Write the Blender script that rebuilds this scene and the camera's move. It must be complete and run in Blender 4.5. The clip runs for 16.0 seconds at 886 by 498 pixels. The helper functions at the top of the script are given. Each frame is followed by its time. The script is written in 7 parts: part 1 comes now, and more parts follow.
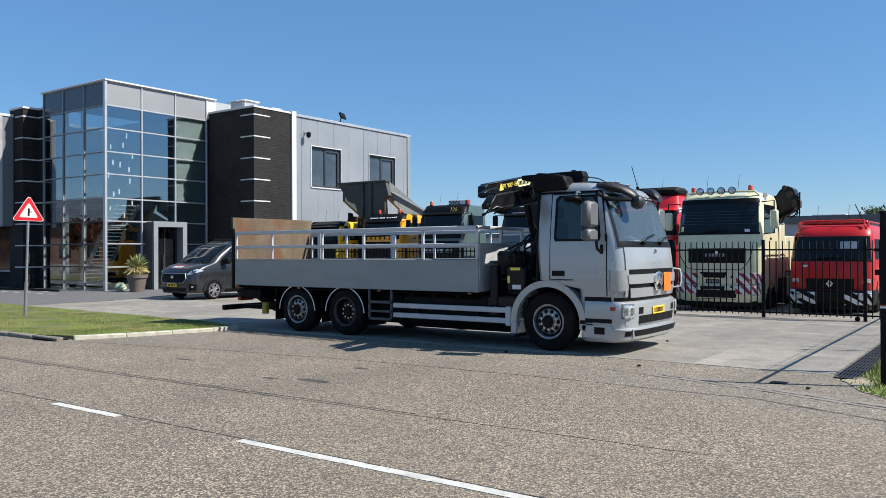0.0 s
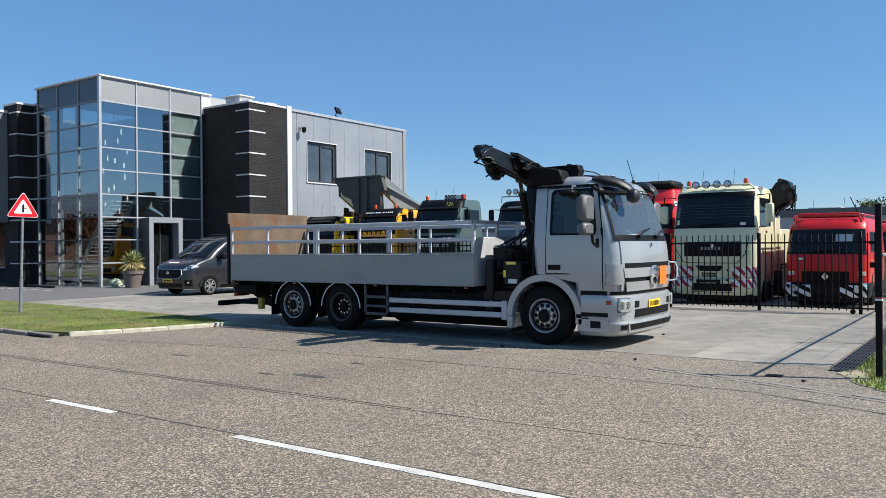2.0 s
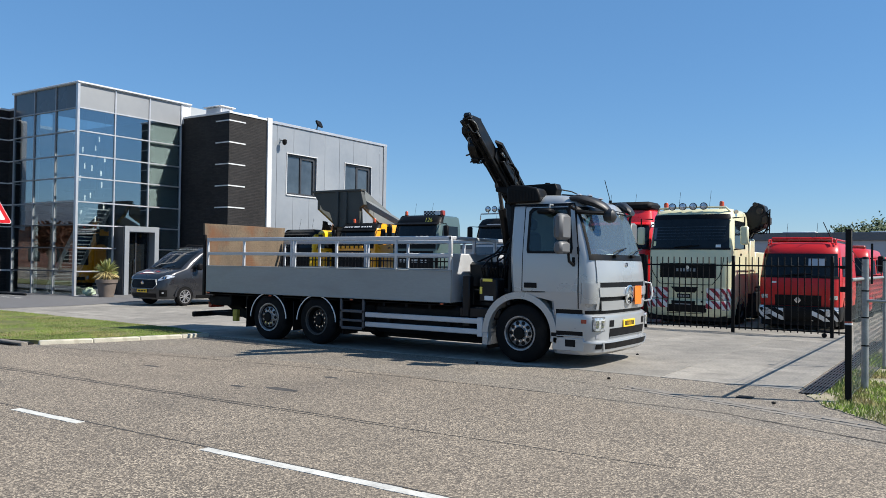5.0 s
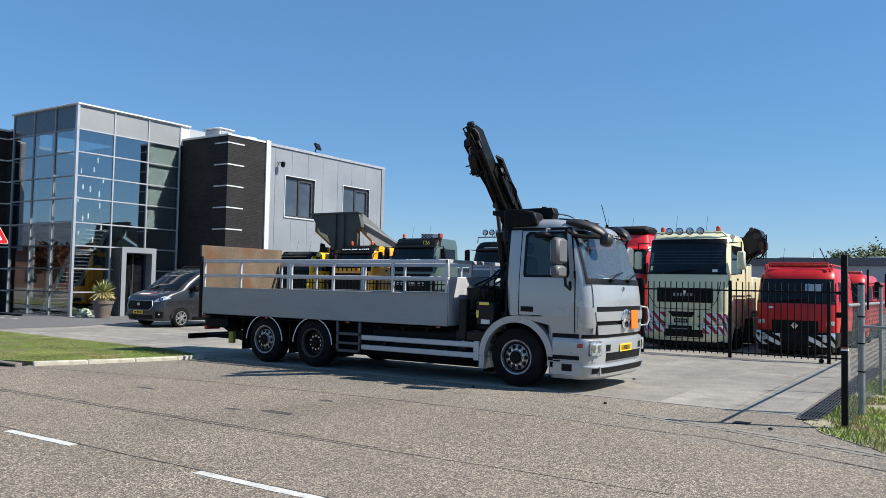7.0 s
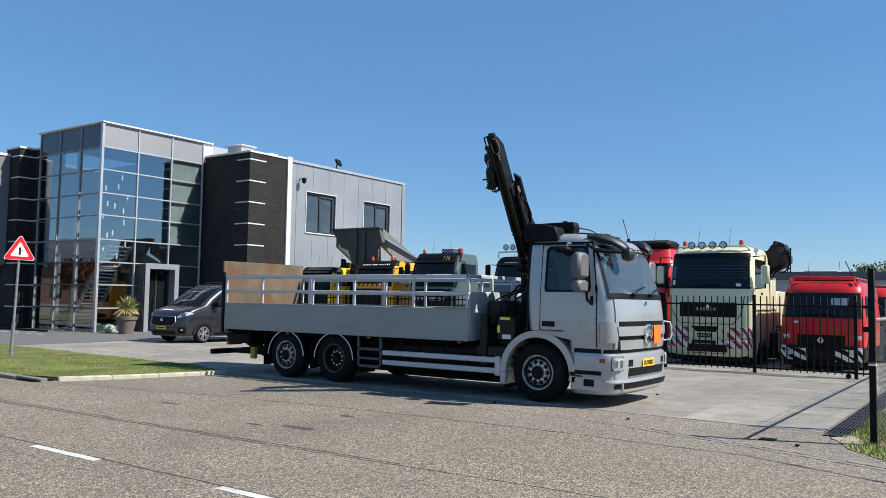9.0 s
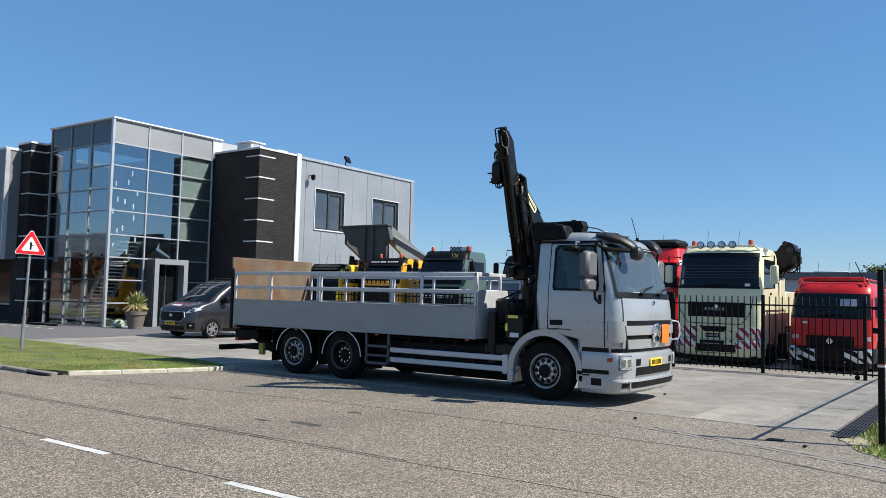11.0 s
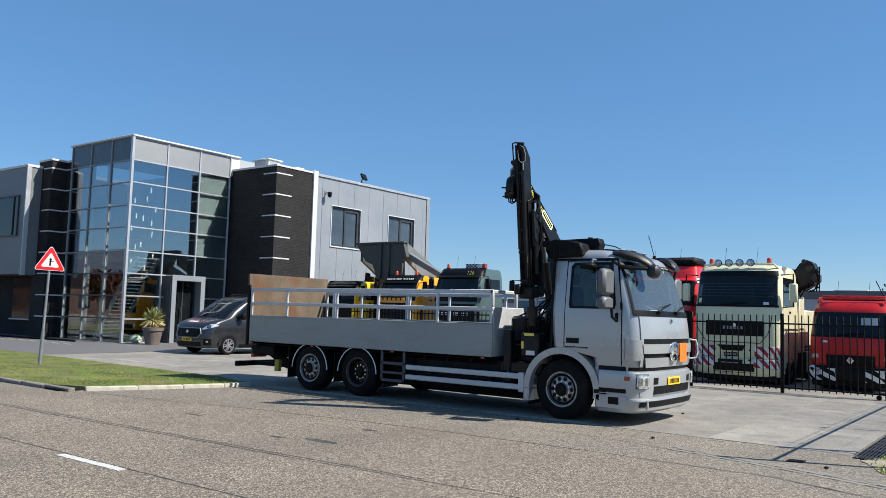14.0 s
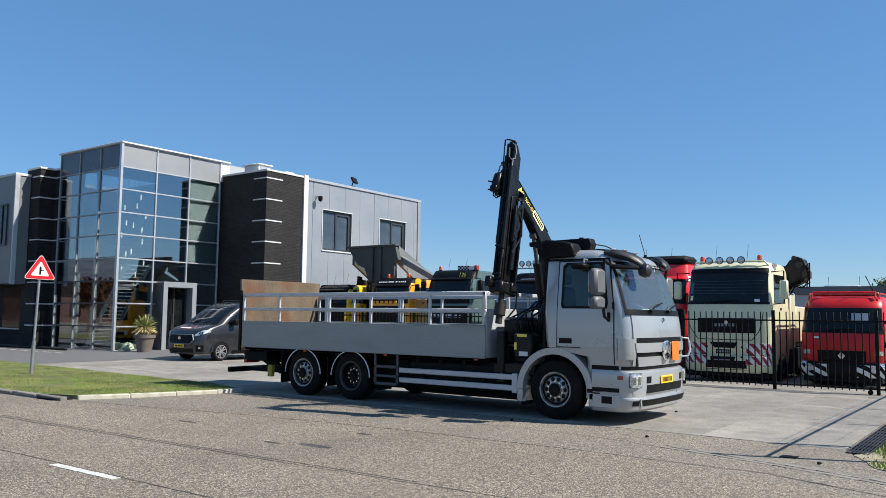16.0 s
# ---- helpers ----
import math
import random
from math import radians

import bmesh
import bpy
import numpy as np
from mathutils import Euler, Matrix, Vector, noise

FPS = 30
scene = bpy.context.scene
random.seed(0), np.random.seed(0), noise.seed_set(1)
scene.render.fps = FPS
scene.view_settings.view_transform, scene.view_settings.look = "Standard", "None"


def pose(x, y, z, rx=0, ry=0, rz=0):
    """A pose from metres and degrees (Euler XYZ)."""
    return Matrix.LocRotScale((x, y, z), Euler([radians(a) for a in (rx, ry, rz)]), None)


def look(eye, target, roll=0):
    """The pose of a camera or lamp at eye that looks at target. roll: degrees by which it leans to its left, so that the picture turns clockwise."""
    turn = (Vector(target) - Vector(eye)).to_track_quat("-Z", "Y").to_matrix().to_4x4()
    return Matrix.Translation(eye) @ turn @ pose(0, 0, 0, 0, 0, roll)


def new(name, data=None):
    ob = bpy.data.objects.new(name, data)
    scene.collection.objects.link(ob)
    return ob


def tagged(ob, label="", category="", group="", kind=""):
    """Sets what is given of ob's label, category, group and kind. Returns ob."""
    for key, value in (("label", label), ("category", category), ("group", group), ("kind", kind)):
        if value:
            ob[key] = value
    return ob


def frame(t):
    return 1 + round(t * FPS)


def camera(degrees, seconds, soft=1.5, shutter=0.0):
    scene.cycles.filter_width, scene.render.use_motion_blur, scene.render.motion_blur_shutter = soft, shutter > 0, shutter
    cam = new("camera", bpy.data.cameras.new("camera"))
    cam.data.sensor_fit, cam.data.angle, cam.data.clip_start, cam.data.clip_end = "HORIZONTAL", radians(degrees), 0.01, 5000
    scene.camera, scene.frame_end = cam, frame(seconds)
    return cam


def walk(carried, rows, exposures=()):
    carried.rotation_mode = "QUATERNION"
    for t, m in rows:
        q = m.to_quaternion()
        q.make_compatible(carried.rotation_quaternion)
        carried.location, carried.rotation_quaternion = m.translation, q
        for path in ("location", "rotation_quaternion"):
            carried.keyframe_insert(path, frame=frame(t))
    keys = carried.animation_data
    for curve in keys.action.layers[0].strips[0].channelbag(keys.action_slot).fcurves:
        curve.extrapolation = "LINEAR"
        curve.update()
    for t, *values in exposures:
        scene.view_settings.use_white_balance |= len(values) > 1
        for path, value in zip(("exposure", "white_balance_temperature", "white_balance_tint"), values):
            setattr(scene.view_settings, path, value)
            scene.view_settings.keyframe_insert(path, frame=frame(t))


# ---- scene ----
cam = camera(58.0, 16.0, soft=0.45)
# seconds, x, y, z, yaw, pitch, roll
PATH = [
    (0.0, 6.601, -12.355, 1.736, 35.51, 0.21, 0.22),
    (0.5, 6.603, -12.351, 1.737, 35.57, -0.03, 0.03),
    (1.0, 6.624, -12.355, 1.739, 35.59, -0.21, 0.03),
    (1.5, 6.610, -12.332, 1.734, 35.42, -0.27, 0.20),
    (2.0, 6.601, -12.337, 1.735, 35.25, -0.18, 0.47),
    (2.5, 6.608, -12.323, 1.742, 35.06, -0.01, 0.71),
    (3.0, 6.599, -12.297, 1.737, 34.82, 0.08, 0.70),
    (3.5, 6.622, -12.331, 1.729, 34.58, 0.11, 0.33),
    (4.0, 6.618, -12.330, 1.729, 34.24, 0.14, -0.21),
    (6.5, 6.657, -12.321, 1.733, 33.45, 2.46, -1.20),
    (7.0, 6.650, -12.327, 1.734, 33.55, 2.62, -1.15),
    (7.5, 6.659, -12.331, 1.732, 33.82, 2.78, -0.97),
    (8.0, 6.663, -12.328, 1.724, 34.16, 3.10, -0.86),
    (8.5, 6.656, -12.323, 1.730, 34.59, 3.46, -0.86),
    (9.0, 6.646, -12.326, 1.733, 35.03, 3.67, -1.00),
    (11.5, 6.656, -12.345, 1.735, 35.69, 3.50, -1.51),
    (12.0, 6.646, -12.340, 1.732, 35.88, 3.79, -1.61),
    (12.5, 6.645, -12.334, 1.732, 36.16, 4.10, -1.78),
    (13.0, 6.639, -12.339, 1.733, 36.42, 4.32, -1.86),
    (13.5, 6.647, -12.342, 1.739, 36.63, 4.56, -1.84),
    (14.0, 6.644, -12.338, 1.735, 36.70, 4.69, -1.70),
    (14.5, 6.649, -12.344, 1.735, 36.69, 4.76, -1.45),
    (15.0, 6.657, -12.347, 1.739, 36.56, 4.77, -1.19),
    (15.5, 6.657, -12.346, 1.740, 36.40, 4.78, -0.97),
    (16.0, 6.652, -12.346, 1.740, 36.18, 4.85, -0.73),
]
walk(cam, [(t, pose(x, y, z, 90 + p, r, w)) for t, x, y, z, w, p, r in PATH])

# ---- daylight ----
SUN_EL, SUN_AZ = 45.5, 22.0          # degrees; azimuth from +x towards +y
world = bpy.data.worlds.new("sky_world")
scene.world = world
world.use_nodes = True
wt = world.node_tree
sky = wt.nodes.new("ShaderNodeTexSky")
sky.sky_type = "NISHITA"
sky.sun_disc = False
sky.sun_elevation = radians(SUN_EL)
sky.sun_rotation = radians(90 - SUN_AZ)
sky.air_density, sky.dust_density, sky.ozone_density = 1.0, 0.0, 4.0
sky.altitude = 0
tint = wt.nodes.new("ShaderNodeHueSaturation")
tint.inputs["Saturation"].default_value = 1.12
tone = wt.nodes.new("ShaderNodeMix")
tone.data_type, tone.blend_type = "RGBA", "MULTIPLY"
tone.inputs[0].default_value = 1.0
tone.inputs[7].default_value = (0.91, 0.995, 1.10, 1)
wt.links.new(sky.outputs[0], tone.inputs[6])
wt.links.new(tone.outputs[2], tint.inputs["Color"])
haze = wt.nodes.new("ShaderNodeMix")
haze.data_type = "RGBA"
haze.inputs[0].default_value = 0.38
haze.inputs[7].default_value = (1.70, 3.85, 7.05, 1)
wt.links.new(tint.outputs[0], haze.inputs[6])
wt.links.new(haze.outputs[2], wt.nodes["Background"].inputs[0])
wt.nodes["Background"].inputs[1].default_value = 0.071
sun = new("sun", bpy.data.lights.new("sun", "SUN"))
sun.data.energy, sun.data.angle, sun.data.color = 5.0, radians(0.53), (1.0, 0.95, 0.87)
ce, se = math.cos(radians(SUN_EL)), math.sin(radians(SUN_EL))
sun.matrix_world = look((60 * ce * math.cos(radians(SUN_AZ)), 60 * ce * math.sin(radians(SUN_AZ)), 60 * se), (0, 0, 0))
scene.view_settings.exposure = 0.63


# ---- materials ----
def mat(name, col, rough=0.5, metal=0.0, var=0.12, scale=6.0, bump=0.0, fine=80.0, coat=0.0, spec=0.5, stretch=None,
        dirt=None, dirt_amount=0.0, dirt_scale=1.2, pieces=0.0):
    """A painted or mineral surface: colour varied at two scales, with relief, optional dirt patches and piece-to-piece change."""
    m = bpy.data.materials.new(name)
    m.use_nodes = True
    nt = m.node_tree
    n, l = nt.nodes, nt.links
    b = n["Principled BSDF"]
    tc = n.new("ShaderNodeTexCoord")
    src = tc.outputs["Object"]
    if stretch:
        mp = n.new("ShaderNodeMapping")
        mp.inputs["Scale"].default_value = stretch
        l.new(src, mp.inputs[0])
        src = mp.outputs[0]

    def ns(sc, detail=4.0):
        t = n.new("ShaderNodeTexNoise")
        t.inputs["Scale"].default_value = sc
        t.inputs["Detail"].default_value = detail
        l.new(src, t.inputs["Vector"])
        return t.outputs["Fac"]

    def mixc(kind, fac, a, c):
        x = n.new("ShaderNodeMix")
        x.data_type, x.blend_type = "RGBA", kind
        for s, v in ((x.inputs[0], fac), (x.inputs[6], a), (x.inputs[7], c)):
            if isinstance(v, bpy.types.NodeSocket):
                l.new(v, s)
            else:
                s.default_value = v
        return x.outputs[2]

    def ramp(fac, lo, hi, a, c):
        r = n.new("ShaderNodeMapRange")
        for s, v in zip(r.inputs[1:5], (lo, hi, a, c)):
            s.default_value = v
        l.new(fac, r.inputs[0])
        return r.outputs[0]

    big, small = ns(scale), ns(fine, 2.0)
    k = n.new("ShaderNodeMath")
    k.operation = "ADD"
    l.new(ramp(big, 0.3, 0.7, 1 - var, 1 + var), k.inputs[0])
    l.new(ramp(small, 0.3, 0.7, -var * 0.6, var * 0.6), k.inputs[1])
    fac = k.outputs[0]
    if pieces:
        oi = n.new("ShaderNodeObjectInfo")
        k2 = n.new("ShaderNodeMath")
        k2.operation = "ADD"
        l.new(fac, k2.inputs[0])
        l.new(ramp(oi.outputs["Random"], 0, 1, -pieces, pieces), k2.inputs[1])
        fac = k2.outputs[0]
    comb = n.new("ShaderNodeCombineColor")
    for s in comb.inputs[:3]:
        l.new(fac, s)
    c = mixc("MULTIPLY", 1.0, (*col, 1), comb.outputs[0])
    if dirt:
        d = ramp(ns(dirt_scale, 6.0), 0.5, 0.68, 0.0, dirt_amount)
        c = mixc("MIX", d, c, (*dirt, 1))
    l.new(c, b.inputs["Base Color"])
    l.new(ramp(big, 0.3, 0.7, max(rough - 0.08, 0.02), min(rough + 0.08, 1)), b.inputs["Roughness"])
    b.inputs["Metallic"].default_value = metal
    b.inputs["Specular IOR Level"].default_value = spec
    b.inputs["Coat Weight"].default_value = coat
    b.inputs["Coat Roughness"].default_value = 0.05
    if bump:
        bp = n.new("ShaderNodeBump")
        bp.inputs["Strength"].default_value = min(bump, 1.0)
        bp.inputs["Distance"].default_value = 0.004
        l.new(small, bp.inputs["Height"])
        l.new(bp.outputs[0], b.inputs["Normal"])
    return m


def asphalt(name, dark, light, scale=120.0):
    """Asphalt with pale chippings in a dark binder, larger blotches and worn lanes."""
    m = mat(name, dark, 0.85, var=0.18, scale=0.35, fine=9.0, bump=0.0)
    nt = m.node_tree
    n, l = nt.nodes, nt.links
    b = n["Principled BSDF"]
    base = b.inputs["Base Color"].links[0].from_socket
    tc = n.new("ShaderNodeTexCoord")
    v = n.new("ShaderNodeTexVoronoi")
    v.inputs["Scale"].default_value = scale * 0.40
    l.new(tc.outputs["Object"], v.inputs["Vector"])
    sep = n.new("ShaderNodeSeparateColor")
    l.new(v.outputs["Color"], sep.inputs[0])
    r = n.new("ShaderNodeMapRange")
    for s, x in zip(r.inputs[1:5], (0.45, 0.99, 0.0, 1.0)):
        s.default_value = x
    l.new(sep.outputs[0], r.inputs[0])
    nz = n.new("ShaderNodeTexNoise")
    nz.inputs["Scale"].default_value = 0.5
    nz.inputs["Detail"].default_value = 6
    l.new(tc.outputs["Object"], nz.inputs["Vector"])
    r2 = n.new("ShaderNodeMapRange")
    for s, x in zip(r2.inputs[1:5], (0.3, 0.7, 0.55, 1.0)):
        s.default_value = x
    l.new(nz.outputs["Fac"], r2.inputs[0])
    mu = n.new("ShaderNodeMath")
    mu.operation = "MULTIPLY"
    l.new(r.outputs[0], mu.inputs[0])
    l.new(r2.outputs[0], mu.inputs[1])
    x = n.new("ShaderNodeMix")
    x.data_type = "RGBA"
    l.new(mu.outputs[0], x.inputs[0])
    l.new(base, x.inputs[6])
    x.inputs[7].default_value = (*light, 1)
    # dark pits between the stones
    v2 = n.new("ShaderNodeTexVoronoi")
    v2.inputs["Scale"].default_value = scale * 0.21
    l.new(tc.outputs["Object"], v2.inputs["Vector"])
    sep = n.new("ShaderNodeSeparateColor")
    l.new(v2.outputs["Color"], sep.inputs[0])
    r3 = n.new("ShaderNodeMapRange")
    for s, y in zip(r3.inputs[1:5], (0.62, 0.97, 0.0, 0.62)):
        s.default_value = y
    l.new(sep.outputs[1], r3.inputs[0])
    pit = n.new("ShaderNodeMix")
    pit.data_type = "RGBA"
    l.new(r3.outputs[0], pit.inputs[0])
    l.new(x.outputs[2], pit.inputs[6])
    pit.inputs[7].default_value = (dark[0] * 0.35, dark[1] * 0.35, dark[2] * 0.35, 1)
    l.new(pit.outputs[2], b.inputs["Base Color"])
    bp = n.new("ShaderNodeBump")
    bp.inputs["Strength"].default_value = 0.6
    bp.inputs["Distance"].default_value = 0.006
    l.new(v.outputs["Distance"], bp.inputs["Height"])
    l.new(bp.outputs[0], b.inputs["Normal"])
    return m


def brick_mat(name, col, mortar, w=0.21, h=0.065, axis="YZ"):
    m = mat(name, col, 0.85, var=0.2, scale=0.7, fine=30)
    nt = m.node_tree
    n, l = nt.nodes, nt.links
    b = n["Principled BSDF"]
    tc = n.new("ShaderNodeTexCoord")
    sx = n.new("ShaderNodeSeparateXYZ")
    l.new(tc.outputs["Object"], sx.inputs[0])
    ad = n.new("ShaderNodeMath")
    ad.operation = "ADD"
    l.new(sx.outputs[0], ad.inputs[0])
    l.new(sx.outputs[1], ad.inputs[1])
    cb = n.new("ShaderNodeCombineXYZ")
    l.new(ad.outputs[0], cb.inputs[0])
    l.new(sx.outputs[2], cb.inputs[1])
    t = n.new("ShaderNodeTexBrick")
    t.inputs["Scale"].default_value = 1.0
    t.inputs["Brick Width"].default_value = w
    t.inputs["Row Height"].default_value = h
    t.inputs["Mortar Size"].default_value = 0.008
    t.inputs["Color1"].default_value = (col[0] * 1.5, col[1] * 1.45, col[2] * 1.4, 1)
    t.inputs["Color2"].default_value = (col[0] * 0.6, col[1] * 0.6, col[2] * 0.65, 1)
    t.inputs["Mortar"].default_value = (*mortar, 1)
    l.new(cb.outputs[0], t.inputs["Vector"])
    l.new(t.outputs["Color"], b.inputs["Base Color"])
    bp = n.new("ShaderNodeBump")
    bp.invert = True
    bp.inputs["Strength"].default_value = 0.9
    bp.inputs["Distance"].default_value = 0.012
    l.new(t.outputs["Fac"], bp.inputs["Height"])
    l.new(bp.outputs[0], b.inputs["Normal"])
    return m


def glass_mat(name, tint, mirror, veil=0.0):
    """Coated glass: a clear tinted pane with a mirroring coat and, where given, a pale veil of dust and painted sky
    reflection.
    """
    m = bpy.data.materials.new(name)
    m.use_nodes = True
    nt = m.node_tree
    n, l = nt.nodes, nt.links
    n.remove(n["Principled BSDF"])
    tr, gl, mx = n.new("ShaderNodeBsdfTransparent"), n.new("ShaderNodeBsdfGlossy"), n.new("ShaderNodeMixShader")
    tr.inputs["Color"].default_value = (*tint, 1)
    gl.inputs["Color"].default_value = (0.9, 0.95, 1.0, 1)
    gl.inputs["Roughness"].default_value = 0.01
    nz, bp, tc = n.new("ShaderNodeTexNoise"), n.new("ShaderNodeBump"), n.new("ShaderNodeTexCoord")
    nz.inputs["Scale"].default_value = 0.9
    bp.inputs["Strength"].default_value = 0.04
    l.new(tc.outputs["Object"], nz.inputs["Vector"])
    l.new(nz.outputs["Fac"], bp.inputs["Height"])
    l.new(bp.outputs[0], gl.inputs["Normal"])
    mx.inputs[0].default_value = mirror
    l.new(tr.outputs[0], mx.inputs[1])
    l.new(gl.outputs[0], mx.inputs[2])
    last = mx.outputs[0]
    if veil:
        df, dm = n.new("ShaderNodeBsdfDiffuse"), n.new("ShaderNodeMixShader")
        df.inputs["Color"].default_value = (0.52, 0.66, 0.70, 1)
        dm.inputs[0].default_value = veil
        l.new(last, dm.inputs[1])
        l.new(df.outputs[0], dm.inputs[2])
        last = dm.outputs[0]
    l.new(last, n["Material Output"].inputs[0])
    return m


def glow(name, col, strength):
    m = bpy.data.materials.new(name)
    m.use_nodes = True
    b = m.node_tree.nodes["Principled BSDF"]
    b.inputs["Base Color"].default_value = (*col, 1)
    b.inputs["Emission Color"].default_value = (*col, 1)
    b.inputs["Emission Strength"].default_value = strength
    return m


M_ROAD = asphalt("road_asphalt", (0.119, 0.098, 0.075), (0.53, 0.438, 0.325), 200.0)
M_APRON = asphalt("apron_asphalt", (0.122, 0.104, 0.083), (0.47, 0.405, 0.315), 200.0)
M_PAINT_W = mat("road_paint", (0.52, 0.51, 0.465), 0.7, var=0.12, scale=3, fine=60, dirt=(0.2, 0.19, 0.17), dirt_amount=0.35, dirt_scale=14)
M_CONC = mat("concrete_slab", (0.240, 0.221, 0.190), 0.85, var=0.32, scale=0.7, fine=22, bump=0.3, dirt=(0.125, 0.115, 0.10), dirt_amount=0.75, dirt_scale=1.1, pieces=0.10)
M_KERB = mat("kerb_concrete", (0.46, 0.43, 0.345), 0.9, var=0.15, scale=4, fine=50, bump=0.3, dirt=(0.25, 0.22, 0.16), dirt_amount=0.5, dirt_scale=5, pieces=0.08)
M_PAVER = mat("paver", (0.20, 0.178, 0.15), 0.9, var=0.25, scale=5, fine=60, bump=0.3, pieces=0.15)
M_JOINT = mat("joint_sand", (0.09, 0.08, 0.065), 0.95, var=0.2, scale=8)
M_PAVE = mat("dark_paving", (0.112, 0.109, 0.109), 0.9, var=0.12, scale=3, fine=30, bump=0.2, pieces=0.08)
M_SOIL = mat("grass_soil", (0.11, 0.115, 0.035), 0.95, var=0.35, scale=1.6, fine=40, bump=0.5, dirt=(0.24, 0.19, 0.09), dirt_amount=0.8, dirt_scale=0.9)
M_SAND = mat("sandy_soil", (0.27, 0.235, 0.16), 0.95, var=0.3, scale=2.5, fine=45, bump=0.5, dirt=(0.12, 0.12, 0.045), dirt_amount=0.8, dirt_scale=1.6)
M_GRASS = mat("grass_blades", (0.150, 0.212, 0.040), 0.7, var=0.4, scale=1.1, fine=14, dirt=(0.30, 0.24, 0.09), dirt_amount=0.75, dirt_scale=1.3)
M_GRASS_R = mat("lush_grass_blades", (0.23, 0.31, 0.055), 0.7, var=0.4, scale=1.5, fine=14, dirt=(0.36, 0.29, 0.13), dirt_amount=1.0, dirt_scale=1.6)
M_BRICK = brick_mat("anthracite_brick", (0.0125, 0.0115, 0.0118), (0.0045, 0.0043, 0.0045), 0.22, 0.075)
M_REDBRICK = brick_mat("red_brick", (0.22, 0.09, 0.055), (0.25, 0.22, 0.2))
M_PANEL = mat("silver_facade_panel", (0.290, 0.310, 0.332), 0.42, 0.30, var=0.04, scale=0.5, fine=4, pieces=0.03)
M_PANEL_D = mat("grey_spandrel_panel", (0.25, 0.26, 0.27), 0.45, 0.1, var=0.04, scale=0.6, fine=3, pieces=0.02)
# dark glossy copy of the spandrel, coloured for the shaded -y face
M_PANEL_N = mat("shaded_spandrel_panel", (0.055, 0.065, 0.08), 0.25, var=0.08, scale=0.6, fine=3, pieces=0.04)
M_ALU = mat("aluminium_profile", (0.47, 0.48, 0.50), 0.38, 0.5, var=0.05, scale=3)
# darker copy of the facade panel, with the wing's shade in its colour
M_PANEL_W = mat("shaded_grey_facade", (0.165, 0.175, 0.185), 0.5, 0.1, var=0.05, scale=0.5, fine=3, pieces=0.02)
M_WHITE_TRIM = mat("white_trim", (0.55, 0.555, 0.56), 0.5, var=0.04, scale=2)
M_DARKFRAME = mat("anthracite_frame", (0.035, 0.037, 0.042), 0.4, var=0.1, scale=3)
M_PANE = glass_mat("facade_glass", (0.55, 0.62, 0.64), 0.25)
M_DARKGLASS = mat("tinted_window_glass", (0.006, 0.008, 0.010), 0.03, var=0.3, scale=1.5, fine=5, spec=0.30)
# base lifted to blue-grey, so part of the sky's reflection is painted in
M_WINGLASS = mat("blue_grey_window_glass", (0.050, 0.064, 0.080), 0.03, var=0.25, scale=0.6, fine=2, spec=0.85)
# the windscreen's veil is dust with the sky's reflection painted into its colour
M_SCREEN = glass_mat("cab_windscreen_glass", (0.70, 0.88, 0.90), 0.20, 0.085)
M_SIDEGLASS = glass_mat("cab_side_glass", (0.42, 0.50, 0.48), 0.045)
M_LINING = mat("grey_cab_lining", (0.34, 0.36, 0.36), 0.8, var=0.10, scale=4, fine=50)
M_SEAT = mat("dark_seat_cloth", (0.045, 0.05, 0.055), 0.9, var=0.2, scale=6, fine=60)
M_VISOR = mat("dark_grey_visor", (0.022, 0.023, 0.026), 0.42, var=0.1, scale=3, spec=0.4)
M_INT_WALL = mat("interior_wall", (0.32, 0.34, 0.35), 0.8, var=0.05, scale=1)
M_INT_FLOOR = mat("interior_floor", (0.10, 0.10, 0.10), 0.5, var=0.1, scale=2)
M_SILVER = mat("silver_truck_paint", (0.385, 0.40, 0.405), 0.32, 0.35, var=0.03, scale=1.2, fine=300, coat=0.45)
M_SILVER_D = mat("silver_plastic", (0.40, 0.41, 0.43), 0.45, 0.3, var=0.04, scale=2)
M_MIRROR = mat("dark_grey_mirror_plastic", (0.105, 0.108, 0.112), 0.5, var=0.05, scale=3)
M_BEDGREY = mat("grey_dropside_paint", (0.285, 0.30, 0.288), 0.5, 0.1, var=0.06, scale=1.0, fine=20, dirt=(0.235, 0.235, 0.22), dirt_amount=0.45, dirt_scale=2.5, stretch=(0.4, 1, 1.6))
M_RAIL = mat("grey_steel_rail", (0.50, 0.51, 0.52), 0.45, 0.3, var=0.06, scale=5)
M_BLACK = mat("black_plastic", (0.005, 0.005, 0.0055), 0.5, spec=0.16, var=0.2, scale=5, fine=60)
M_CHASSIS = mat("black_chassis_paint", (0.006, 0.006, 0.006), 0.65, spec=0.15, var=0.3, scale=4, fine=40, dirt=(0.022, 0.019, 0.016), dirt_amount=0.4, dirt_scale=3)
M_CRANE = mat("black_crane_paint", (0.005, 0.005, 0.0058), 0.36, spec=0.28, var=0.2, scale=4, fine=40, dirt=(0.022, 0.020, 0.018), dirt_amount=0.35, dirt_scale=6)
M_TYRE = mat("tyre_rubber", (0.007, 0.007, 0.0072), 0.8, spec=0.15, var=0.2, scale=8, fine=60, bump=0.3, dirt=(0.022, 0.020, 0.018), dirt_amount=0.5, dirt_scale=4)
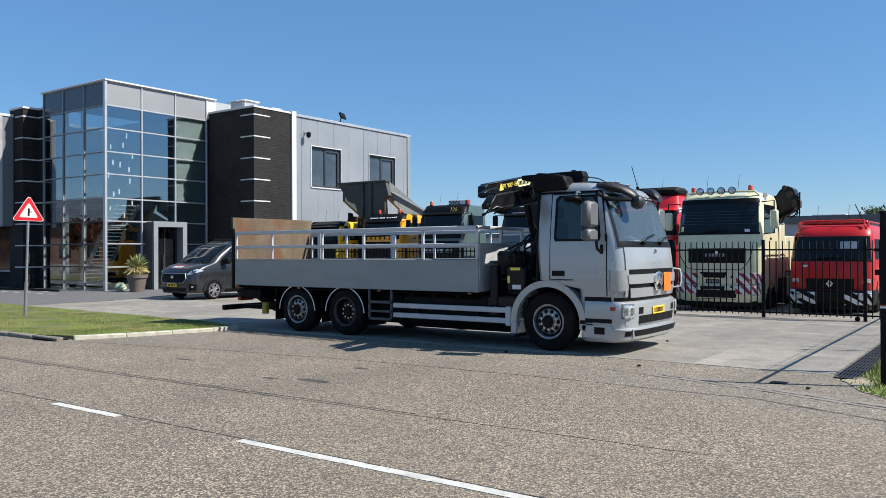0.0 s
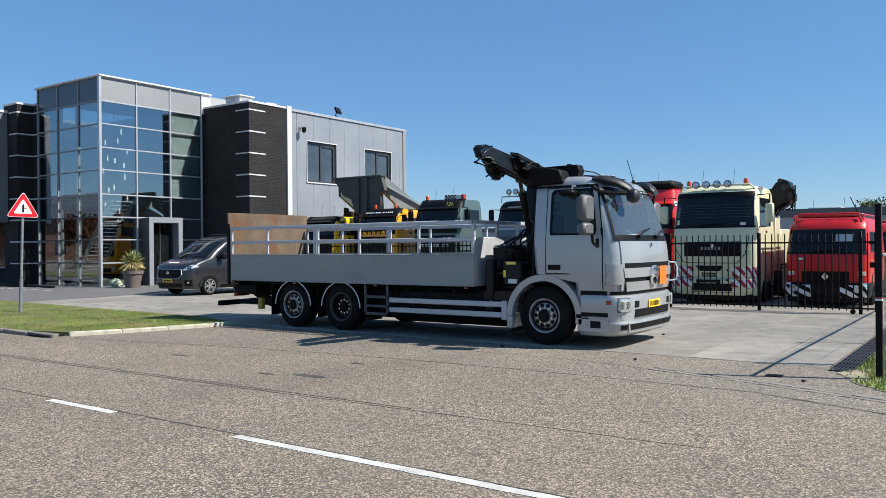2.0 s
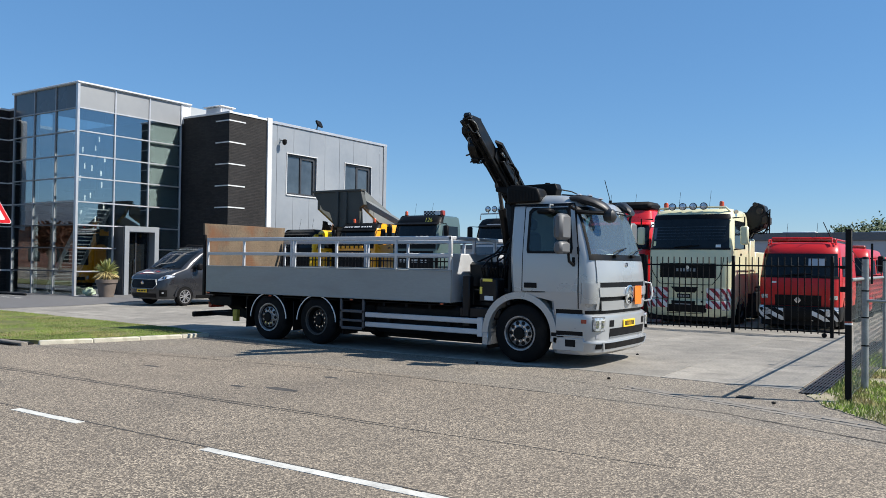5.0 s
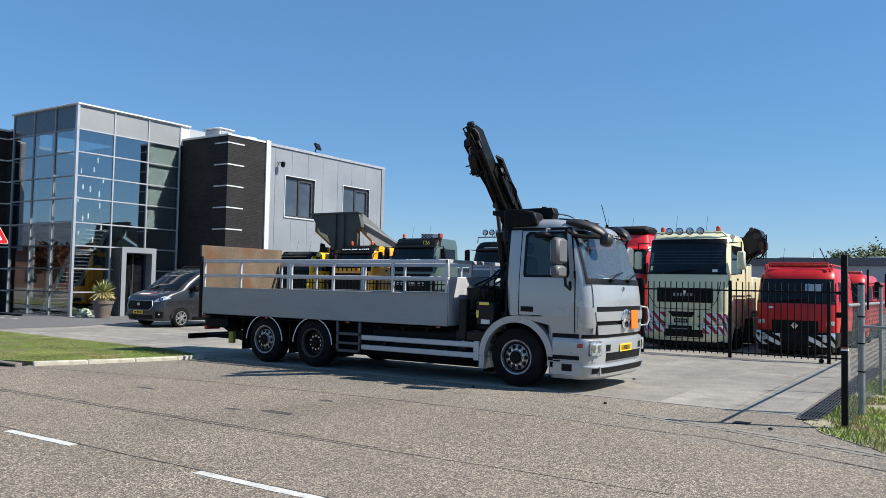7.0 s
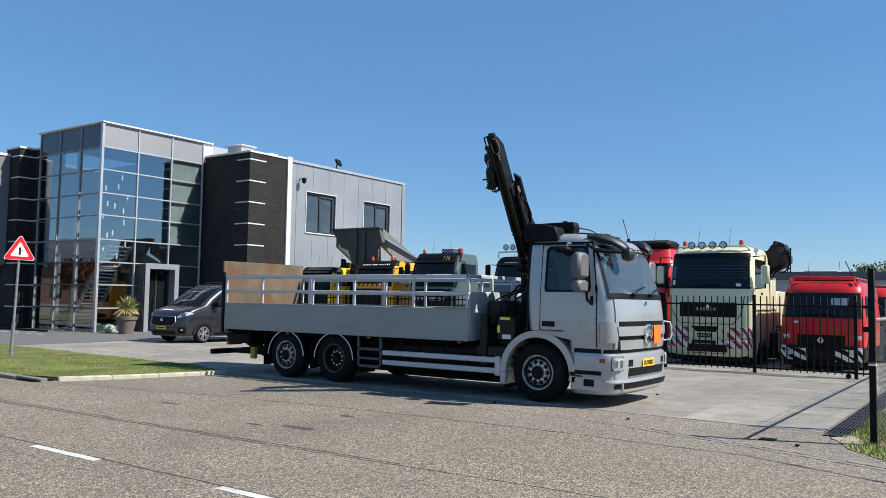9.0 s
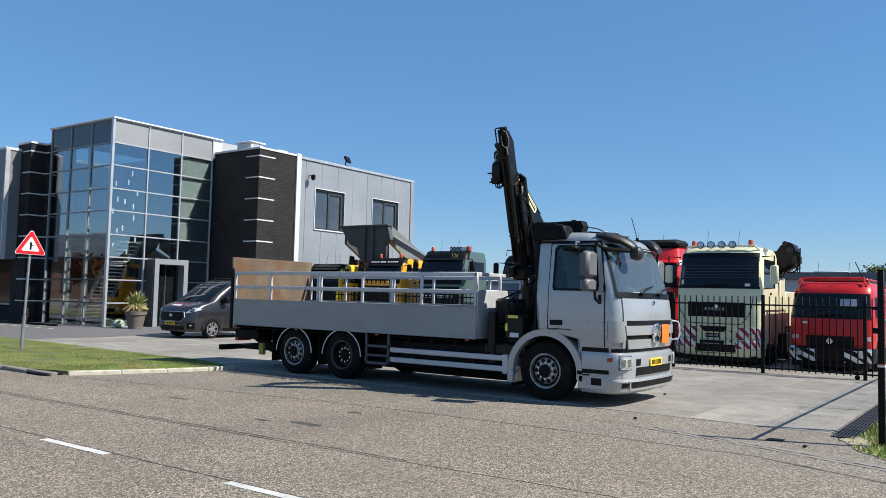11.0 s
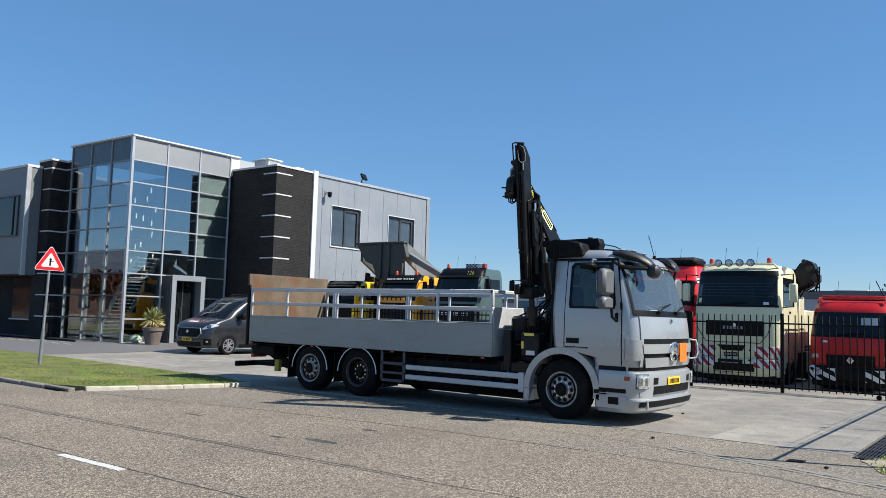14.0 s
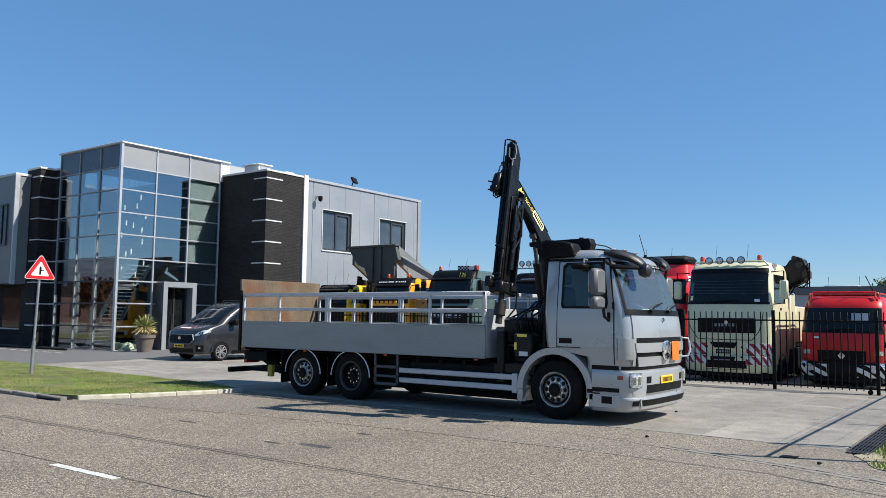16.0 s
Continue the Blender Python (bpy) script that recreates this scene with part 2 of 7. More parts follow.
M_RIM = mat("steel_rim", (0.36, 0.36, 0.365), 0.38, 0.6, var=0.25, scale=8, dirt=(0.10, 0.09, 0.078), dirt_amount=0.8, dirt_scale=9)
M_RIM_D = mat("dirty_steel_rim", (0.07, 0.067, 0.062), 0.6, 0.4, var=0.3, scale=8)
M_CHROME = mat("chrome", (0.75, 0.76, 0.78), 0.12, 1.0, var=0.04, scale=3)
M_RUST = mat("rusty_treadplate", (0.135, 0.098, 0.062), 0.75, 0.1, var=0.30, scale=2.2, fine=30, bump=0.6, stretch=(1, 1, 0.7), dirt=(0.145, 0.058, 0.021), dirt_amount=0.95, dirt_scale=1.8)
M_ORANGE = mat("orange_plate", (0.95, 0.17, 0.01), 0.5, var=0.03, scale=2)
M_AMBER = mat("amber_lens", (0.52, 0.075, 0.015), 0.25, var=0.1, scale=6, coat=0.5)
M_REDLENS = mat("red_lens", (0.30, 0.03, 0.014), 0.25, var=0.1, scale=6, coat=0.5)
M_LENS = mat("headlamp_lens", (0.56, 0.59, 0.62), 0.08, 0.5, var=0.45, scale=18, fine=60, coat=1.0)
M_YPLATE = mat("yellow_number_plate", (0.85, 0.52, 0.02), 0.5, var=0.03, scale=3)
M_YELLOW = mat("yellow_cab_paint", (0.85, 0.50, 0.01), 0.3, var=0.05, scale=2, coat=0.5)
M_YORANGE = mat("orange_yellow_cab_paint", (0.80, 0.33, 0.01), 0.3, var=0.05, scale=2, coat=0.5)
M_GREEN = mat("grey_green_cab_paint", (0.066, 0.102, 0.096), 0.35, var=0.06, scale=2, coat=0.4)
M_BLUE = mat("dark_blue_cab_paint", (0.055, 0.075, 0.10), 0.3, var=0.05, scale=2, coat=0.5)
M_RED = mat("red_cab_paint", (0.58, 0.014, 0.016), 0.3, var=0.05, scale=2, coat=0.5)
M_REDF = mat("fire_red_paint", (0.46, 0.010, 0.011), 0.36, var=0.08, scale=1.5, coat=0.2, spec=0.35)
M_CREAM = mat("cream_cab_paint", (0.62, 0.605, 0.40), 0.35, var=0.04, scale=1.5, coat=0.4)
M_WHITE = mat("white_paint", (0.70, 0.70, 0.69), 0.45, var=0.05, scale=3)
M_MARK_R = mat("dark_red_marking", (0.28, 0.018, 0.035), 0.4, var=0.05, scale=3)
M_GOLD = mat("yellow_lettering", (0.85, 0.68, 0.10), 0.5, var=0.03, scale=3)
M_PALE = mat("pale_yellow_badge", (0.82, 0.78, 0.42), 0.5, var=0.03, scale=3)
M_BIN = mat("grey_tipper_steel", (0.060, 0.066, 0.062), 0.6, 0.2, var=0.15, scale=1.5, fine=20)
M_BIN_L = mat("light_grey_steel", (0.17, 0.18, 0.175), 0.6, 0.2, var=0.1, scale=1.5)
M_VAN = mat("magnetic_grey_van_paint", (0.022, 0.023, 0.027), 0.3, 0.2, var=0.03, scale=2, fine=300, coat=0.6)
M_GATE = mat("black_gate_steel", (0.004, 0.004, 0.0045), 0.45, spec=0.15, var=0.1, scale=5)
M_GALV = mat("galvanised_steel", (0.27, 0.285, 0.29), 0.5, 0.6, var=0.15, scale=8, fine=40)
M_MESH = mat("green_grey_wire", (0.13, 0.155, 0.15), 0.5, 0.4, var=0.1, scale=8)
M_SIGN_R = mat("sign_red", (0.62, 0.012, 0.018), 0.35, var=0.03, scale=3)
M_SIGN_W = mat("sign_white", (0.80, 0.80, 0.78), 0.4, var=0.03, scale=3)
M_POT = mat("brown_clay_pot", (0.15, 0.12, 0.10), 0.8, var=0.15, scale=4, fine=40, bump=0.3)
M_LEAF = mat("yucca_leaf", (0.27, 0.28, 0.09), 0.5, var=0.4, scale=4, fine=20)
M_LEAF_DRY = mat("dry_yucca_leaf", (0.42, 0.33, 0.14), 0.7, var=0.25, scale=5)
M_CABBAGE = mat("pale_green_ornament", (0.42, 0.50, 0.36), 0.6, var=0.3, scale=9)
M_TREE = mat("tree_leaf", (0.055, 0.085, 0.03), 0.7, var=0.35, scale=0.6, fine=3)
M_BARK = mat("bark", (0.12, 0.10, 0.08), 0.9, var=0.3, scale=4, bump=0.4)
M_FARWALL = mat("far_hall_cladding", (0.36, 0.37, 0.40), 0.6, var=0.05, scale=0.2)
M_FARROOF = mat("far_hall_roof", (0.10, 0.105, 0.115), 0.6, var=0.1, scale=0.2)
M_LAMPGLOW = glow("pendant_bulb", (1.0, 0.9, 0.8), 1.2)


# ---- mesh building ----
class G:
    """Gathers the faces of one mesh."""

    def __init__(self):
        self.v, self.f = [], []

    def add(self, vs, fs):
        k = len(self.v)
        self.v += [tuple(p) for p in vs]
        self.f += [tuple(i + k for i in f) for f in fs]
        return self

    def box(self, x0, x1, y0, y1, z0, z1, b=0.0, m=None):
        x0, x1 = min(x0, x1), max(x0, x1)
        y0, y1 = min(y0, y1), max(y0, y1)
        z0, z1 = min(z0, z1), max(z0, z1)
        lo, hi = (x0, y0, z0), (x1, y1, z1)
        if b <= 0:
            vs = [(lo[0] if not i & 1 else hi[0], lo[1] if not i & 2 else hi[1], lo[2] if not i & 4 else hi[2]) for i in range(8)]
            fs = [(0, 2, 3, 1), (4, 5, 7, 6), (0, 1, 5, 4), (2, 6, 7, 3), (0, 4, 6, 2), (1, 3, 7, 5)]
        else:
            b = min(b, *(0.45 * (hi[k] - lo[k]) for k in range(3)))
            vs, ix = [], {}
            for i in range(8):
                s = [(i >> k) & 1 for k in range(3)]
                for k in range(3):
                    p = [(hi[j] if s[j] else lo[j]) if j == k else (hi[j] - b if s[j] else lo[j] + b) for j in range(3)]
                    ix[i, k] = len(vs)
                    vs.append(p)
            fs = []
            for k in range(3):
                u, w = [(1, 2), (2, 0), (0, 1)][k]
                for s in (0, 1):
                    q = [sum(((s, a, c)[(k, u, w).index(j)]) << j for j in range(3)) for a, c in ((0, 0), (1, 0), (1, 1), (0, 1))]
                    q = q if s else q[::-1]
                    fs.append([ix[i, k] for i in q])
            for k in range(3):
                u, w = [(1, 2), (2, 0), (0, 1)][k]
                for a in (0, 1):
                    for c in (0, 1):
                        i = (a << u) | (c << w)
                        j = i | (1 << k)
                        q = [ix[i, u], ix[j, u], ix[j, w], ix[i, w]]
                        fs.append(q if a ^ c else q[::-1])
            for i in range(8):
                q = [ix[i, 0], ix[i, 1], ix[i, 2]]
                fs.append(q if bin(i).count("1") % 2 else q[::-1])
        if m is not None:
            vs = [m @ Vector(p) for p in vs]
        return self.add(vs, fs)

    def cyl(self, p, q, r, n=12, r2=None, caps=True):
        p, q = Vector(p), Vector(q)
        r2 = r if r2 is None else r2
        d = (q - p).normalized()
        a = d.orthogonal().normalized()
        c = d.cross(a)
        ring = [(math.cos(2 * math.pi * i / n), math.sin(2 * math.pi * i / n)) for i in range(n)]
        vs = [p + (a * x + c * y) * r for x, y in ring] + [q + (a * x + c * y) * r2 for x, y in ring]
        fs = [(i, (i + 1) % n, n + (i + 1) % n, n + i) for i in range(n)]
        if caps:
            fs += [tuple(range(n))[::-1], tuple(range(n, 2 * n))]
        return self.add(vs, fs)

    def tube(self, pts, r, n=8):
        pts = [Vector(p) for p in pts]
        vs, fs = [], []
        a = None
        for i, p in enumerate(pts):
            d = (pts[min(i + 1, len(pts) - 1)] - pts[max(i - 1, 0)]).normalized()
            a = d.orthogonal().normalized() if a is None else (a - d * a.dot(d)).normalized()
            c = d.cross(a)
            vs += [p + (a * math.cos(2 * math.pi * j / n) + c * math.sin(2 * math.pi * j / n)) * r for j in range(n)]
        for i in range(len(pts) - 1):
            fs += [(i * n + j, i * n + (j + 1) % n, (i + 1) * n + (j + 1) % n, (i + 1) * n + j) for j in range(n)]
        k = (len(pts) - 1) * n
        fs += [tuple(range(n))[::-1], tuple(k + j for j in range(n))]
        return self.add(vs, fs)

    def prism(self, pts, axis, a, b):
        """The outline pts, in the plane across the axis (y, z for x; x, z for y; x, y for z), from a to b."""
        def put(p, h):
            return {"x": (h, p[0], p[1]), "y": (p[0], h, p[1]), "z": (p[0], p[1], h)}[axis]
        n = len(pts)
        area = sum(pts[i][0] * pts[(i + 1) % n][1] - pts[(i + 1) % n][0] * pts[i][1] for i in range(n))
        if (area < 0) ^ (axis == "y") ^ (a > b):
            pts = pts[::-1]
        vs = [put(p, a) for p in pts] + [put(p, b) for p in pts]
        fs = [tuple(range(n))[::-1], tuple(range(n, 2 * n))] + [(i, (i + 1) % n, n + (i + 1) % n, n + i) for i in range(n)]
        return self.add(vs, fs)

    def lathe(self, prof, c, axis="y", n=24, closed=False):
        """prof: (radius, height along the axis)."""
        vs, fs = [], []
        for r, h in prof:
            for i in range(n):
                a = 2 * math.pi * i / n
                u, w = r * math.cos(a), r * math.sin(a)
                p = {"x": (h, u, w), "y": (w, h, u), "z": (u, w, h)}[axis]
                vs.append((c[0] + p[0], c[1] + p[1], c[2] + p[2]))
        m = len(prof)
        for k in range(m if closed else m - 1):
            k2 = (k + 1) % m
            fs += [(k * n + i, k * n + (i + 1) % n, k2 * n + (i + 1) % n, k2 * n + i) for i in range(n)]
        return self.add(vs, fs)

    def grid(self, rows):
        """Faces over a table of points."""
        nr, nc = len(rows), len(rows[0])
        return self.add([p for r in rows for p in r],
                        [(i * nc + j, i * nc + j + 1, (i + 1) * nc + j + 1, (i + 1) * nc + j) for i in range(nr - 1) for j in range(nc - 1)])

    def moved(self, m):
        self.v = [tuple(m @ Vector(p)) for p in self.v]
        return self

    def mesh(self, name, material, smooth=38):
        me = bpy.data.meshes.new(name)
        me.from_pydata(self.v, [], self.f)
        me.materials.append(material)
        if smooth:
            me.polygons.foreach_set("use_smooth", [True] * len(me.polygons))
            me.update()
            me.set_sharp_from_angle(angle=radians(smooth))
        me.update()
        return me


def part(name, g, material, parent=None, label="", bevel=0.0):
    ob = new(name, g.mesh(name, material))
    if parent:
        ob.parent = parent
    if bevel:
        md = ob.modifiers.new("edges", "BEVEL")
        md.width, md.segments, md.limit_method, md.angle_limit = bevel, 2, "ANGLE", radians(35)
    return tagged(ob, label)


def piece(name, me, parent, m=None):
    ob = new(name, me)
    ob.parent = parent
    if m is not None:
        ob.matrix_basis = m
    return ob


def thing(name, label, category, m=None, group="", kind=""):
    ob = new(name)
    if m is not None:
        ob.matrix_basis = m
    return tagged(ob, label, category, group, kind)


def setting(name, g, material, label="", category=""):
    return tagged(part(name, g, material), label, category, kind="structure")


def lettering(name, body, size, material, parent, m, depth=0.002):
    cu = bpy.data.curves.new(name, "FONT")
    cu.body, cu.size, cu.extrude, cu.align_x = body, size, depth, "CENTER"
    ob = new(name, cu)
    dg = bpy.context.evaluated_depsgraph_get()
    me = bpy.data.meshes.new_from_object(ob.evaluated_get(dg))
    bpy.data.objects.remove(ob)
    me.materials.clear()
    me.materials.append(material)
    ob = new(name, me)
    ob.parent = parent
    ob.matrix_basis = m
    return ob


# ---- ground, road, yard ----
def sheet(pts, z):
    return G().add([(x, y, z) for x, y in pts], [tuple(range(len(pts)))])


setting("ground", sheet([(-900, -900), (900, -900), (900, 900), (-900, 900)], -0.012), M_APRON, "grey asphalt ground reaching to the horizon", "ground")
setting("road", sheet([(-300, -40), (300, -40), (300, -3.9), (7.0, -3.9), (2.5, -2.6), (-3.0, -2.3), (-6.5, -3.1), (-9.0, -4.1), (-300, -4.1)], 0.0), M_ROAD,
        "worn brown-grey asphalt road with pale chippings", "road")
setting("apron", sheet([(-9.0, -4.1), (-6.5, -3.1), (-3.0, -2.3), (2.5, -2.6), (7.0, -3.9), (7.0, -1.0), (4.75, -0.7), (4.6, -0.12), (-8.2, -0.12), (-8.2, -0.9)], -0.003), M_APRON,
        "darker smooth asphalt apron before the yard", "pavement")

# centre line of the road
for x0, x1 in ((-22.6, -21.3), (-17.0, -15.0), (-11.2, -9.6), (-2.43, -1.17), (0.77, 5.2), (8.6, 11.5)):
    g = G()
    n = 24
    for i in range(n):
        xa, xb = x0 + (x1 - x0) * i / n, x0 + (x1 - x0) * (i + 1) / n
        wob = [random.uniform(-0.006, 0.006) for _ in range(2)]
        g.box(xa, xb, -7.495 + wob[0], -7.385 + wob[1], 0.0, 0.005)
    setting("road_marking", g, M_PAINT_W, "worn white dash of the road's centre line", "road marking")

# seams and repairs in the asphalt
M_SEAM = mat("seam_tar", (0.055, 0.050, 0.044), 0.85, var=0.3, scale=6, fine=30)


def seam(pts, w, name="seam", m=M_SEAM):
    g = G()
    rows = []
    for i in range(len(pts) - 1):
        (xa, ya), (xb, yb) = pts[i], pts[i + 1]
        k = max(2, int(math.hypot(xb - xa, yb - ya) / 0.12))
        for j in range(k):
            s = j / k
            x, y = xa + (xb - xa) * s, ya + (yb - ya) * s
            o = 0.03 * noise.noise((x * 1.3, y * 1.3, 3)) + 0.012 * noise.noise((x * 7, y * 7, 1))
            ww = w * (0.6 + 0.8 * abs(noise.noise((x * 3, y * 3, 9))))
            rows.append([(x, y + o - ww, 0.003), (x, y + o + ww, 0.003)])
    g.grid(rows)
    return setting(name, g, m, "dark tar seam in the asphalt", "seam")


seam([(-40, -5.8), (-6.4, -5.82), (-0.4, -5.67)], 0.017)
seam([(-0.5, -5.673), (0.0, -5.66), (4.6, -5.51)], 0.009)
seam([(-40, -5.72), (-6.4, -5.72), (0.0, -5.58), (1.5, -5.54)], 0.012)
seam([(-40, -7.36), (-1.2, -7.37), (0.8, -7.37), (5.2, -7.37), (20, -7.36)], 0.013)
seam([(-8.4, -3.75), (-4.5, -3.0), (-1.0, -2.62), (2.0, -2.55), (4.2, -2.62), (7.5, -3.9)], 0.014)
seam([(-7.6, -0.55), (-6.5, -0.75), (-3.0, -0.9), (-1.0, -1.25), (1.5, -1.3), (3.0, -1.75)], 0.008)
for x, y, a, b in ((-1.77, -4.75, 0.16, 0.05), (-1.12, -4.57, 0.30, 0.09), (-1.35, -3.34, 0.14, 0.06), (-4.4, -4.2, 0.2, 0.05)):
    pts = [(x + a * math.cos(i * 0.52) * (1 + 0.25 * noise.noise((i, x, 0))), y + b * math.sin(i * 0.52) * (1 + 0.25 * noise.noise((i, y, 5)))) for i in range(12)]
    setting("asphalt_patch", sheet(pts, 0.002), M_SEAM, "dark oily patch on the asphalt", "patch")

# concrete plates of the yard
yard = thing("yard_pavement", "pale concrete plates of the truck yard", "pavement", kind="structure")
part("bedding", sheet([(-26.5, -0.12), (4.55, -0.12), (4.55, 26), (-26.5, 26)], -0.006), M_JOINT, yard)
plate = G().box(-0.993, 0.993, -0.993, 0.993, -0.05, 0.0, 0.003).mesh("plate", M_CONC)
for i in range(15):
    for j in range(13):
        x = 3.55 - 2 * i
        y = 0.88 + 2 * j
        if x < -26:
            continue
        piece("plate", plate, yard, pose(x, y, 0.004 + random.uniform(-0.002, 0.002), random.uniform(-0.12, 0.12), random.uniform(-0.12, 0.12), random.choice((0, 90, 180, 270))))

# dark paving by the office
pav = thing("office_pavement", "dark concrete paving before the office", "pavement", kind="structure")
part("paving_bed", sheet([(-90, 1.2), (-20.2, 0.9), (-20.2, 4.4), (-21.6, 8.2), (-21.6, 30), (-90, 30)], 0.010), M_PAVE, pav)
for i in range(14):
    part("bay_marking", G().box(-26.9 - 1.0 * i, -26.4 - 1.0 * i, 5.55, 5.67, 0.010, 0.015), M_PAINT_W, pav)
for i in range(5):
    part("bay_marking", G().box(-29.5 - 1.6 * i, -28.9 - 1.6 * i, 6.6, 6.7, 0.010, 0.015), M_PAINT_W, pav)

# kerb and gutter of the verge
kerb = thing("verge_kerb", "weathered pale concrete kerb along the grass", "kerb", kind="structure")
kpts = [(-7.72, -0.25), (-7.80, -0.92), (-8.05, -1.8), (-8.33, -2.7), (-8.72, -3.62)]
for (xa, ya), (xb, yb) in zip(kpts[:-1], kpts[1:]):
    ln = math.hypot(xb - xa, yb - ya)
    piece("kerbstone", G().box(0.006, ln - 0.006, -0.16, 0.0, -0.1, 0.078, 0.02).mesh("kerbstone", M_KERB), kerb,
          pose(xa, ya, random.uniform(-0.004, 0.004), 0, 0, math.degrees(math.atan2(yb - ya, xb - xa))))
stone = G().box(0.006, 0.994, 0.0, 0.14, -0.1, 0.07, 0.02).mesh("kerbstone", M_PAVER)
for i in range(40):
    piece("kerbstone", stone, kerb, pose(-9.75 - i, -3.95, 0, 0, 0, 0))
gully = thing("street_gully", "cast iron street gully set in the kerb", "drain")
part("frame", G().box(-9.62, -8.88, -3.98, -3.62, -0.05, 0.03, 0.01), M_CHASSIS, gully)
for i in range(4):
    part("slot_bar", G().box(-9.50 + 0.15 * i, -9.44 + 0.15 * i, -3.95, -3.66, 0.03, 0.05, 0.006), M_RIM_D, gully)
drainlid = thing("drain_cover", "small dark square drain cover in the apron", "drain")
part("lid", G().box(3.98, 4.18, -1.34, -1.14, -0.02, 0.006, 0.003), M_CHASSIS, drainlid)

# paver gutter before the yard at the fence side
gut = thing("paver_strip", "curved strip of grey pavers beside the road", "pavement", kind="structure")
pv = G().box(-0.098, 0.098, -0.048, 0.048, -0.04, 0.0, 0.006).mesh("paver", M_PAVER)
for k in range(3):
    x = 2.6
    while x < 8.5:
        s = (x - 2.6) / 5.9
        y = -1.35 - 2.0 * s ** 1.15 - 0.11 * k
        piece("paver", pv, gut, pose(x + 0.1 * (k % 2), y, 0.004 + random.uniform(-0.002, 0.003), 0, 0, -15 - 8 * s + random.uniform(-2, 2)))
        x += 0.196

# drain channel with a steel grille along the yard's edge
chan = thing("drain_channel", "long dark steel drain grating along the yard edge", "drain")
part("trough", G().box(4.58, 4.89, -0.45, 9.2, -0.2, -0.004), M_CHASSIS, chan)
for i in range(7):
    part("bar", G().box(4.60 + 0.044 * i, 4.614 + 0.044 * i, -0.42, 9.15, -0.004, 0.014), M_DARKFRAME, chan)
for i in range(24):
    part("cross_bar", G().box(4.59, 4.88, -0.4 + 0.4 * i, -0.385 + 0.4 * i, -0.004, 0.010), M_CHASSIS, chan)


# ---- grass ----
def inside(x, y, poly):
    c = False
    for i in range(len(poly)):
        (xa, ya), (xb, yb) = poly[i], poly[i - 1]
        if (ya > y) != (yb > y) and x < (xb - xa) * (y - ya) / (yb - ya) + xa:
            c = not c
    return c


def lawn(name, poly, box, count, hmin, hmax, material, label, rise=0.06, fall=None, soil=M_SOIL, bare=-0.25):
    if fall:
        fine = []
        for (xa, ya), (xb, yb) in zip(poly, poly[1:] + poly[:1]):
            k = max(1, int(math.hypot(xb - xa, yb - ya) / 0.12)) if max(abs(xa), abs(xb), abs(ya), abs(yb)) < 13 else 1
            for j in range(k):
                x, y = xa + (xb - xa) * j / k, ya + (yb - ya) * j / k
                o = 0.10 * noise.noise((x * 2.1, y * 2.1, 4)) + 0.06 * noise.noise((x * 7, y * 7, 8)) if y < -0.3 else 0.0
                fine.append((x + o * 0.5, y + o))
        poly = fine
    setting(name + "_soil", G().prism(poly, "z", -0.05, rise), soil, "dry earth under the grass", "soil")
    rng = np.random.default_rng(7)
    vs, fs = [], []
    made = 0
    while made < count:
        u = rng.random()
        x = box[1] - (box[1] - box[0]) * (u ** 1.6 if fall is None else u)
        y = box[2] + (box[3] - box[2]) * rng.random()
        if not inside(x, y, poly):
            continue
        made += 1
        dens = noise.noise((x * 0.9, y * 0.9, 2.0))
        if dens < bare and rng.random() < (0.7 if fall is None else 0.93):
            continue
        h = hmin + (hmax - hmin) * rng.random() * (0.7 + 0.6 * max(dens, -0.5))
        a = rng.random() * 6.283
        w = 0.006 + 0.006 * rng.random()
        lx, ly = (rng.random() - 0.5) * h * 1.3, (rng.random() - 0.5) * h * 1.3
        k = len(vs)
        dx, dy = w * math.cos(a), w * math.sin(a)
        vs += [(x - dx, y - dy, rise - 0.01), (x + dx, y + dy, rise - 0.01), (x + lx, y + ly, rise + h)]
        fs.append((k, k + 1, k + 2))
    g = G()
    g.v, g.f = vs, fs
    ob = new(name, g.mesh(name, material, 0))
    return tagged(ob, label, "grass", kind="stuff")


VERGE = [(-7.9, -0.3), (-8.0, -0.9), (-8.25, -1.8), (-8.5, -2.6), (-8.95, -3.5), (-9.8, -3.8), (-60, -3.8), (-60, 2.0), (-20, 0.8), (-9.5, 0.2)]
lawn("verge_grass", VERGE, (-27, -7.9, -3.8, 1.2), 80000, 0.010, 0.036, M_GRASS, "short patchy green and straw-coloured verge grass", 0.065)
SIDE = [(4.93, 0.0), (4.72, -0.55), (5.1, -1.45), (5.9, -2.35), (7.2, -3.0), (12, -3.9), (40, -4.2), (40, 40), (4.93, 40)]
lawn("fence_grass", SIDE, (4.7, 7.6, -3.2, 6), 36000, 0.015, 0.10, M_GRASS_R, "patchy uncut grass with dry stalks under the fence", 0.005, True, M_SAND, -0.16)


# ---- office building ----
bld = thing("office_building", "two-storey office with glass tower, dark brick and silver panels", "building")
X1, X0, Y0, Y1, ZT = -27.0, -32.4, 8.34, 13.95, 9.66
ROWS = [0.0, 1.10, 2.17, 3.21, 4.25, 5.36, 6.38, 7.46, 8.50, 9.60]
COLY = [Y0, 10.19, 12.05, 13.92]
COLX = [X0, -30.6, -28.8, X1]
MW = 0.035
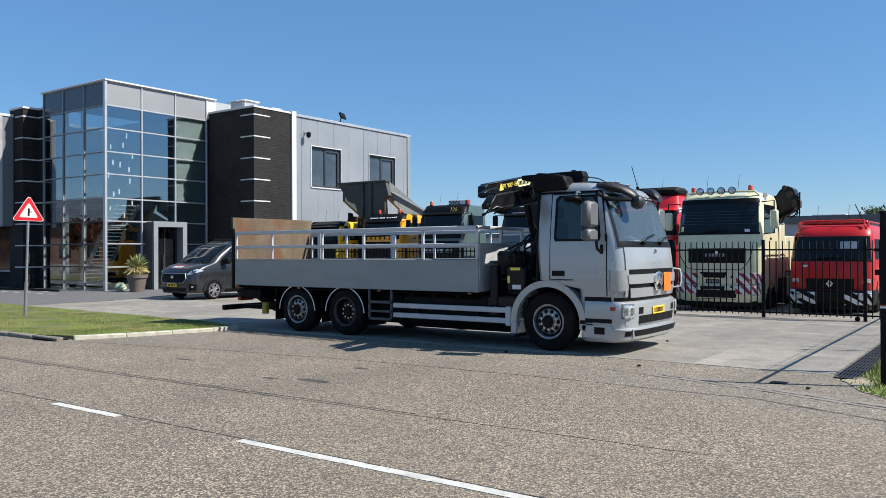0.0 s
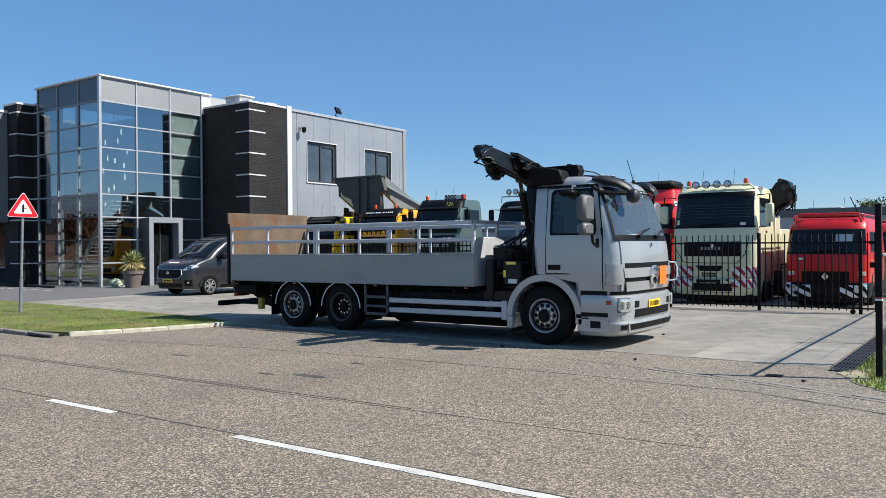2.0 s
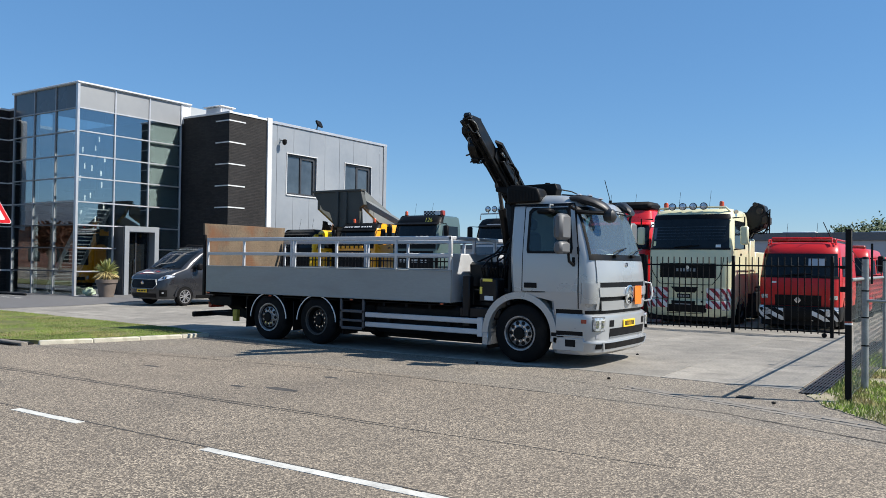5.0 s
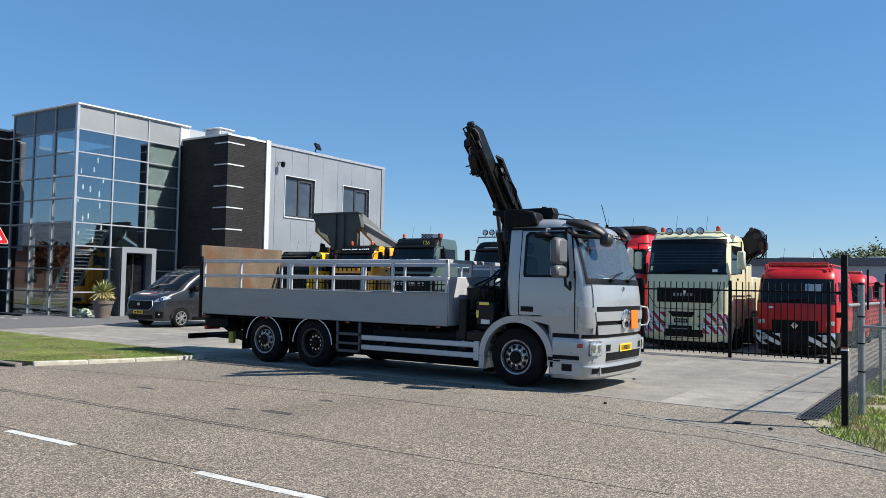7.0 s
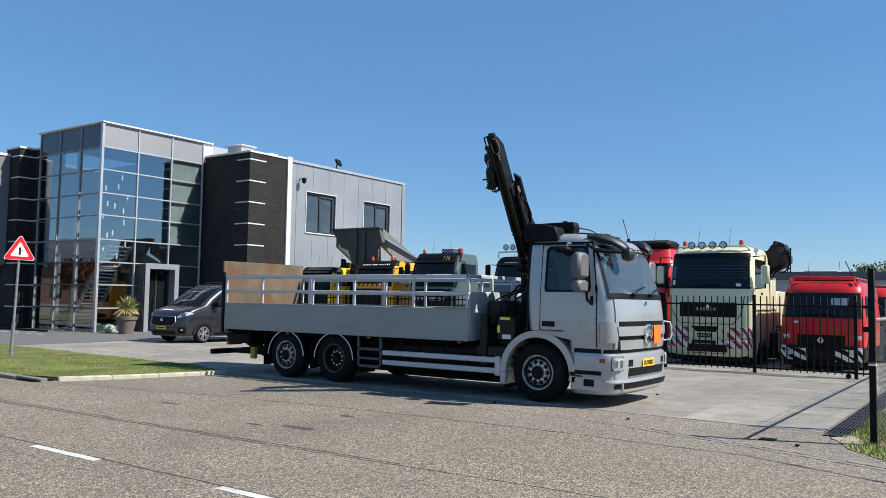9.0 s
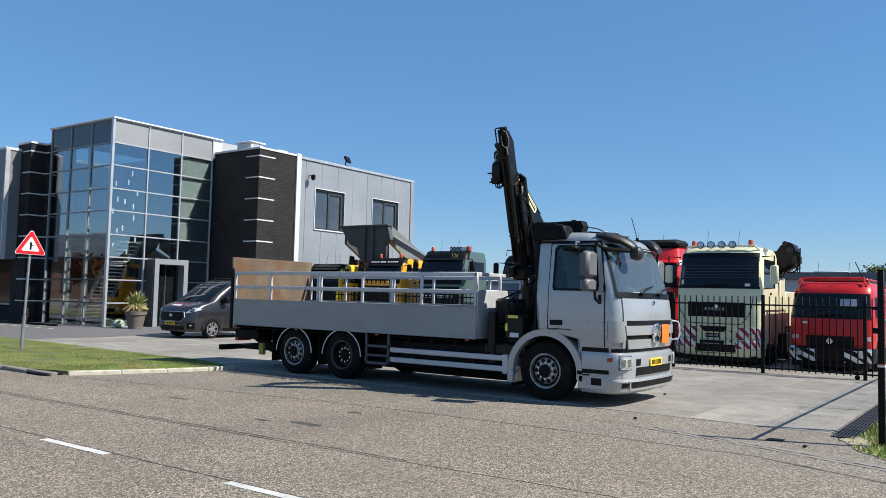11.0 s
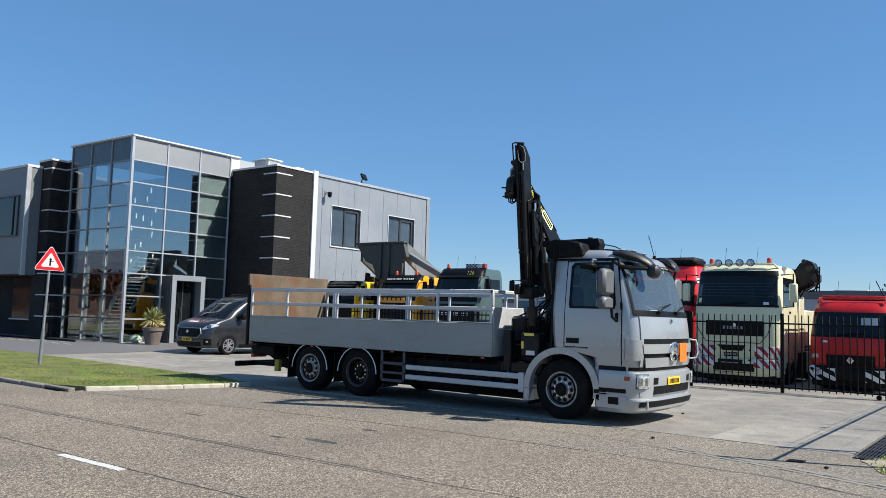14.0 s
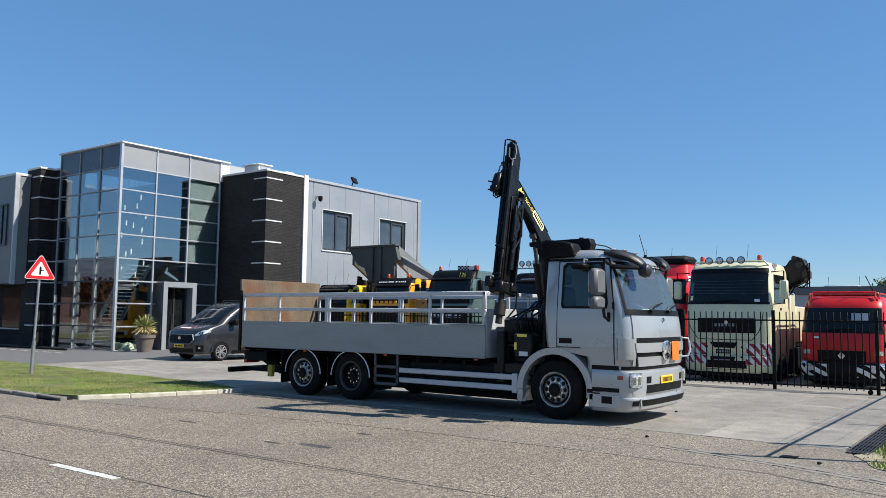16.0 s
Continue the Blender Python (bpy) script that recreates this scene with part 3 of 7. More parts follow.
for k, y in enumerate(COLY):
    part("mullion", G().box(X1 - 0.10, X1 + 0.03 + (0.03 if k == 0 else 0), y - MW - (0.05 if k == 0 else 0), y + MW, 0, 9.6, 0.008), M_ALU, bld)
# darker frames on the -y face hold that side's shade in their colour
for x in COLX[:-1]:
    part("mullion", G().box(x - MW, x + MW, Y0 - 0.03, Y0 + 0.10, 0, 9.6, 0.008), M_PANEL_D, bld)
for k, z in enumerate(ROWS):
    part("transom", G().box(X1 - 0.08, X1 + 0.02, Y0, 13.92, z - 0.03, z + 0.03, 0.006), M_ALU, bld)
    part("transom", G().box(X0, X1, Y0 - 0.02, Y0 + 0.08, z - 0.03, z + 0.03, 0.006), M_PANEL_D if k > 3 else M_DARKFRAME, bld)
for i in range(3):
    for k in range(9):
        z0, z1 = ROWS[k] + 0.03, ROWS[k + 1] - 0.03
        top = k == 8
        if not (k < 3 and i == 1):
            pn = part("spandrel" if top else "pane", G().box(X1 - 0.045, X1 - 0.02, COLY[i] + MW, COLY[i + 1] - MW, z0, z1), M_PANEL_D if top else M_PANE, bld)
            pn.visible_shadow = top
        pn = part("spandrel" if top else "pane", G().box(COLX[i] + MW, COLX[i + 1] - MW, Y0 + 0.02, Y0 + 0.045, z0, z1), M_PANEL_N if top else M_PANE, bld)
        pn.visible_shadow = top
part("tower_coping", G().box(X0 - 0.12, X1 + 0.10, Y0 - 0.10, 14.5, 9.60, 9.68, 0.01), M_WHITE_TRIM, bld)
part("tower_roof", G().box(X0, X1 - 0.15, Y0 + 0.15, 18.0, 8.95, 9.58), M_INT_WALL, bld)
part("tower_side", G().box(X1 - 0.4, X1, 13.96, 14.5, 8.6, 9.62), M_WHITE_TRIM, bld)
# inside of the tower
part("inner_wall", G().box(X0 - 4, X1 - 0.2, 14.0, 14.2, 0, 9.0), M_INT_WALL, bld, "pale grey inner wall")
part("inner_wall", G().box(X0 - 4.2, X0 - 4.0, Y0 + 0.3, 14.2, 0, 9.0), M_INT_WALL, bld, "pale grey inner wall")
part("inner_floor", G().box(X0 - 4, X1 - 0.12, Y0 + 0.12, 14.0, -0.02, 0.02), M_INT_FLOOR, bld)
part("mezzanine", G().box(X0 - 4, X0 + 0.3, Y0 + 0.4, 14.0, 4.0, 4.3), M_INT_WALL, bld)
part("mezzanine", G().box(X0 - 4, X1 - 2.6, 12.2, 14.0, 4.0, 4.3), M_INT_WALL, bld)
part("blind", G().box(X1 - 0.16, X1 - 0.14, 12.15, 13.85, 4.3, 8.5), mat("grey_green_blind", (0.66, 0.69, 0.64), 0.8, var=0.06, scale=1), bld, "grey-green roller blind")
for i in range(22):
    s = i / 21
    part("stair_tread", G().box(-31.6 + 3.2 * s, -31.3 + 3.2 * s, 9.6, 10.7, 0.15 + 3.85 * s, 0.20 + 3.85 * s), M_WHITE, bld)
for y in (9.55, 10.75):
    part("stair_string", G().prism([(-31.7, 0.0), (-31.4, 0.0), (-28.0, 4.1), (-28.35, 4.1)], "y", y, y + 0.05), M_WHITE, bld)
for x in (-31.5, -30.0):
    part("inner_column", G().cyl((x, 9.0, 0), (x, 9.0, 8.9), 0.11, 14), M_INT_WALL, bld)
for a in (0.9, 1.8):
    part("handrail", G().cyl((X0 - 2, 12.2, 4.3 + a * 0.55), (X1 - 2.6, 12.2, 4.3 + a * 0.55), 0.025, 8), M_ALU, bld)
# entrance portal
part("portal_side", G().box(-27.0, -26.42, 10.42, 10.62, 0, 3.22, 0.01), M_PANEL_D, bld)
part("portal_side", G().box(-27.0, -26.42, 12.05, 12.25, 0, 3.22, 0.01), M_PANEL_D, bld)
part("portal_head", G().box(-27.0, -26.42, 10.62, 12.05, 2.98, 3.22, 0.01), M_PANEL_D, bld)
for y0, y1, z0, z1 in ((10.40, 10.64, 0, 3.24), (12.03, 12.27, 0, 3.24), (10.64, 12.03, 2.98, 3.24)):
    part("portal_trim", G().box(-26.42, -26.38, y0, y1, z0, z1, 0.005), M_PANEL, bld)
# dark board that colours in the shade on the portal's -y side
part("portal_cheek", G().box(-28.6, -26.45, 10.36, 10.415, 0, 3.2), M_DARKFRAME, bld)
dr = part("door", G().box(-26.95, -26.90, 10.64, 12.03, 0.02, 2.96), M_DARKGLASS, bld, "dark glass entrance door")
part("door_frame", G().box(-26.97, -26.86, 10.64, 10.72, 0.02, 2.96).box(-26.97, -26.86, 11.95, 12.03, 0.02, 2.96).box(-26.97, -26.86, 11.30, 11.36, 0.02, 2.96), M_DARKFRAME, dr)
part("door_handle", G().cyl((-26.82, 11.22, 0.8), (-26.82, 11.22, 1.7), 0.02, 8), M_CHROME, dr)

# dark brick blocks
XB = -23.6


def brick_block(x0, x1, y0, y1, z1):
    b = part("brick_wall", G().box(x0, x1, y0, y1, 0, z1), M_BRICK, bld, "anthracite brick wall")
    part("wall_coping", G().box(x0 - 0.04, x1 + 0.04, y0 - 0.04, y1, z1, z1 + 0.10, 0.01), M_WHITE_TRIM, bld)
    return b


brick_block(-27.35, XB, 14.08, 16.55, 8.86)
for z in (8.52, 7.46, 6.40, 5.34, 4.28, 3.2, 2.14, 1.08):
    part("wall_band", G().box(XB - 0.95, XB + 0.02, 14.055, 14.078, z - 0.03, z + 0.03).box(XB + 0.002, XB + 0.022, 14.078, 15.12, z - 0.03, z + 0.03), M_WHITE_TRIM, bld)
brick_block(-34.4, -33.1, 7.68, 9.6, 8.9)
part("brick_wall", G().box(-33.1, X0 - 0.04, 8.45, 9.6, 0, 8.9), M_BRICK, bld, "anthracite brick wall")
part("wall_coping", G().box(-33.1, X0 - 0.04, 8.41, 9.6, 8.9, 9.0), M_WHITE_TRIM, bld)
for k in range(8):
    z = 8.52 - 1.065 * k
    part("wall_band", G().box(-33.85, -33.08, 7.655, 7.678, z - 0.03, z + 0.03).box(-33.098, -33.078, 7.678, 8.43, z - 0.03, z + 0.03)
         .box(-33.08, X0 - 0.05, 8.425, 8.448, z - 0.03, z + 0.03), M_WHITE_TRIM, bld)

# silver panelled hall beside the brick block, with two windows
part("corner_strip", G().box(XB - 0.25, XB + 0.09, 16.55, 16.86, 0, 9.02, 0.01), M_WHITE_TRIM, bld)
part("hall_wall", G().box(-45, XB - 0.20, 16.6, 26.3, 0, 8.80), M_DARKFRAME, bld)
part("hall_coping", G().box(-45, XB + 0.07, 16.86, 26.5, 8.78, 8.92, 0.01), M_ALU, bld)
part("corner_strip", G().box(XB - 0.25, XB + 0.06, 26.2, 26.48, 0, 8.80, 0.01), M_PANEL, bld)
edges = [16.86] + [17.28 + 1.225 * i for i in range(8)] + [26.2]
wins = ((18.02, 20.28, 5.22, 7.36), (22.66, 25.05, 5.22, 7.36))


# full-height panels, cut round the recessed windows
for a, b in zip(edges[:-1], edges[1:]):
    a, b = a + 0.008, b - 0.008
    g = G()
    cuts = [w for w in wins if w[0] < b and w[1] > a]
    if cuts:
        w = cuts[0]
        g.box(XB - 0.20, XB, a, b, 0.008, w[2]).box(XB - 0.20, XB, a, b, w[3], 8.772)
        if a < w[0]:
            g.box(XB - 0.20, XB, a, w[0], w[2], w[3])
        if b > w[1]:
            g.box(XB - 0.20, XB, w[1], b, w[2], w[3])
    else:
        g.box(XB - 0.20, XB, a, b, 0.008, 8.772, 0.006)
    part("facade_panel", g, M_PANEL, bld)
for y0, y1, z0, z1 in wins:
    win = part("window", G().box(XB - 0.16, XB - 0.145, y0 + 0.04, y1 - 0.04, z0 + 0.04, z1 - 0.04), M_WINGLASS, bld, "two-light window with the sky's blue-grey reflection in its glass colour")
    g = G()
    ym = (y0 + y1) / 2
    for q in ((y0, y0 + 0.11, z0, z1), (y1 - 0.11, y1, z0, z1), (y0 + 0.11, y1 - 0.11, z0, z0 + 0.10), (y0 + 0.11, y1 - 0.11, z1 - 0.11, z1), (ym - 0.06, ym + 0.06, z0 + 0.10, z1 - 0.11)):
        g.box(XB - 0.20, XB - 0.09, *q, 0.008)
    part("window_frame", g, M_DARKFRAME, win)
    # dark L at top and right, modelled where the reveal's shade falls
    part("casement", G().box(XB - 0.09, XB - 0.07, ym + 0.06, y1 - 0.11, z1 - 0.20, z1 - 0.11, 0.004).box(XB - 0.09, XB - 0.07, y1 - 0.20, y1 - 0.11, z0 + 0.10, z1 - 0.20, 0.004), M_DARKFRAME, win)
    part("window_sill", G().box(XB, XB + 0.06, y0 - 0.05, y1 + 0.05, z0 - 0.07, z0 - 0.005, 0.006), M_WHITE_TRIM, win)
    part("window_trim", G().box(XB, XB + 0.03, y0 - 0.05, y0 - 0.005, z0, z1).box(XB, XB + 0.02, y1 + 0.005, y1 + 0.025, z0, z1).box(XB, XB + 0.03, y0 - 0.05, y1 + 0.05, z1 + 0.005, z1 + 0.05), M_WHITE_TRIM, win)

# left wing: panelled upper storey over a recessed ground floor
part("wing_wall", G().box(-60, -34.4, 8.3, 20, 0, 8.5), M_BRICK, bld)
for i in range(4):
    xb = -34.05 - 4.0 * i
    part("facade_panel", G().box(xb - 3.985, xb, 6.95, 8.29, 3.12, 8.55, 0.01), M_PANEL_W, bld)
    part("wing_coping", G().box(xb - 4.0, xb + 0.05, 6.90, 8.6, 8.55, 8.68, 0.01), M_WHITE_TRIM, bld)
    win = part("window", G().box(xb - 2.9, xb - 0.66, 6.92, 6.944, 5.1, 7.1), M_DARKGLASS, bld, "dark tinted window in the silver wing")
    g = G()
    for q in ((xb - 2.95, xb - 2.87, 5.05, 7.15), (xb - 0.70, xb - 0.62, 5.05, 7.15), (xb - 1.20, xb - 1.10, 5.13, 7.07), (xb - 2.87, xb - 0.70, 5.05, 5.13), (xb - 2.87, xb - 0.70, 7.07, 7.15)):
        g.box(q[0], q[1], 6.87, 6.95, q[2], q[3], 0.006)
    part("window_frame", g, M_DARKFRAME, win)
    win = part("window", G().box(xb - 3.4, xb - 1.1, 8.25, 8.295, 0.9, 3.0), M_DARKGLASS, bld, "dark ground floor window")
    part("window_sill", G().box(xb - 3.5, xb - 1.0, 8.15, 8.29, 0.8, 0.88, 0.01), M_ALU, win)
part("wing_edge", G().box(-34.05, -33.98, 6.90, 7.12, 3.08, 8.6), M_ALU, bld)

# things on the building
hv = thing("roof_unit", "white ventilation unit standing on the roof", "roof unit")
part("casing", G().box(-25.6, -24.5, 14.3, 15.1, 8.86, 9.30, 0.03), M_WHITE_TRIM, hv)
part("lid", G().box(-25.7, -24.4, 14.2, 15.2, 9.30, 9.36, 0.02), M_WHITE, hv)
part("grille", G().box(-24.50, -24.48, 14.4, 14.9, 8.95, 9.25, 0.005), M_ALU, hv)
ho = thing("roof_hatch", "small white roof hatch beside the parapet", "roof hatch")
part("hatch", G().box(-24.6, -24.0, 15.7, 16.3, 8.86, 9.12, 0.02), M_WHITE_TRIM, ho)
fl = thing("floodlight", "black floodlight on the roof edge", "floodlight")
part("bracket", G().cyl((XB - 0.1, 20.35, 8.92), (XB - 0.05, 20.35, 9.15), 0.03, 8).box(XB - 0.12, XB, 20.15, 20.55, 8.92, 8.96), M_BLACK, fl)
part("lamp_head", G().box(-0.06, 0.06, -0.28, 0.28, -0.18, 0.18, 0.02, pose(XB + 0.02, 20.42, 9.28, 0, -25, 18)), M_BLACK, fl)
cc = thing("security_camera", "dark dome security camera on the wall", "camera")
part("arm", G().cyl((XB, 17.5, 7.98), (XB + 0.3, 17.5, 7.98), 0.03, 8).box(XB, XB + 0.02, 17.42, 17.58, 7.88, 8.08), M_GALV, cc)
part("dome", G().lathe([(0.001, -0.22), (0.09, -0.17), (0.12, -0.08), (0.12, 0.06), (0.05, 0.1), (0.001, 0.1)], (XB + 0.32, 17.5, 7.92), "z", 16), M_BLACK, cc)
# pendant lamps in the tower
pl = thing("pendant_cluster", "cluster of small glass pendant lamps on long cords", "lamp")
part("ceiling_plate", G().cyl((-28.6, 10.1, 8.86), (-28.6, 10.1, 8.93), 0.75, 32), M_WHITE, pl)
rng = random.Random(4)
for i in range(14):
    a = i * 2.4
    x, y, z = -28.6 + 0.5 * math.cos(a), 10.1 + 0.55 * math.sin(a), 7.3 - 0.29 * i + rng.uniform(-0.15, 0.15)
    sh = part("bulb", G().lathe([(0.001, 0.0), (0.03, 0.03), (0.035, 0.13), (0.03, 0.26), (0.001, 0.29)], (x, y, z), "z", 10), M_LAMPGLOW, pl)
    part("cord", G().cyl((x, y, z + 0.33), (x, y, 8.86), 0.006, 5), M_DARKFRAME, sh)

# opposite side of the road, behind the camera
opp = thing("brick_hall", "red brick commercial hall across the road", "building")
part("wall", G().box(-165, -45, -62, -44, 0, 7.0), M_REDBRICK, opp)
part("roof", G().prism([(-63, 7.0), (-43, 7.0), (-53, 12.0)], "x", -166, -44), M_FARROOF, opp)
for i in range(13):
    part("window", G().box(-160 + 8.5 * i, -156.5 + 8.5 * i, -44.0, -43.95, 1.0, 3.4), M_DARKGLASS, opp)

# ---- distance ----
fh = thing("far_hall", "long low grey industrial hall in the distance", "building")
part("wall", G().box(-20, 70, 85, 120, 0, 4.75), M_FARWALL, fh)
part("roof", G().box(-20.3, 70.3, 84.7, 120, 4.75, 5.65, 0.05), M_FARROOF, fh)
for x in (-12, -3, 8, 20):
    part("rooflight", G().box(x, x + 3.5, 86, 88, 5.65, 5.8, 0.03), M_WHITE, fh)
fh2 = thing("far_shed", "pale distant shed on the horizon", "building")
part("wall", G().box(-150, -40, 150, 170, 0, 5.0), M_FARWALL, fh2)
part("roof", G().box(-150.5, -39.5, 149.5, 170, 5.0, 6.0), M_FARROOF, fh2)


def tree(x, y, h, seed, leaf=M_TREE, label="slender green tree behind the far hall", group="far trees"):
    r = random.Random(seed)
    t = thing("tree", label, "tree", pose(x, y, 0), group)
    g = G().cyl((0, 0, 0), (0.1, 0, h * 0.55), 0.22, 8, 0.1)
    crown = G()
    for i in range(9):
        a, z0 = r.uniform(0, 6.28), h * r.uniform(0.35, 0.6)
        e = (math.cos(a) * h * r.uniform(0.1, 0.24), math.sin(a) * h * r.uniform(0.1, 0.24), h * r.uniform(0.68, 0.98))
        g.cyl((0, 0, z0), e, 0.07, 5, 0.02)
        for j in range(130):
            c = Vector(e) + Vector((r.gauss(0, 0.55), r.gauss(0, 0.55), r.gauss(-0.15, 0.7))) * (h * 0.11)
            s = r.uniform(0.16, 0.34)
            u = Vector((r.gauss(0, 1), r.gauss(0, 1), r.gauss(0, 1))).normalized()
            w = u.orthogonal().normalized()
            crown.add([c - u * s, c + w * s * 0.6, c + u * s, c - w * s * 0.6], [(0, 1, 2, 3)])
    part("trunk", g, M_BARK, t)
    ob = new("crown", crown.mesh("crown", leaf, 0))
    ob.parent = t


for i, (x, y, h) in enumerate(((-10.5, 128, 7.8), (-7.5, 130, 8.9), (-5.2, 126, 8.1), (-2.2, 131, 9.1), (0.6, 127, 8.4), (4.0, 130, 8.2), (8, 128, 7.8))):
    tree(x, y, h, i)


# trees across the road, seen mirrored in the glass tower
M_COPPER = mat("copper_leaf", (0.15, 0.065, 0.035), 0.7, var=0.35, scale=0.6, fine=3)
for i, (x, y, h) in enumerate(((-60, -9.5, 4.2), (-66, -13, 4.4), (-76, -20, 5.0))):
    tree(x, y, h, 20 + i, M_COPPER, "copper-leaved street tree across the road", "trees across the road")


# ---- gate and fence ----
gate = thing("bar_gate", "black steel bar gate closing the truck yard", "gate")
GY = 9.4
bar = G().box(-0.013, 0.013, -0.013, 0.013, 0.08, 1.98, 0.003).mesh("bar", M_GATE)
x = -17.57
k = 0
while x < 4.1:
    if k % 15 == 0:
        part("gate_post", G().box(x - 0.04, x + 0.04, GY - 0.04, GY + 0.04, 0, 2.02, 0.008), M_GATE, gate)
    else:
        piece("bar", bar, gate, pose(x, GY, random.uniform(-0.006, 0.006)))
    x += 0.157333
    k += 1
for z in (0.14, 1.76):
    part("gate_rail", G().box(-17.57, 4.1, GY - 0.02, GY + 0.02, z - 0.02, z + 0.02, 0.004), M_GATE, gate)
part("gate_wheel", G().cyl((3.5, GY - 0.03, 0.06), (3.5, GY + 0.03, 0.06), 0.06, 14), M_GATE, gate)
gp = thing("gate_post", "square black steel gate post with a red-white tape", "post")
part("post", G().box(5.222, 5.298, -0.878, -0.802, 0, 2.22, 0.005), M_GATE, gp)
part("cap", G().box(5.218, 5.302, -0.882, -0.798, 2.22, 2.232, 0.004), M_GATE, gp)
part("tape", G().box(5.219, 5.301, -0.881, -0.799, 1.025, 1.045), M_REDLENS, gp)
part("tape", G().box(5.219, 5.301, -0.881, -0.799, 1.000, 1.025), M_WHITE, gp)
part("catch", G().box(5.15, 5.222, -0.86, -0.82, 1.72, 1.76, 0.004), M_GATE, gp)
part("catch", G().box(5.16, 5.222, -0.86, -0.82, 1.42, 1.49, 0.004), M_GATE, gp)

fence = thing("mesh_fence", "grey-green chain link fence on galvanised posts", "fence")
for y in (0.52, 3.4, 6.3, 9.3):
    p = part("fence_post", G().cyl((5.31, y, 0), (5.31, y, 1.86), 0.048 if y < 1 else 0.03, 14), M_GALV, fence)
    part("post_cap", G().lathe([(0.048, 1.86), (0.04, 1.89), (0.001, 1.90)], (5.31, y, 0), "z", 14), M_BLACK, p)
    part("wire_post", G().cyl((5.34, y + 0.55, 1.5), (5.34, y + 0.55, 2.10), 0.016, 8), M_BLACK, fence)
    if y < 1:
        for z in (0.62, 1.02, 1.4):
            part("strap", G().cyl((5.31, y, z), (5.31, y, z + 0.02), 0.052, 14), M_BLACK, p)
part("top_rail", G().cyl((5.28, -0.80, 1.58), (5.28, 11.4, 1.58), 0.024, 10), M_GALV, fence)
part("brace", G().cyl((5.30, 0.50, 1.27), (9.5, 0.40, 1.22), 0.022, 10), M_GALV, fence)
g = G()
for z in (0.06, 0.55, 1.05, 1.55):
    g.cyl((5.26, -0.8, z), (5.26, 9.4, z), 0.0022, 4, caps=False)
y = -0.78
while y < 9.4:
    for s in (1, -1):
        z0, z1 = (0.04, 1.6)
        ya, yb = (y, y + 1.0) if s > 0 else (y + 1.0, y)
        g.cyl((5.262, ya, z0), (5.262, yb, z1), 0.0018, 3, caps=False)
    y += 0.095
tagged(part("wire_mesh", g, M_MESH, fence), kind="stuff")
for wx in (1.66, 1.78):
    part("strand", G().tube([(5.28, -0.85, wx + 0.2), (5.28, 0.52, wx), (5.28, 5, wx), (5.28, 9.4, wx)], 0.004, 5), M_BLACK, fence)


# ---- wheels and cabs ----
def wheel(parent, x, y, z, r, w, side, rim=M_RIM, rr=None, recessed=False, spokes=10, single=False):
    """A wheel with its outer face at y, which looks to side (-1 or +1 along y)."""
    rr = rr or r * 0.56
    e = part("wheel", G().lathe([(rr, 0.0), (r * 0.80, -0.005), (r * 0.93, 0.012), (r * 0.985, 0.04), (r, 0.07), (r, w - 0.07), (r * 0.97, w - 0.02), (r * 0.7, w), (rr * 0.9, w - 0.02)],
                                 (0, 0, 0), "y", 40), M_TYRE, parent)
    e.matrix_basis = pose(x, y, z) @ Matrix.Diagonal((1, -side, 1, 1))
    g = G()
    d = 0.13 if recessed else 0.03
    g.lathe([(rr * 1.02, 0.0), (rr * 1.0, -0.012), (rr * 0.93, -0.008), (rr * 0.88, 0.05), (rr * 0.80, d + 0.02), (rr * 0.72, d), (rr * 0.40, d - 0.01), (rr * 0.36, d - 0.05)], (0, 0, 0), "y", 40)
    part("rim", g, rim, e)
    # black ring that paints the shade into the rim's hollow
    part("rim_channel", G().lathe([(rr * 0.875, 0.036), (rr * 0.79, d + 0.004), (rr * 0.75, d - 0.004)], (0, 0, 0), "y", 40), M_CHASSIS, e)
    g = G().lathe([(rr * 0.37, d), (rr * 0.36, d - 0.06), (rr * 0.30, d - 0.085), (0.001, d - 0.09)], (0, 0, 0), "y", 24)
    part("hub", g, M_CHASSIS, e)
    hole = G().cyl((0, d - 0.008, 0), (0, d + 0.02, 0), rr * 0.125, 10)
    nut = G().cyl((0, d - 0.035, 0), (0, d, 0), rr * 0.055, 6)
    spots = [(2 * math.pi * i / spokes, 0.60, 0.47) for i in range(spokes)]
    if single:
        hm, nm = hole.mesh("vent_hole", M_BLACK), nut.mesh("wheel_nut", M_CHROME)
        for a, k1, k2 in spots:
            piece("vent_hole", hm, e, pose(rr * k1 * math.cos(a), 0, rr * k1 * math.sin(a)))
            piece("wheel_nut", nm, e, pose(rr * k2 * math.cos(a + 0.31), 0, rr * k2 * math.sin(a + 0.31)))
    else:
        g = G()
        for a, k1, k2 in spots:
            g.cyl((rr * k1 * math.cos(a), d - 0.008, rr * k1 * math.sin(a)), (rr * k1 * math.cos(a), d + 0.02, rr * k1 * math.sin(a)), rr * 0.125, 8)
        tagged(part("vent_holes", g, M_BLACK, e), kind="stuff")
    return e


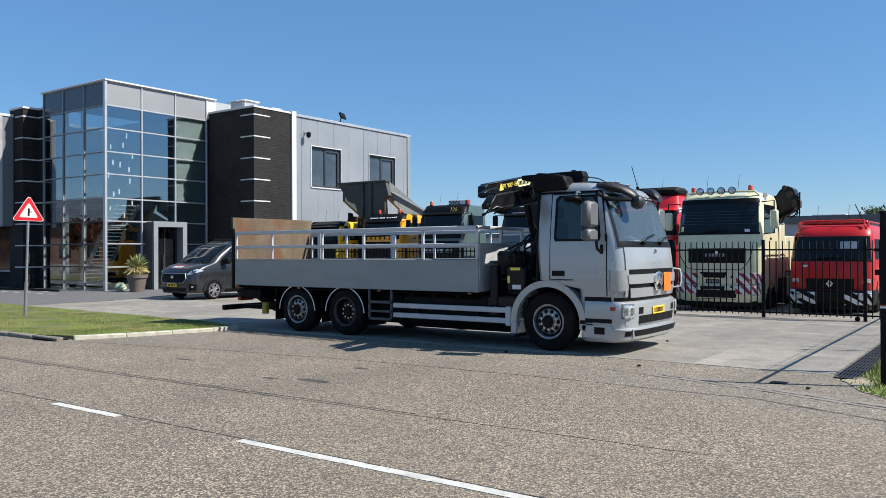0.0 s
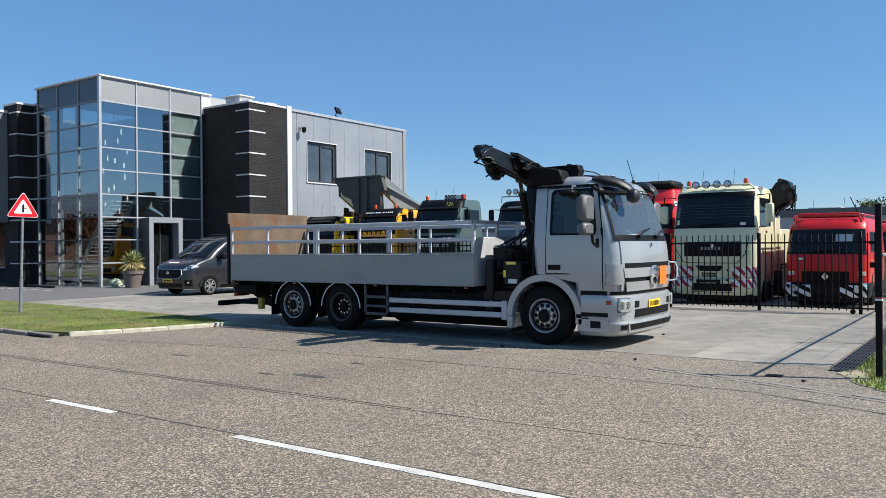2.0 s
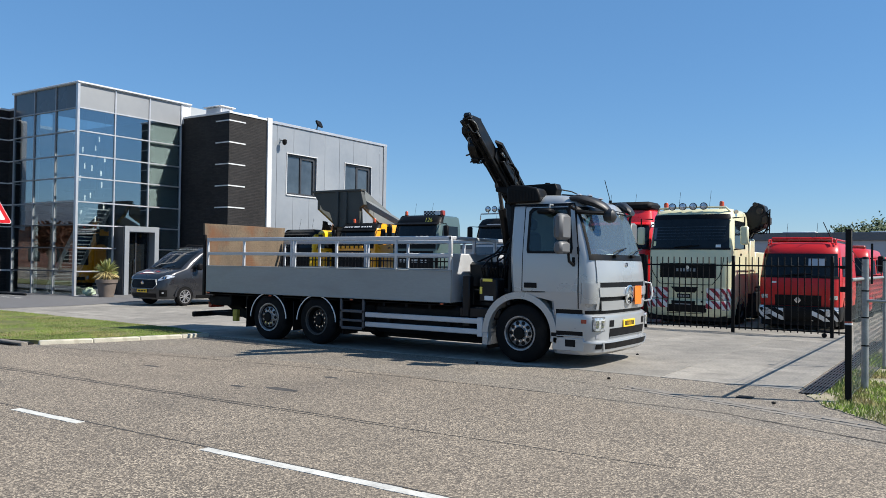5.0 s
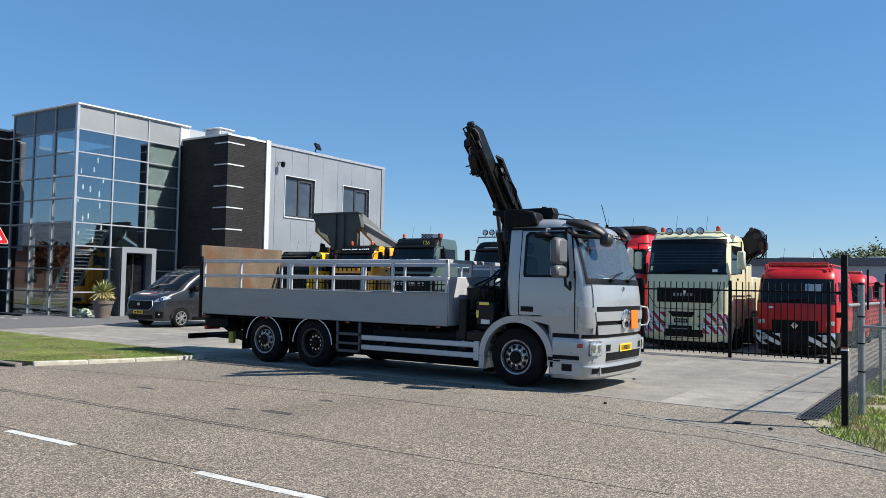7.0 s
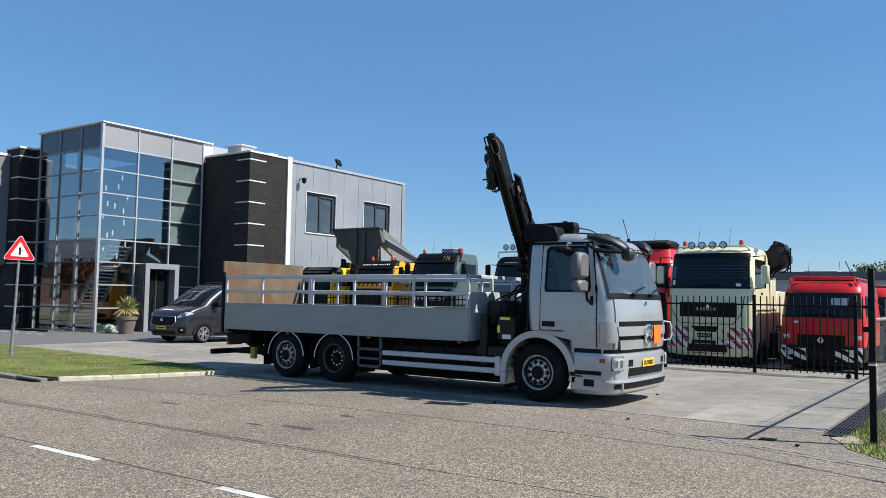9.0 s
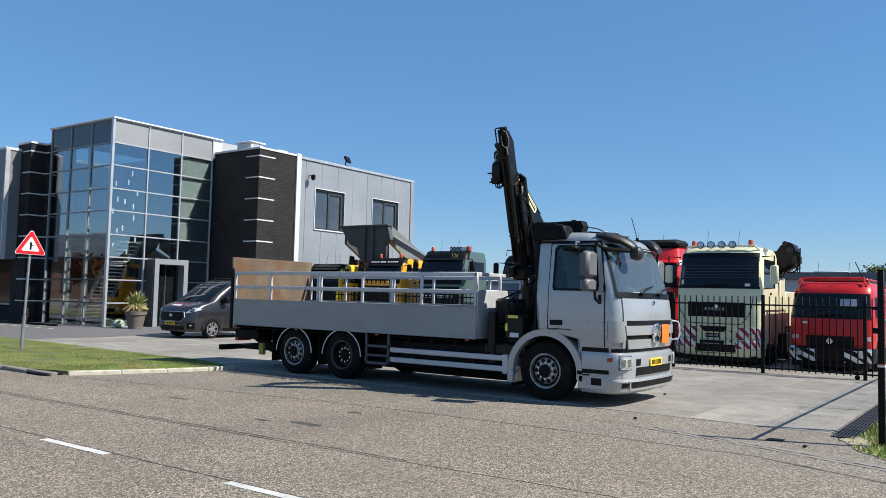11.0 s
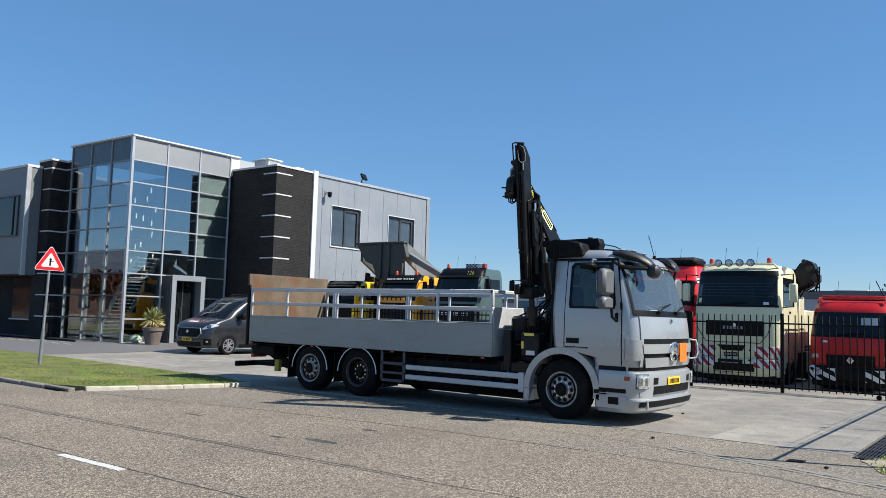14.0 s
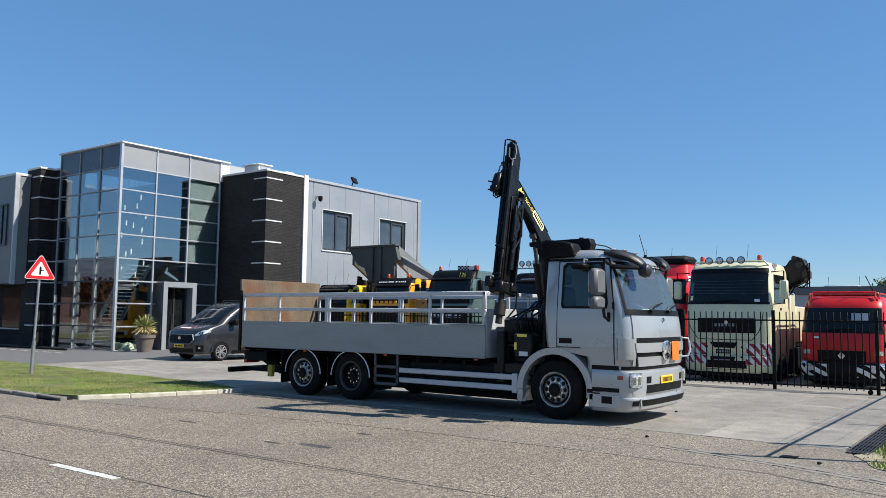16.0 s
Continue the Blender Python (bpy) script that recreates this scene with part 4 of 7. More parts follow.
class Cab:
    """A cab shell from level outlines: z, front x, half width, rear x."""

    def __init__(self, levels, yc, depth=0.5, p=3.4):
        self.lv, self.yc, self.depth, self.p = levels, yc, depth, p

    def at(self, z):
        lv = self.lv
        for a, b in zip(lv[:-1], lv[1:]):
            if a[0] <= z <= b[0]:
                s = (z - a[0]) / (b[0] - a[0])
                return [a[k] + (b[k] - a[k]) * s for k in range(1, 4)]
        return list(lv[0][1:] if z < lv[0][0] else lv[-1][1:])

    def point(self, phi, z, off=0.0):
        xf, w, _ = self.at(z)
        xf, w = xf + off, w + off
        s, c = math.sin(radians(phi)), math.cos(radians(phi))
        k = 2 / self.p
        return (xf - self.depth + self.depth * abs(c) ** k, self.yc + math.copysign(abs(s) ** k, s) * w, z)

    def shell(self, zs=None, screen=None, side=None):
        """The shell; screen: (degrees, z0, z1) left open before the driver; side: (rear x, z0, z1) left open in the doors."""
        rows, keys = [], []
        zs = sorted(set((zs or [l[0] for l in self.lv]) + (list(screen[1:]) if screen else []) + (list(side[1:]) if side else [])))
        phis = [-90 + 7.5 * i for i in range(25)]
        for z in zs:
            xf, w, xr = self.at(z)
            xs = side[0] if side else xr + 0.10
            pts = [(xr, self.yc - w * 0.96, z), (xr + 0.06, self.yc - w, z), (xs, self.yc - w, z)]
            pts += [self.point(a, z) for a in phis]
            pts += [(xs, self.yc + w, z), (xr + 0.06, self.yc + w, z), (xr, self.yc + w * 0.96, z)]
            rows.append(pts)
        n, k = len(rows[0]), len(rows) - 1
        g = G()
        g.v = [p for r in rows for p in r]
        for i in range(k):
            zm = (zs[i] + zs[i + 1]) / 2
            for j in range(n - 1):
                ph = phis[j - 3] + 3.75 if 3 <= j < 27 else None
                if screen and ph is not None and abs(ph) < screen[0] and screen[1] < zm < screen[2]:
                    continue
                if side and side[1] < zm < side[2] and (j in (2, 27) or (ph is not None and abs(ph) > 82)):
                    continue
                g.f.append((i * n + j, i * n + j + 1, (i + 1) * n + j + 1, (i + 1) * n + j))
            g.f.append((i * n + n - 1, i * n, (i + 1) * n, (i + 1) * n + n - 1))
        g.f.append(tuple(k * n + i for i in range(n)))
        g.f.append(tuple(range(n))[::-1])
        return g

    def patch(self, p0, p1, z0, z1, off=0.01, n=14, m=4, edge=0.03):
        """A plate that follows the shell, with its rim turned inward."""
        rows = []
        for j in range(m + 1):
            z = z0 + (z1 - z0) * j / m
            row = [self.point(p0 + (p1 - p0) * i / n, z, off) for i in range(n + 1)]
            rows.append([self.point(p0, z, off - edge)] + row + [self.point(p1, z, off - edge)])
        lo = [self.point(p0 + (p1 - p0) * min(max(i - 1, 0), n) / n, z0, off - edge) for i in range(n + 3)]
        hi = [self.point(p0 + (p1 - p0) * min(max(i - 1, 0), n) / n, z1, off - edge) for i in range(n + 3)]
        return G().grid([lo] + rows + [hi])


def fender(parent, name, x, z, r0, r1, y0, y1, a0, a1, material, label=""):
    g = G()
    rows = []
    for i in range(25):
        a = radians(a0 + (a1 - a0) * i / 24)
        c, s = math.cos(a), math.sin(a)
        rows.append([(x + r0 * c, y0, z + r0 * s), (x + r1 * c, y0, z + r1 * s), (x + r1 * c, y1, z + r1 * s), (x + r0 * c, y1, z + r0 * s), (x + r0 * c, y0, z + r0 * s)])
    g.grid(rows)
    return part(name, g, material, parent, label)


# ---- the silver crane truck ----
def crane_truck():
    t = thing("flatbed_truck", "silver three-axle flatbed truck with grey dropsides", "truck")
    cab = Cab([(0.86, 1.43, 1.215, 0.62), (1.10, 1.47, 1.235, 0.60), (1.24, 1.48, 1.242, -0.16), (1.45, 1.48, 1.242, -0.18), (1.60, 1.47, 1.240, -0.19), (1.84, 1.435, 1.235, -0.2), (2.1, 1.365, 1.212, -0.2),
               (2.4, 1.27, 1.18, -0.2), (2.68, 1.15, 1.15, -0.2), (2.80, 1.05, 1.12, -0.2), (2.88, 0.92, 1.06, -0.18), (2.93, 0.70, 0.95, -0.12)], 1.25, 0.42, 3.7)
    g = cab.shell([l[0] for l in cab.lv[2:]], (60, 1.90, 2.66), (0.17, 1.95, 2.66))
    body = part("cab_body", g, M_SILVER, t)
    # inside of the cab
    part("cab_floor", G().box(-0.15, 1.05, 0.10, 2.40, 1.26, 1.32), M_CHASSIS, t)
    part("back_wall", G().box(-0.15, -0.10, 0.12, 2.38, 1.32, 2.76), M_LINING, t)
    part("headliner", G().box(-0.12, 0.98, 0.20, 2.30, 2.70, 2.73), M_LINING, t)
    part("dashboard", G().prism([(0.90, 1.34), (1.30, 1.34), (1.32, 1.78), (1.28, 1.88), (1.18, 1.91), (0.96, 1.85), (0.90, 1.70)], "y", 0.28, 2.22), M_LINING, t, bevel=0.03)
    for y in (0.62, 1.88):
        st = part("seat", G().box(0.05, 0.60, y - 0.26, y + 0.26, 1.45, 1.66, 0.06), M_SEAT, t)
        part("seat_back", G().box(-0.06, 0.12, y - 0.25, y + 0.25, 1.64, 2.30, 0.06, pose(0, 0, 0, 0, -3, 0)), M_SEAT, st)
        part("head_rest", G().box(-0.14, -0.02, y - 0.15, y + 0.15, 2.34, 2.54, 0.05), M_SEAT, st)
    wl = part("steering_wheel", G().lathe([(0.21, -0.015), (0.235, 0.0), (0.21, 0.015), (0.185, 0.0)], (0, 0, 0), "z", 28, True).box(-0.20, 0.20, -0.03, 0.03, -0.02, 0.01, 0.01), M_BLACK, t)
    wl.matrix_basis = pose(0.86, 1.88, 1.92, 0, 28, 0)
    part("paper_note", G().box(1.14, 1.24, 0.9, 1.25, 1.905, 1.92), M_WHITE, t)
    part("hanging_tag", G().box(0.60, 0.606, 0.24, 0.33, 2.20, 2.46, 0.002), M_WHITE, t, "white card hanging at the side window")
    part("cab_front_lower", cab.shell([0.86, 1.0, 1.10, 1.235]), M_SILVER, t)
    part("windscreen", cab.patch(-61, 61, 1.89, 2.68, 0.004, 20, 6, 0.0), M_SCREEN, t, "clear windscreen reflecting the sky").visible_shadow = False
    part("windscreen_seal", cab.patch(-66, 66, 1.805, 1.905, 0.012, 20, 2), M_BLACK, t)
    for s in (-1, 1):
        part("pillar_trim", cab.patch(60 * s, 66 * s, 1.88, 2.70, 0.010, 3, 6), M_BLACK, t)
    part("header_trim", cab.patch(-64, 64, 2.66, 2.715, 0.010, 20, 2), M_BLACK, t)
    for y0, y1, zz in ((0.75, 1.35, 1.93), (1.55, 2.15, 1.93)):
        wp = part("wiper", G().tube([(1.465, y0, 1.89), (1.46, y0 + 0.2, 1.97), (1.425, y1, 2.03)], 0.012, 6).box(1.44, 1.50, y0 - 0.06, y0 + 0.10, 1.86, 1.91, 0.01), M_BLACK, t)
    # dark visor horns at both roof corners, the front mirror under one of them
    def horn(o, tip):
        """Loft of oval sections from the roof edge to its drooping tip; o: -1 or 1 across the cab."""
        rows = []
        for x, y, z, rw, rh in tip:
            rows.append([(x, 1.25 + o * (1.25 - y) + 0.6 * rw * math.cos(a), z + rh * math.sin(a)) for a in (2 * math.pi * i / 14 for i in range(15))])
        rows = [[tuple(np.mean(rows[0], axis=0))] * 15] + rows + [[tuple(np.mean(rows[-1], axis=0))] * 15]
        return G().grid(rows)

    vis = part("sun_visor", horn(-1, [(0.86, 0.22, 2.86, 0.10, 0.035), (0.98, 0.30, 2.86, 0.16, 0.07), (1.12, 0.40, 2.82, 0.28, 0.085), (1.25, 0.48, 2.775, 0.30, 0.085), (1.37, 0.52, 2.70, 0.26, 0.08), (1.44, 0.53, 2.63, 0.18, 0.08), (1.47, 0.53, 2.58, 0.10, 0.05)]), M_VISOR, t, "dark grey moulded sun visor horn")
    fm = part("front_mirror", G().lathe([(0.001, -0.13), (0.09, -0.10), (0.125, -0.02), (0.11, 0.05), (0.06, 0.09), (0.001, 0.10)], (1.47, 0.50, 2.56), "x", 18), M_VISOR, t, "rounded dark front mirror")
    part("mirror_stem", G().tube([(1.02, 0.12, 2.62), (1.20, 0.18, 2.60), (1.40, 0.36, 2.60)], 0.035, 8), M_BLACK, fm)
    for x, y, z in ((0.99, 0.34, 2.925), (1.13, 0.46, 2.915), (1.27, 0.58, 2.865)):
        part("visor_lamp", G().lathe([(0.001, -0.02), (0.045, -0.012), (0.055, 0.0), (0.035, 0.018), (0.001, 0.024)], (x, y - 0.06, z - 0.01), "z", 14), M_LENS, vis)
    part("sun_visor", horn(1, [(0.86, 0.22, 2.86, 0.10, 0.035), (0.98, 0.30, 2.86, 0.16, 0.07), (1.10, 0.34, 2.81, 0.26, 0.09), (1.20, 0.38, 2.75, 0.26, 0.08), (1.26, 0.40, 2.70, 0.20, 0.05)]), M_VISOR, t, "dark grey moulded sun visor horn")
    part("roof_front", cab.patch(-40, 46, 2.72, 2.86, 0.010, 16, 3), M_SILVER, t)
    part("name_strip", cab.patch(-34, 62, 2.655, 2.715, 0.016, 16, 1), M_BLACK, t)
    for i in range(7):
        part("strip_bar", cab.patch(-2 + 6.5 * i, 2.5 + 6.5 * i, 2.672, 2.698, 0.020, 2, 1, 0.004), M_GALV, t)
    # upper front panel seams, grille, badge
    part("hood_panel", cab.patch(-52, 52, 1.432, 1.80, 0.012, 18, 4, 0.02), M_SILVER, t)
    part("small_badge", G().cyl((1.46, 1.25, 1.735), (1.49, 1.25, 1.735), 0.035, 16), M_CHROME, t)
    def taper(z0, z1, w0, w1, off, m=4):
        """A plate on the nose whose half width in degrees goes from w0 to w1."""
        rows = []
        for j in range(m + 1):
            f = j / m
            w = w0 + (w1 - w0) * f
            z = z0 + (z1 - z0) * f
            rows.append([cab.point(-w, z, off - 0.03)] + [cab.point(-w + 2 * w * i / 20, z, off) for i in range(21)] + [cab.point(w, z, off - 0.03)])
        ends = [[cab.point(-w0 + 2 * w0 * min(max(i - 1, 0), 20) / 20, z0, off - 0.03) for i in range(23)], [cab.point(-w1 + 2 * w1 * min(max(i - 1, 0), 20) / 20, z1, off - 0.03) for i in range(23)]]
        return G().grid([ends[0]] + rows + [ends[1]])

    part("grille_opening", taper(0.94, 1.45, 41, 52, 0.006), M_BLACK, t)
    part("grille_bar", taper(1.190, 1.348, 46.5, 49.5, 0.040), M_SILVER, t)
    part("grille_bar", taper(0.960, 1.118, 39, 43, 0.036), M_SILVER, t)
    for s in (-1, 1):
        part("grille_cheek", cab.patch(47 * s, 53 * s, 0.98, 1.44, 0.030, 4, 4), M_SILVER, t)
        part("corner_panel", cab.patch(53.5 * s, 86 * s, 1.075, 1.42, 0.034, 12, 4, 0.05), M_SILVER, t)
    st = part("round_badge", G().lathe([(0.155, 1.51), (0.172, 1.525), (0.172, 1.550), (0.146, 1.555), (0.14, 1.52)], (0, 1.25, 1.21), "x", 32), M_CHROME, t, "round chrome badge")
    g = G()
    for i in range(3):
        a = radians(90 + 120 * i)
        g.prism([(1.25 + 0.15 * math.cos(a), 1.21 + 0.15 * math.sin(a)), (1.25 + 0.028 * math.cos(a + 1.57), 1.21 + 0.028 * math.sin(a + 1.57)), (1.25, 1.21), (1.25 + 0.028 * math.cos(a - 1.57), 1.21 + 0.028 * math.sin(a - 1.57))], "x", 1.515, 1.548)
    part("badge_spoke", g, M_CHROME, st)
    part("badge_back", G().cyl((1.47, 1.25, 1.21), (1.517, 1.25, 1.21), 0.15, 32), M_BLACK, st)
    part("hazard_plate", G().box(1.535, 1.545, 1.50, 1.83, 1.03, 1.36, 0.004), M_ORANGE, t, "plain orange hazard plate")
    # bumper
    bp = Cab([(0.22, 1.43, 1.20, 0.66), (0.27, 1.50, 1.235, 0.66), (0.40, 1.535, 1.248, 0.66), (0.445, 1.545, 1.252, 0.66), (0.455, 1.500, 1.240, 0.66), (0.60, 1.52, 1.25, 0.66), (0.82, 1.53, 1.25, 0.66), (0.87, 1.52, 1.245, 0.66), (0.90, 1.48, 1.235, 0.66)], 1.25, 0.42, 3.5)
    part("bumper", bp.shell(), M_SILVER, t)
    part("bumper_gap", cab.patch(-76, 76, 0.868, 0.962, 0.006, 18, 1), M_BLACK, t)
    part("intake", bp.patch(-27, 27, 0.52, 0.655, 0.006, 14, 2), M_BLACK, t)
    part("intake_mesh", bp.patch(-26, 26, 0.500, 0.518, 0.012, 14, 1), M_GALV, t)
    part("lower_intake", bp.patch(-40, 40, 0.318, 0.415, 0.006, 14, 2), M_BLACK, t)
    for s in (-1, 1):
        rows = [[bp.point((a + 5 * f) * s, 0.30 + 0.14 * f, o) for a, o in ((37.5, 0.0), (37.5, 0.016), (40.5, 0.016), (40.5, 0.0))] for f in (0, 0.5, 1)]
        part("lip_strut", G().grid(rows), M_SILVER, t)
    part("bumper_lip", bp.patch(-86, 86, 0.425, 0.447, 0.012, 24, 1, 0.02), M_SILVER, t)
    def lamp_glass(s):
        """A fluted lens with rounded corners that bulges from the bumper."""
        rows = []
        for i in range(13):
            f = i / 12
            lo, hi = 0.628 + 0.035 * abs(2 * f - 1) ** 6, 0.852 - 0.03 * abs(2 * f - 1) ** 6 - 0.012 * (1 - f)
            ph = (39.5 + 26.5 * f) * s
            b = 0.012 + 0.020 * (1 - (2 * f - 1) ** 2) ** 0.5 + 0.003 * (i % 2)
            rows.append([bp.point(ph, lo, 0.0)] + [bp.point(ph, lo + (hi - lo) * k / 6, b) for k in range(7)] + [bp.point(ph, hi, 0.0)])
        return G().grid(rows)

    for s in (-1, 1):
        part("lower_intake", bp.patch(45 * s, 60 * s, 0.325, 0.405, 0.006, 6, 2), M_BLACK, t)
        part("side_slot", bp.patch(19 * s, 28 * s, 0.685, 0.795, 0.005, 4, 2), M_BLACK, t)
        part("headlamp_surround", bp.patch(38 * s, 67.5 * s, 0.618, 0.862, 0.003, 8, 3), M_MIRROR, t)
        hl = part("headlamp", lamp_glass(s), M_LENS, t, "clear headlamp")
        for k in (46, 58):
            part("reflector", bp.patch((k - 3.2) * s, (k + 3.2) * s, 0.68, 0.80, 0.036, 4, 2), M_CHROME, hl)
            part("bulb_shade", bp.patch((k - 1.0) * s, (k + 1.0) * s, 0.715, 0.76, 0.039, 2, 2), M_MIRROR, hl)
        part("fog_lamp", bp.patch(49 * s, 57 * s, 0.50, 0.565, 0.006, 4, 2), M_SILVER_D, t)
        part("indicator", bp.patch(80.5 * s, 88 * s, 0.75, 0.815, 0.008, 4, 1), M_REDLENS, t)
    pl = part("number_plate", G().box(1.532, 1.546, 0.96, 1.50, 0.655, 0.785, 0.003), M_YPLATE, t)
    g = G()
    for i in range(8):
        g.box(1.546, 1.5475, 1.015 + 0.056 * i, 1.055 + 0.056 * i, 0.68, 0.76)
    part("plate_bar", g, M_BLACK, pl)
    part("grab_handle", G().tube([(1.38, 2.36, 1.42), (1.51, 2.42, 1.40), (1.53, 2.44, 1.30), (1.53, 2.44, 1.16), (1.51, 2.42, 1.08), (1.38, 2.36, 1.06)], 0.014, 8), M_WHITE, t)
    # side of the cab: door, window, steps on both sides
    for s, yf in ((-1, 0.0), (1, 2.5)):
        def q(y):
            return yf - s * y if s < 0 else yf - y
        o = -1 if s < 0 else 1
        dz = lambda z: (1.242 - cab.at(z)[1])
        # window glass leaning with the shell
        pts = [(0.20, 1.95), (0.94, 1.95), (0.96, 2.02), (0.88, 2.60), (0.83, 2.66), (0.24, 2.66), (0.18, 2.60), (0.17, 2.0)]

        def plate(pts, off, thick):
            vs, n = [], len(pts)
            for h in (off, off - thick):
                vs += [(px, 1.25 + o * (cab.at(pz)[1] + h), pz) for px, pz in pts]
            return G().add(vs, [tuple(range(n)), tuple(range(n, 2 * n))[::-1]] + [(i, (i + 1) % n, n + (i + 1) % n, n + i) for i in range(n)])
        
        def ring(po, pi, off, thick):
            n = len(po)
            vs = [(px, 1.25 + o * (cab.at(pz)[1] + h), pz) for h in (off, off - thick) for px, pz in po + pi]
            return G().add(vs, [f for i in range(n) for k in ((i + 1) % n,) for f in ((i, k, n + k, n + i), (2 * n + i, 3 * n + i, 3 * n + k, 2 * n + k), (i, 2 * n + i, 2 * n + k, k), (n + i, n + k, 3 * n + k, 3 * n + i))])

        def skin(g, x0, x1, z0, z1, off=0.005):
            """A sheet on the flank between two edges, each a pair of x at its foot and head, that follows the flank's curve."""
            rows = []
            zz = sorted({z0, z1} | {l[0] for l in cab.lv if z0 < l[0] < z1})
            for z in zz:
                f = (z - z0) / (z1 - z0)
                y = 1.25 + o * (cab.at(z)[1] + off)
                xa, xb = x0[0] + (x0[1] - x0[0]) * f, x1[0] + (x1[1] - x1[0]) * f
                rows.append([(xa, y - o * 0.03, z), (xa, y, z), ((xa + xb) / 2, y, z), (xb, y, z), (xb, y - o * 0.03, z)])
            return g.grid(rows)

        g = G()
        skin(g, (0.065, 0.065), (1.10, 1.10), 1.262, 1.935)
        skin(g, (0.065, 0.075), (0.16, 0.16), 1.935, 2.66)
        skin(g, (0.965, 0.90), (1.10, 0.99), 1.935, 2.66)
        skin(g, (0.075, 0.078), (0.99, 0.985), 2.66, 2.715)
        dr = part("door", g, M_SILVER, t)
        part("door_foot", plate([(0.50, 1.258), (0.66, 1.13), (0.74, 0.98), (1.10, 0.98), (1.10, 1.258)], 0.004, 0.02), M_SILVER, dr)
        outer = [(0.15, 1.91), (0.98, 1.91), (1.00, 2.0), (0.92, 2.65), (0.86, 2.70), (0.20, 2.70), (0.14, 2.64), (0.13, 1.97)]
        part("window_rubber", ring(outer, pts, 0.010, 0.03), M_BLACK, dr)
        part("window_glass", plate(pts, 0.004, 0.004), M_SIDEGLASS, dr, "tinted side window").visible_shadow = False
        part("door_handle", plate([(0.10, 1.315), (0.34, 1.315), (0.34, 1.405), (0.10, 1.405)], 0.012, 0.03), M_BLACK, dr)
        part("crease", plate([(0.07, 1.387), (1.10, 1.387), (1.10, 1.393), (0.07, 1.393)], 0.009, 0.01), M_SILVER_D, dr)
        g = G()
        for x0, x1, z0, z1 in (((0.046, 0.056), (0.063, 0.073), 1.25, 2.72), ((1.102, 1.102), (1.118, 1.118), 0.99, 1.90), ((1.102, 0.99), (1.118, 1.004), 1.90, 2.72), ((0.05, 0.05), (1.0, 1.0), 2.718, 2.732)):
            skin(g, x0, x1, z0, z1, 0.004)
        part("door_gap", g.box(0.066, 0.50, 1.25 + o * 1.238, 1.25 + o * 1.246, 1.246, 1.260), M_BLACK, t)
        part("a_pillar", plate([(1.085, 1.90), (1.12, 1.90), (1.00, 2.74), (0.965, 2.74)], 0.008, 0.01), M_BLACK, t)
        part("rear_edge", plate([(-0.24, 1.0), (-0.19, 1.0), (-0.19, 2.80), (-0.24, 2.80)], 0.002, 0.10), M_BLACK, t)
        part("gutter_trim", plate([(-0.19, 2.735), (1.0, 2.735), (0.99, 2.77), (-0.19, 2.77)], 0.004, 0.01), M_BLACK, t)
        # mirrors
        yo = 1.25 + o * 1.55
        mr = part("mirror", G().box(0.88, 1.04, yo - 0.19, yo + 0.19, 2.125, 2.56, 0.05), M_MIRROR, t, "dark grey mirror housing")
        part("lower_mirror", G().box(0.88, 1.03, yo - 0.18, yo + 0.18, 1.90, 2.105, 0.04), M_MIRROR, mr)
        part("mirror_glass", G().box(0.872, 0.88, yo - 0.15, yo + 0.15, 2.17, 2.51, 0.01).box(0.872, 0.88, yo - 0.14, yo + 0.14, 1.94, 2.07, 0.01), M_CHROME, mr)
        yb = 1.25 + o * 1.20
        part("mirror_arm", G().tube([(1.0, yb, 2.66), (1.02, yo - o * 0.14, 2.70), (1.0, yo - o * 0.15, 2.60), (1.0, yo - o * 0.15, 1.92), (1.01, yo - o * 0.16, 1.78), (1.02, yb, 1.70)], 0.026, 8).box(0.98, 1.06, yb - 0.05, yb + 0.05, 1.68, 1.86, 0.02), M_BLACK, mr)
        part("kerb_mirror", G().box(0.40, 0.66, 1.25 + o * 1.20, 1.25 + o * 1.42, 2.58, 2.67, 0.03), M_BLACK, t)
        part("mirror_bracket", G().tube([(0.58, 1.25 + o * 1.14, 2.74), (0.60, 1.25 + o * 1.30, 2.74), (0.60, 1.25 + o * 1.32, 2.68)], 0.018, 8), M_GALV, t)
        # wheel arch and steps
        ya, yb2 = 1.25 + o * 1.25, 1.25 + o * 0.80
        fender(t, "wheel_arch", 0, 0.50, 0.62, 0.735, ya, yb2, -8, 180, M_SILVER)
        part("arch_foot", G().box(-0.735, -0.62, ya, yb2, 0.27, 0.50, 0.01), M_SILVER, t)
        part("mudflap", G().box(-0.66, -0.64, 1.25 + o * 1.22, yb2, 0.20, 0.45, 0.005), M_BLACK, t)
        st = part("step_unit", G().box(0.64, 1.24, ya, yb2, 0.26, 0.52, 0.03), M_SILVER, t)
        part("step_upper", G().prism([(0.70, 0.52), (1.22, 0.52), (1.22, 0.95), (0.62, 0.95), (0.68, 0.75)], "y", ya - o * 0.05, yb2), M_SILVER_D, st)
        part("step_tread", G().box(0.72, 1.20, ya + o * 0.004, yb2, 0.515, 0.545, 0.01), M_SILVER, st)
        part("step_tread", G().box(0.70, 1.20, ya - o * 0.03, yb2, 0.74, 0.77, 0.01), M_SILVER, st)
        part("step_recess", G().box(0.72, 1.20, ya + o * 0.006, yb2, 0.545, 0.61, 0.005), M_BLACK, st)
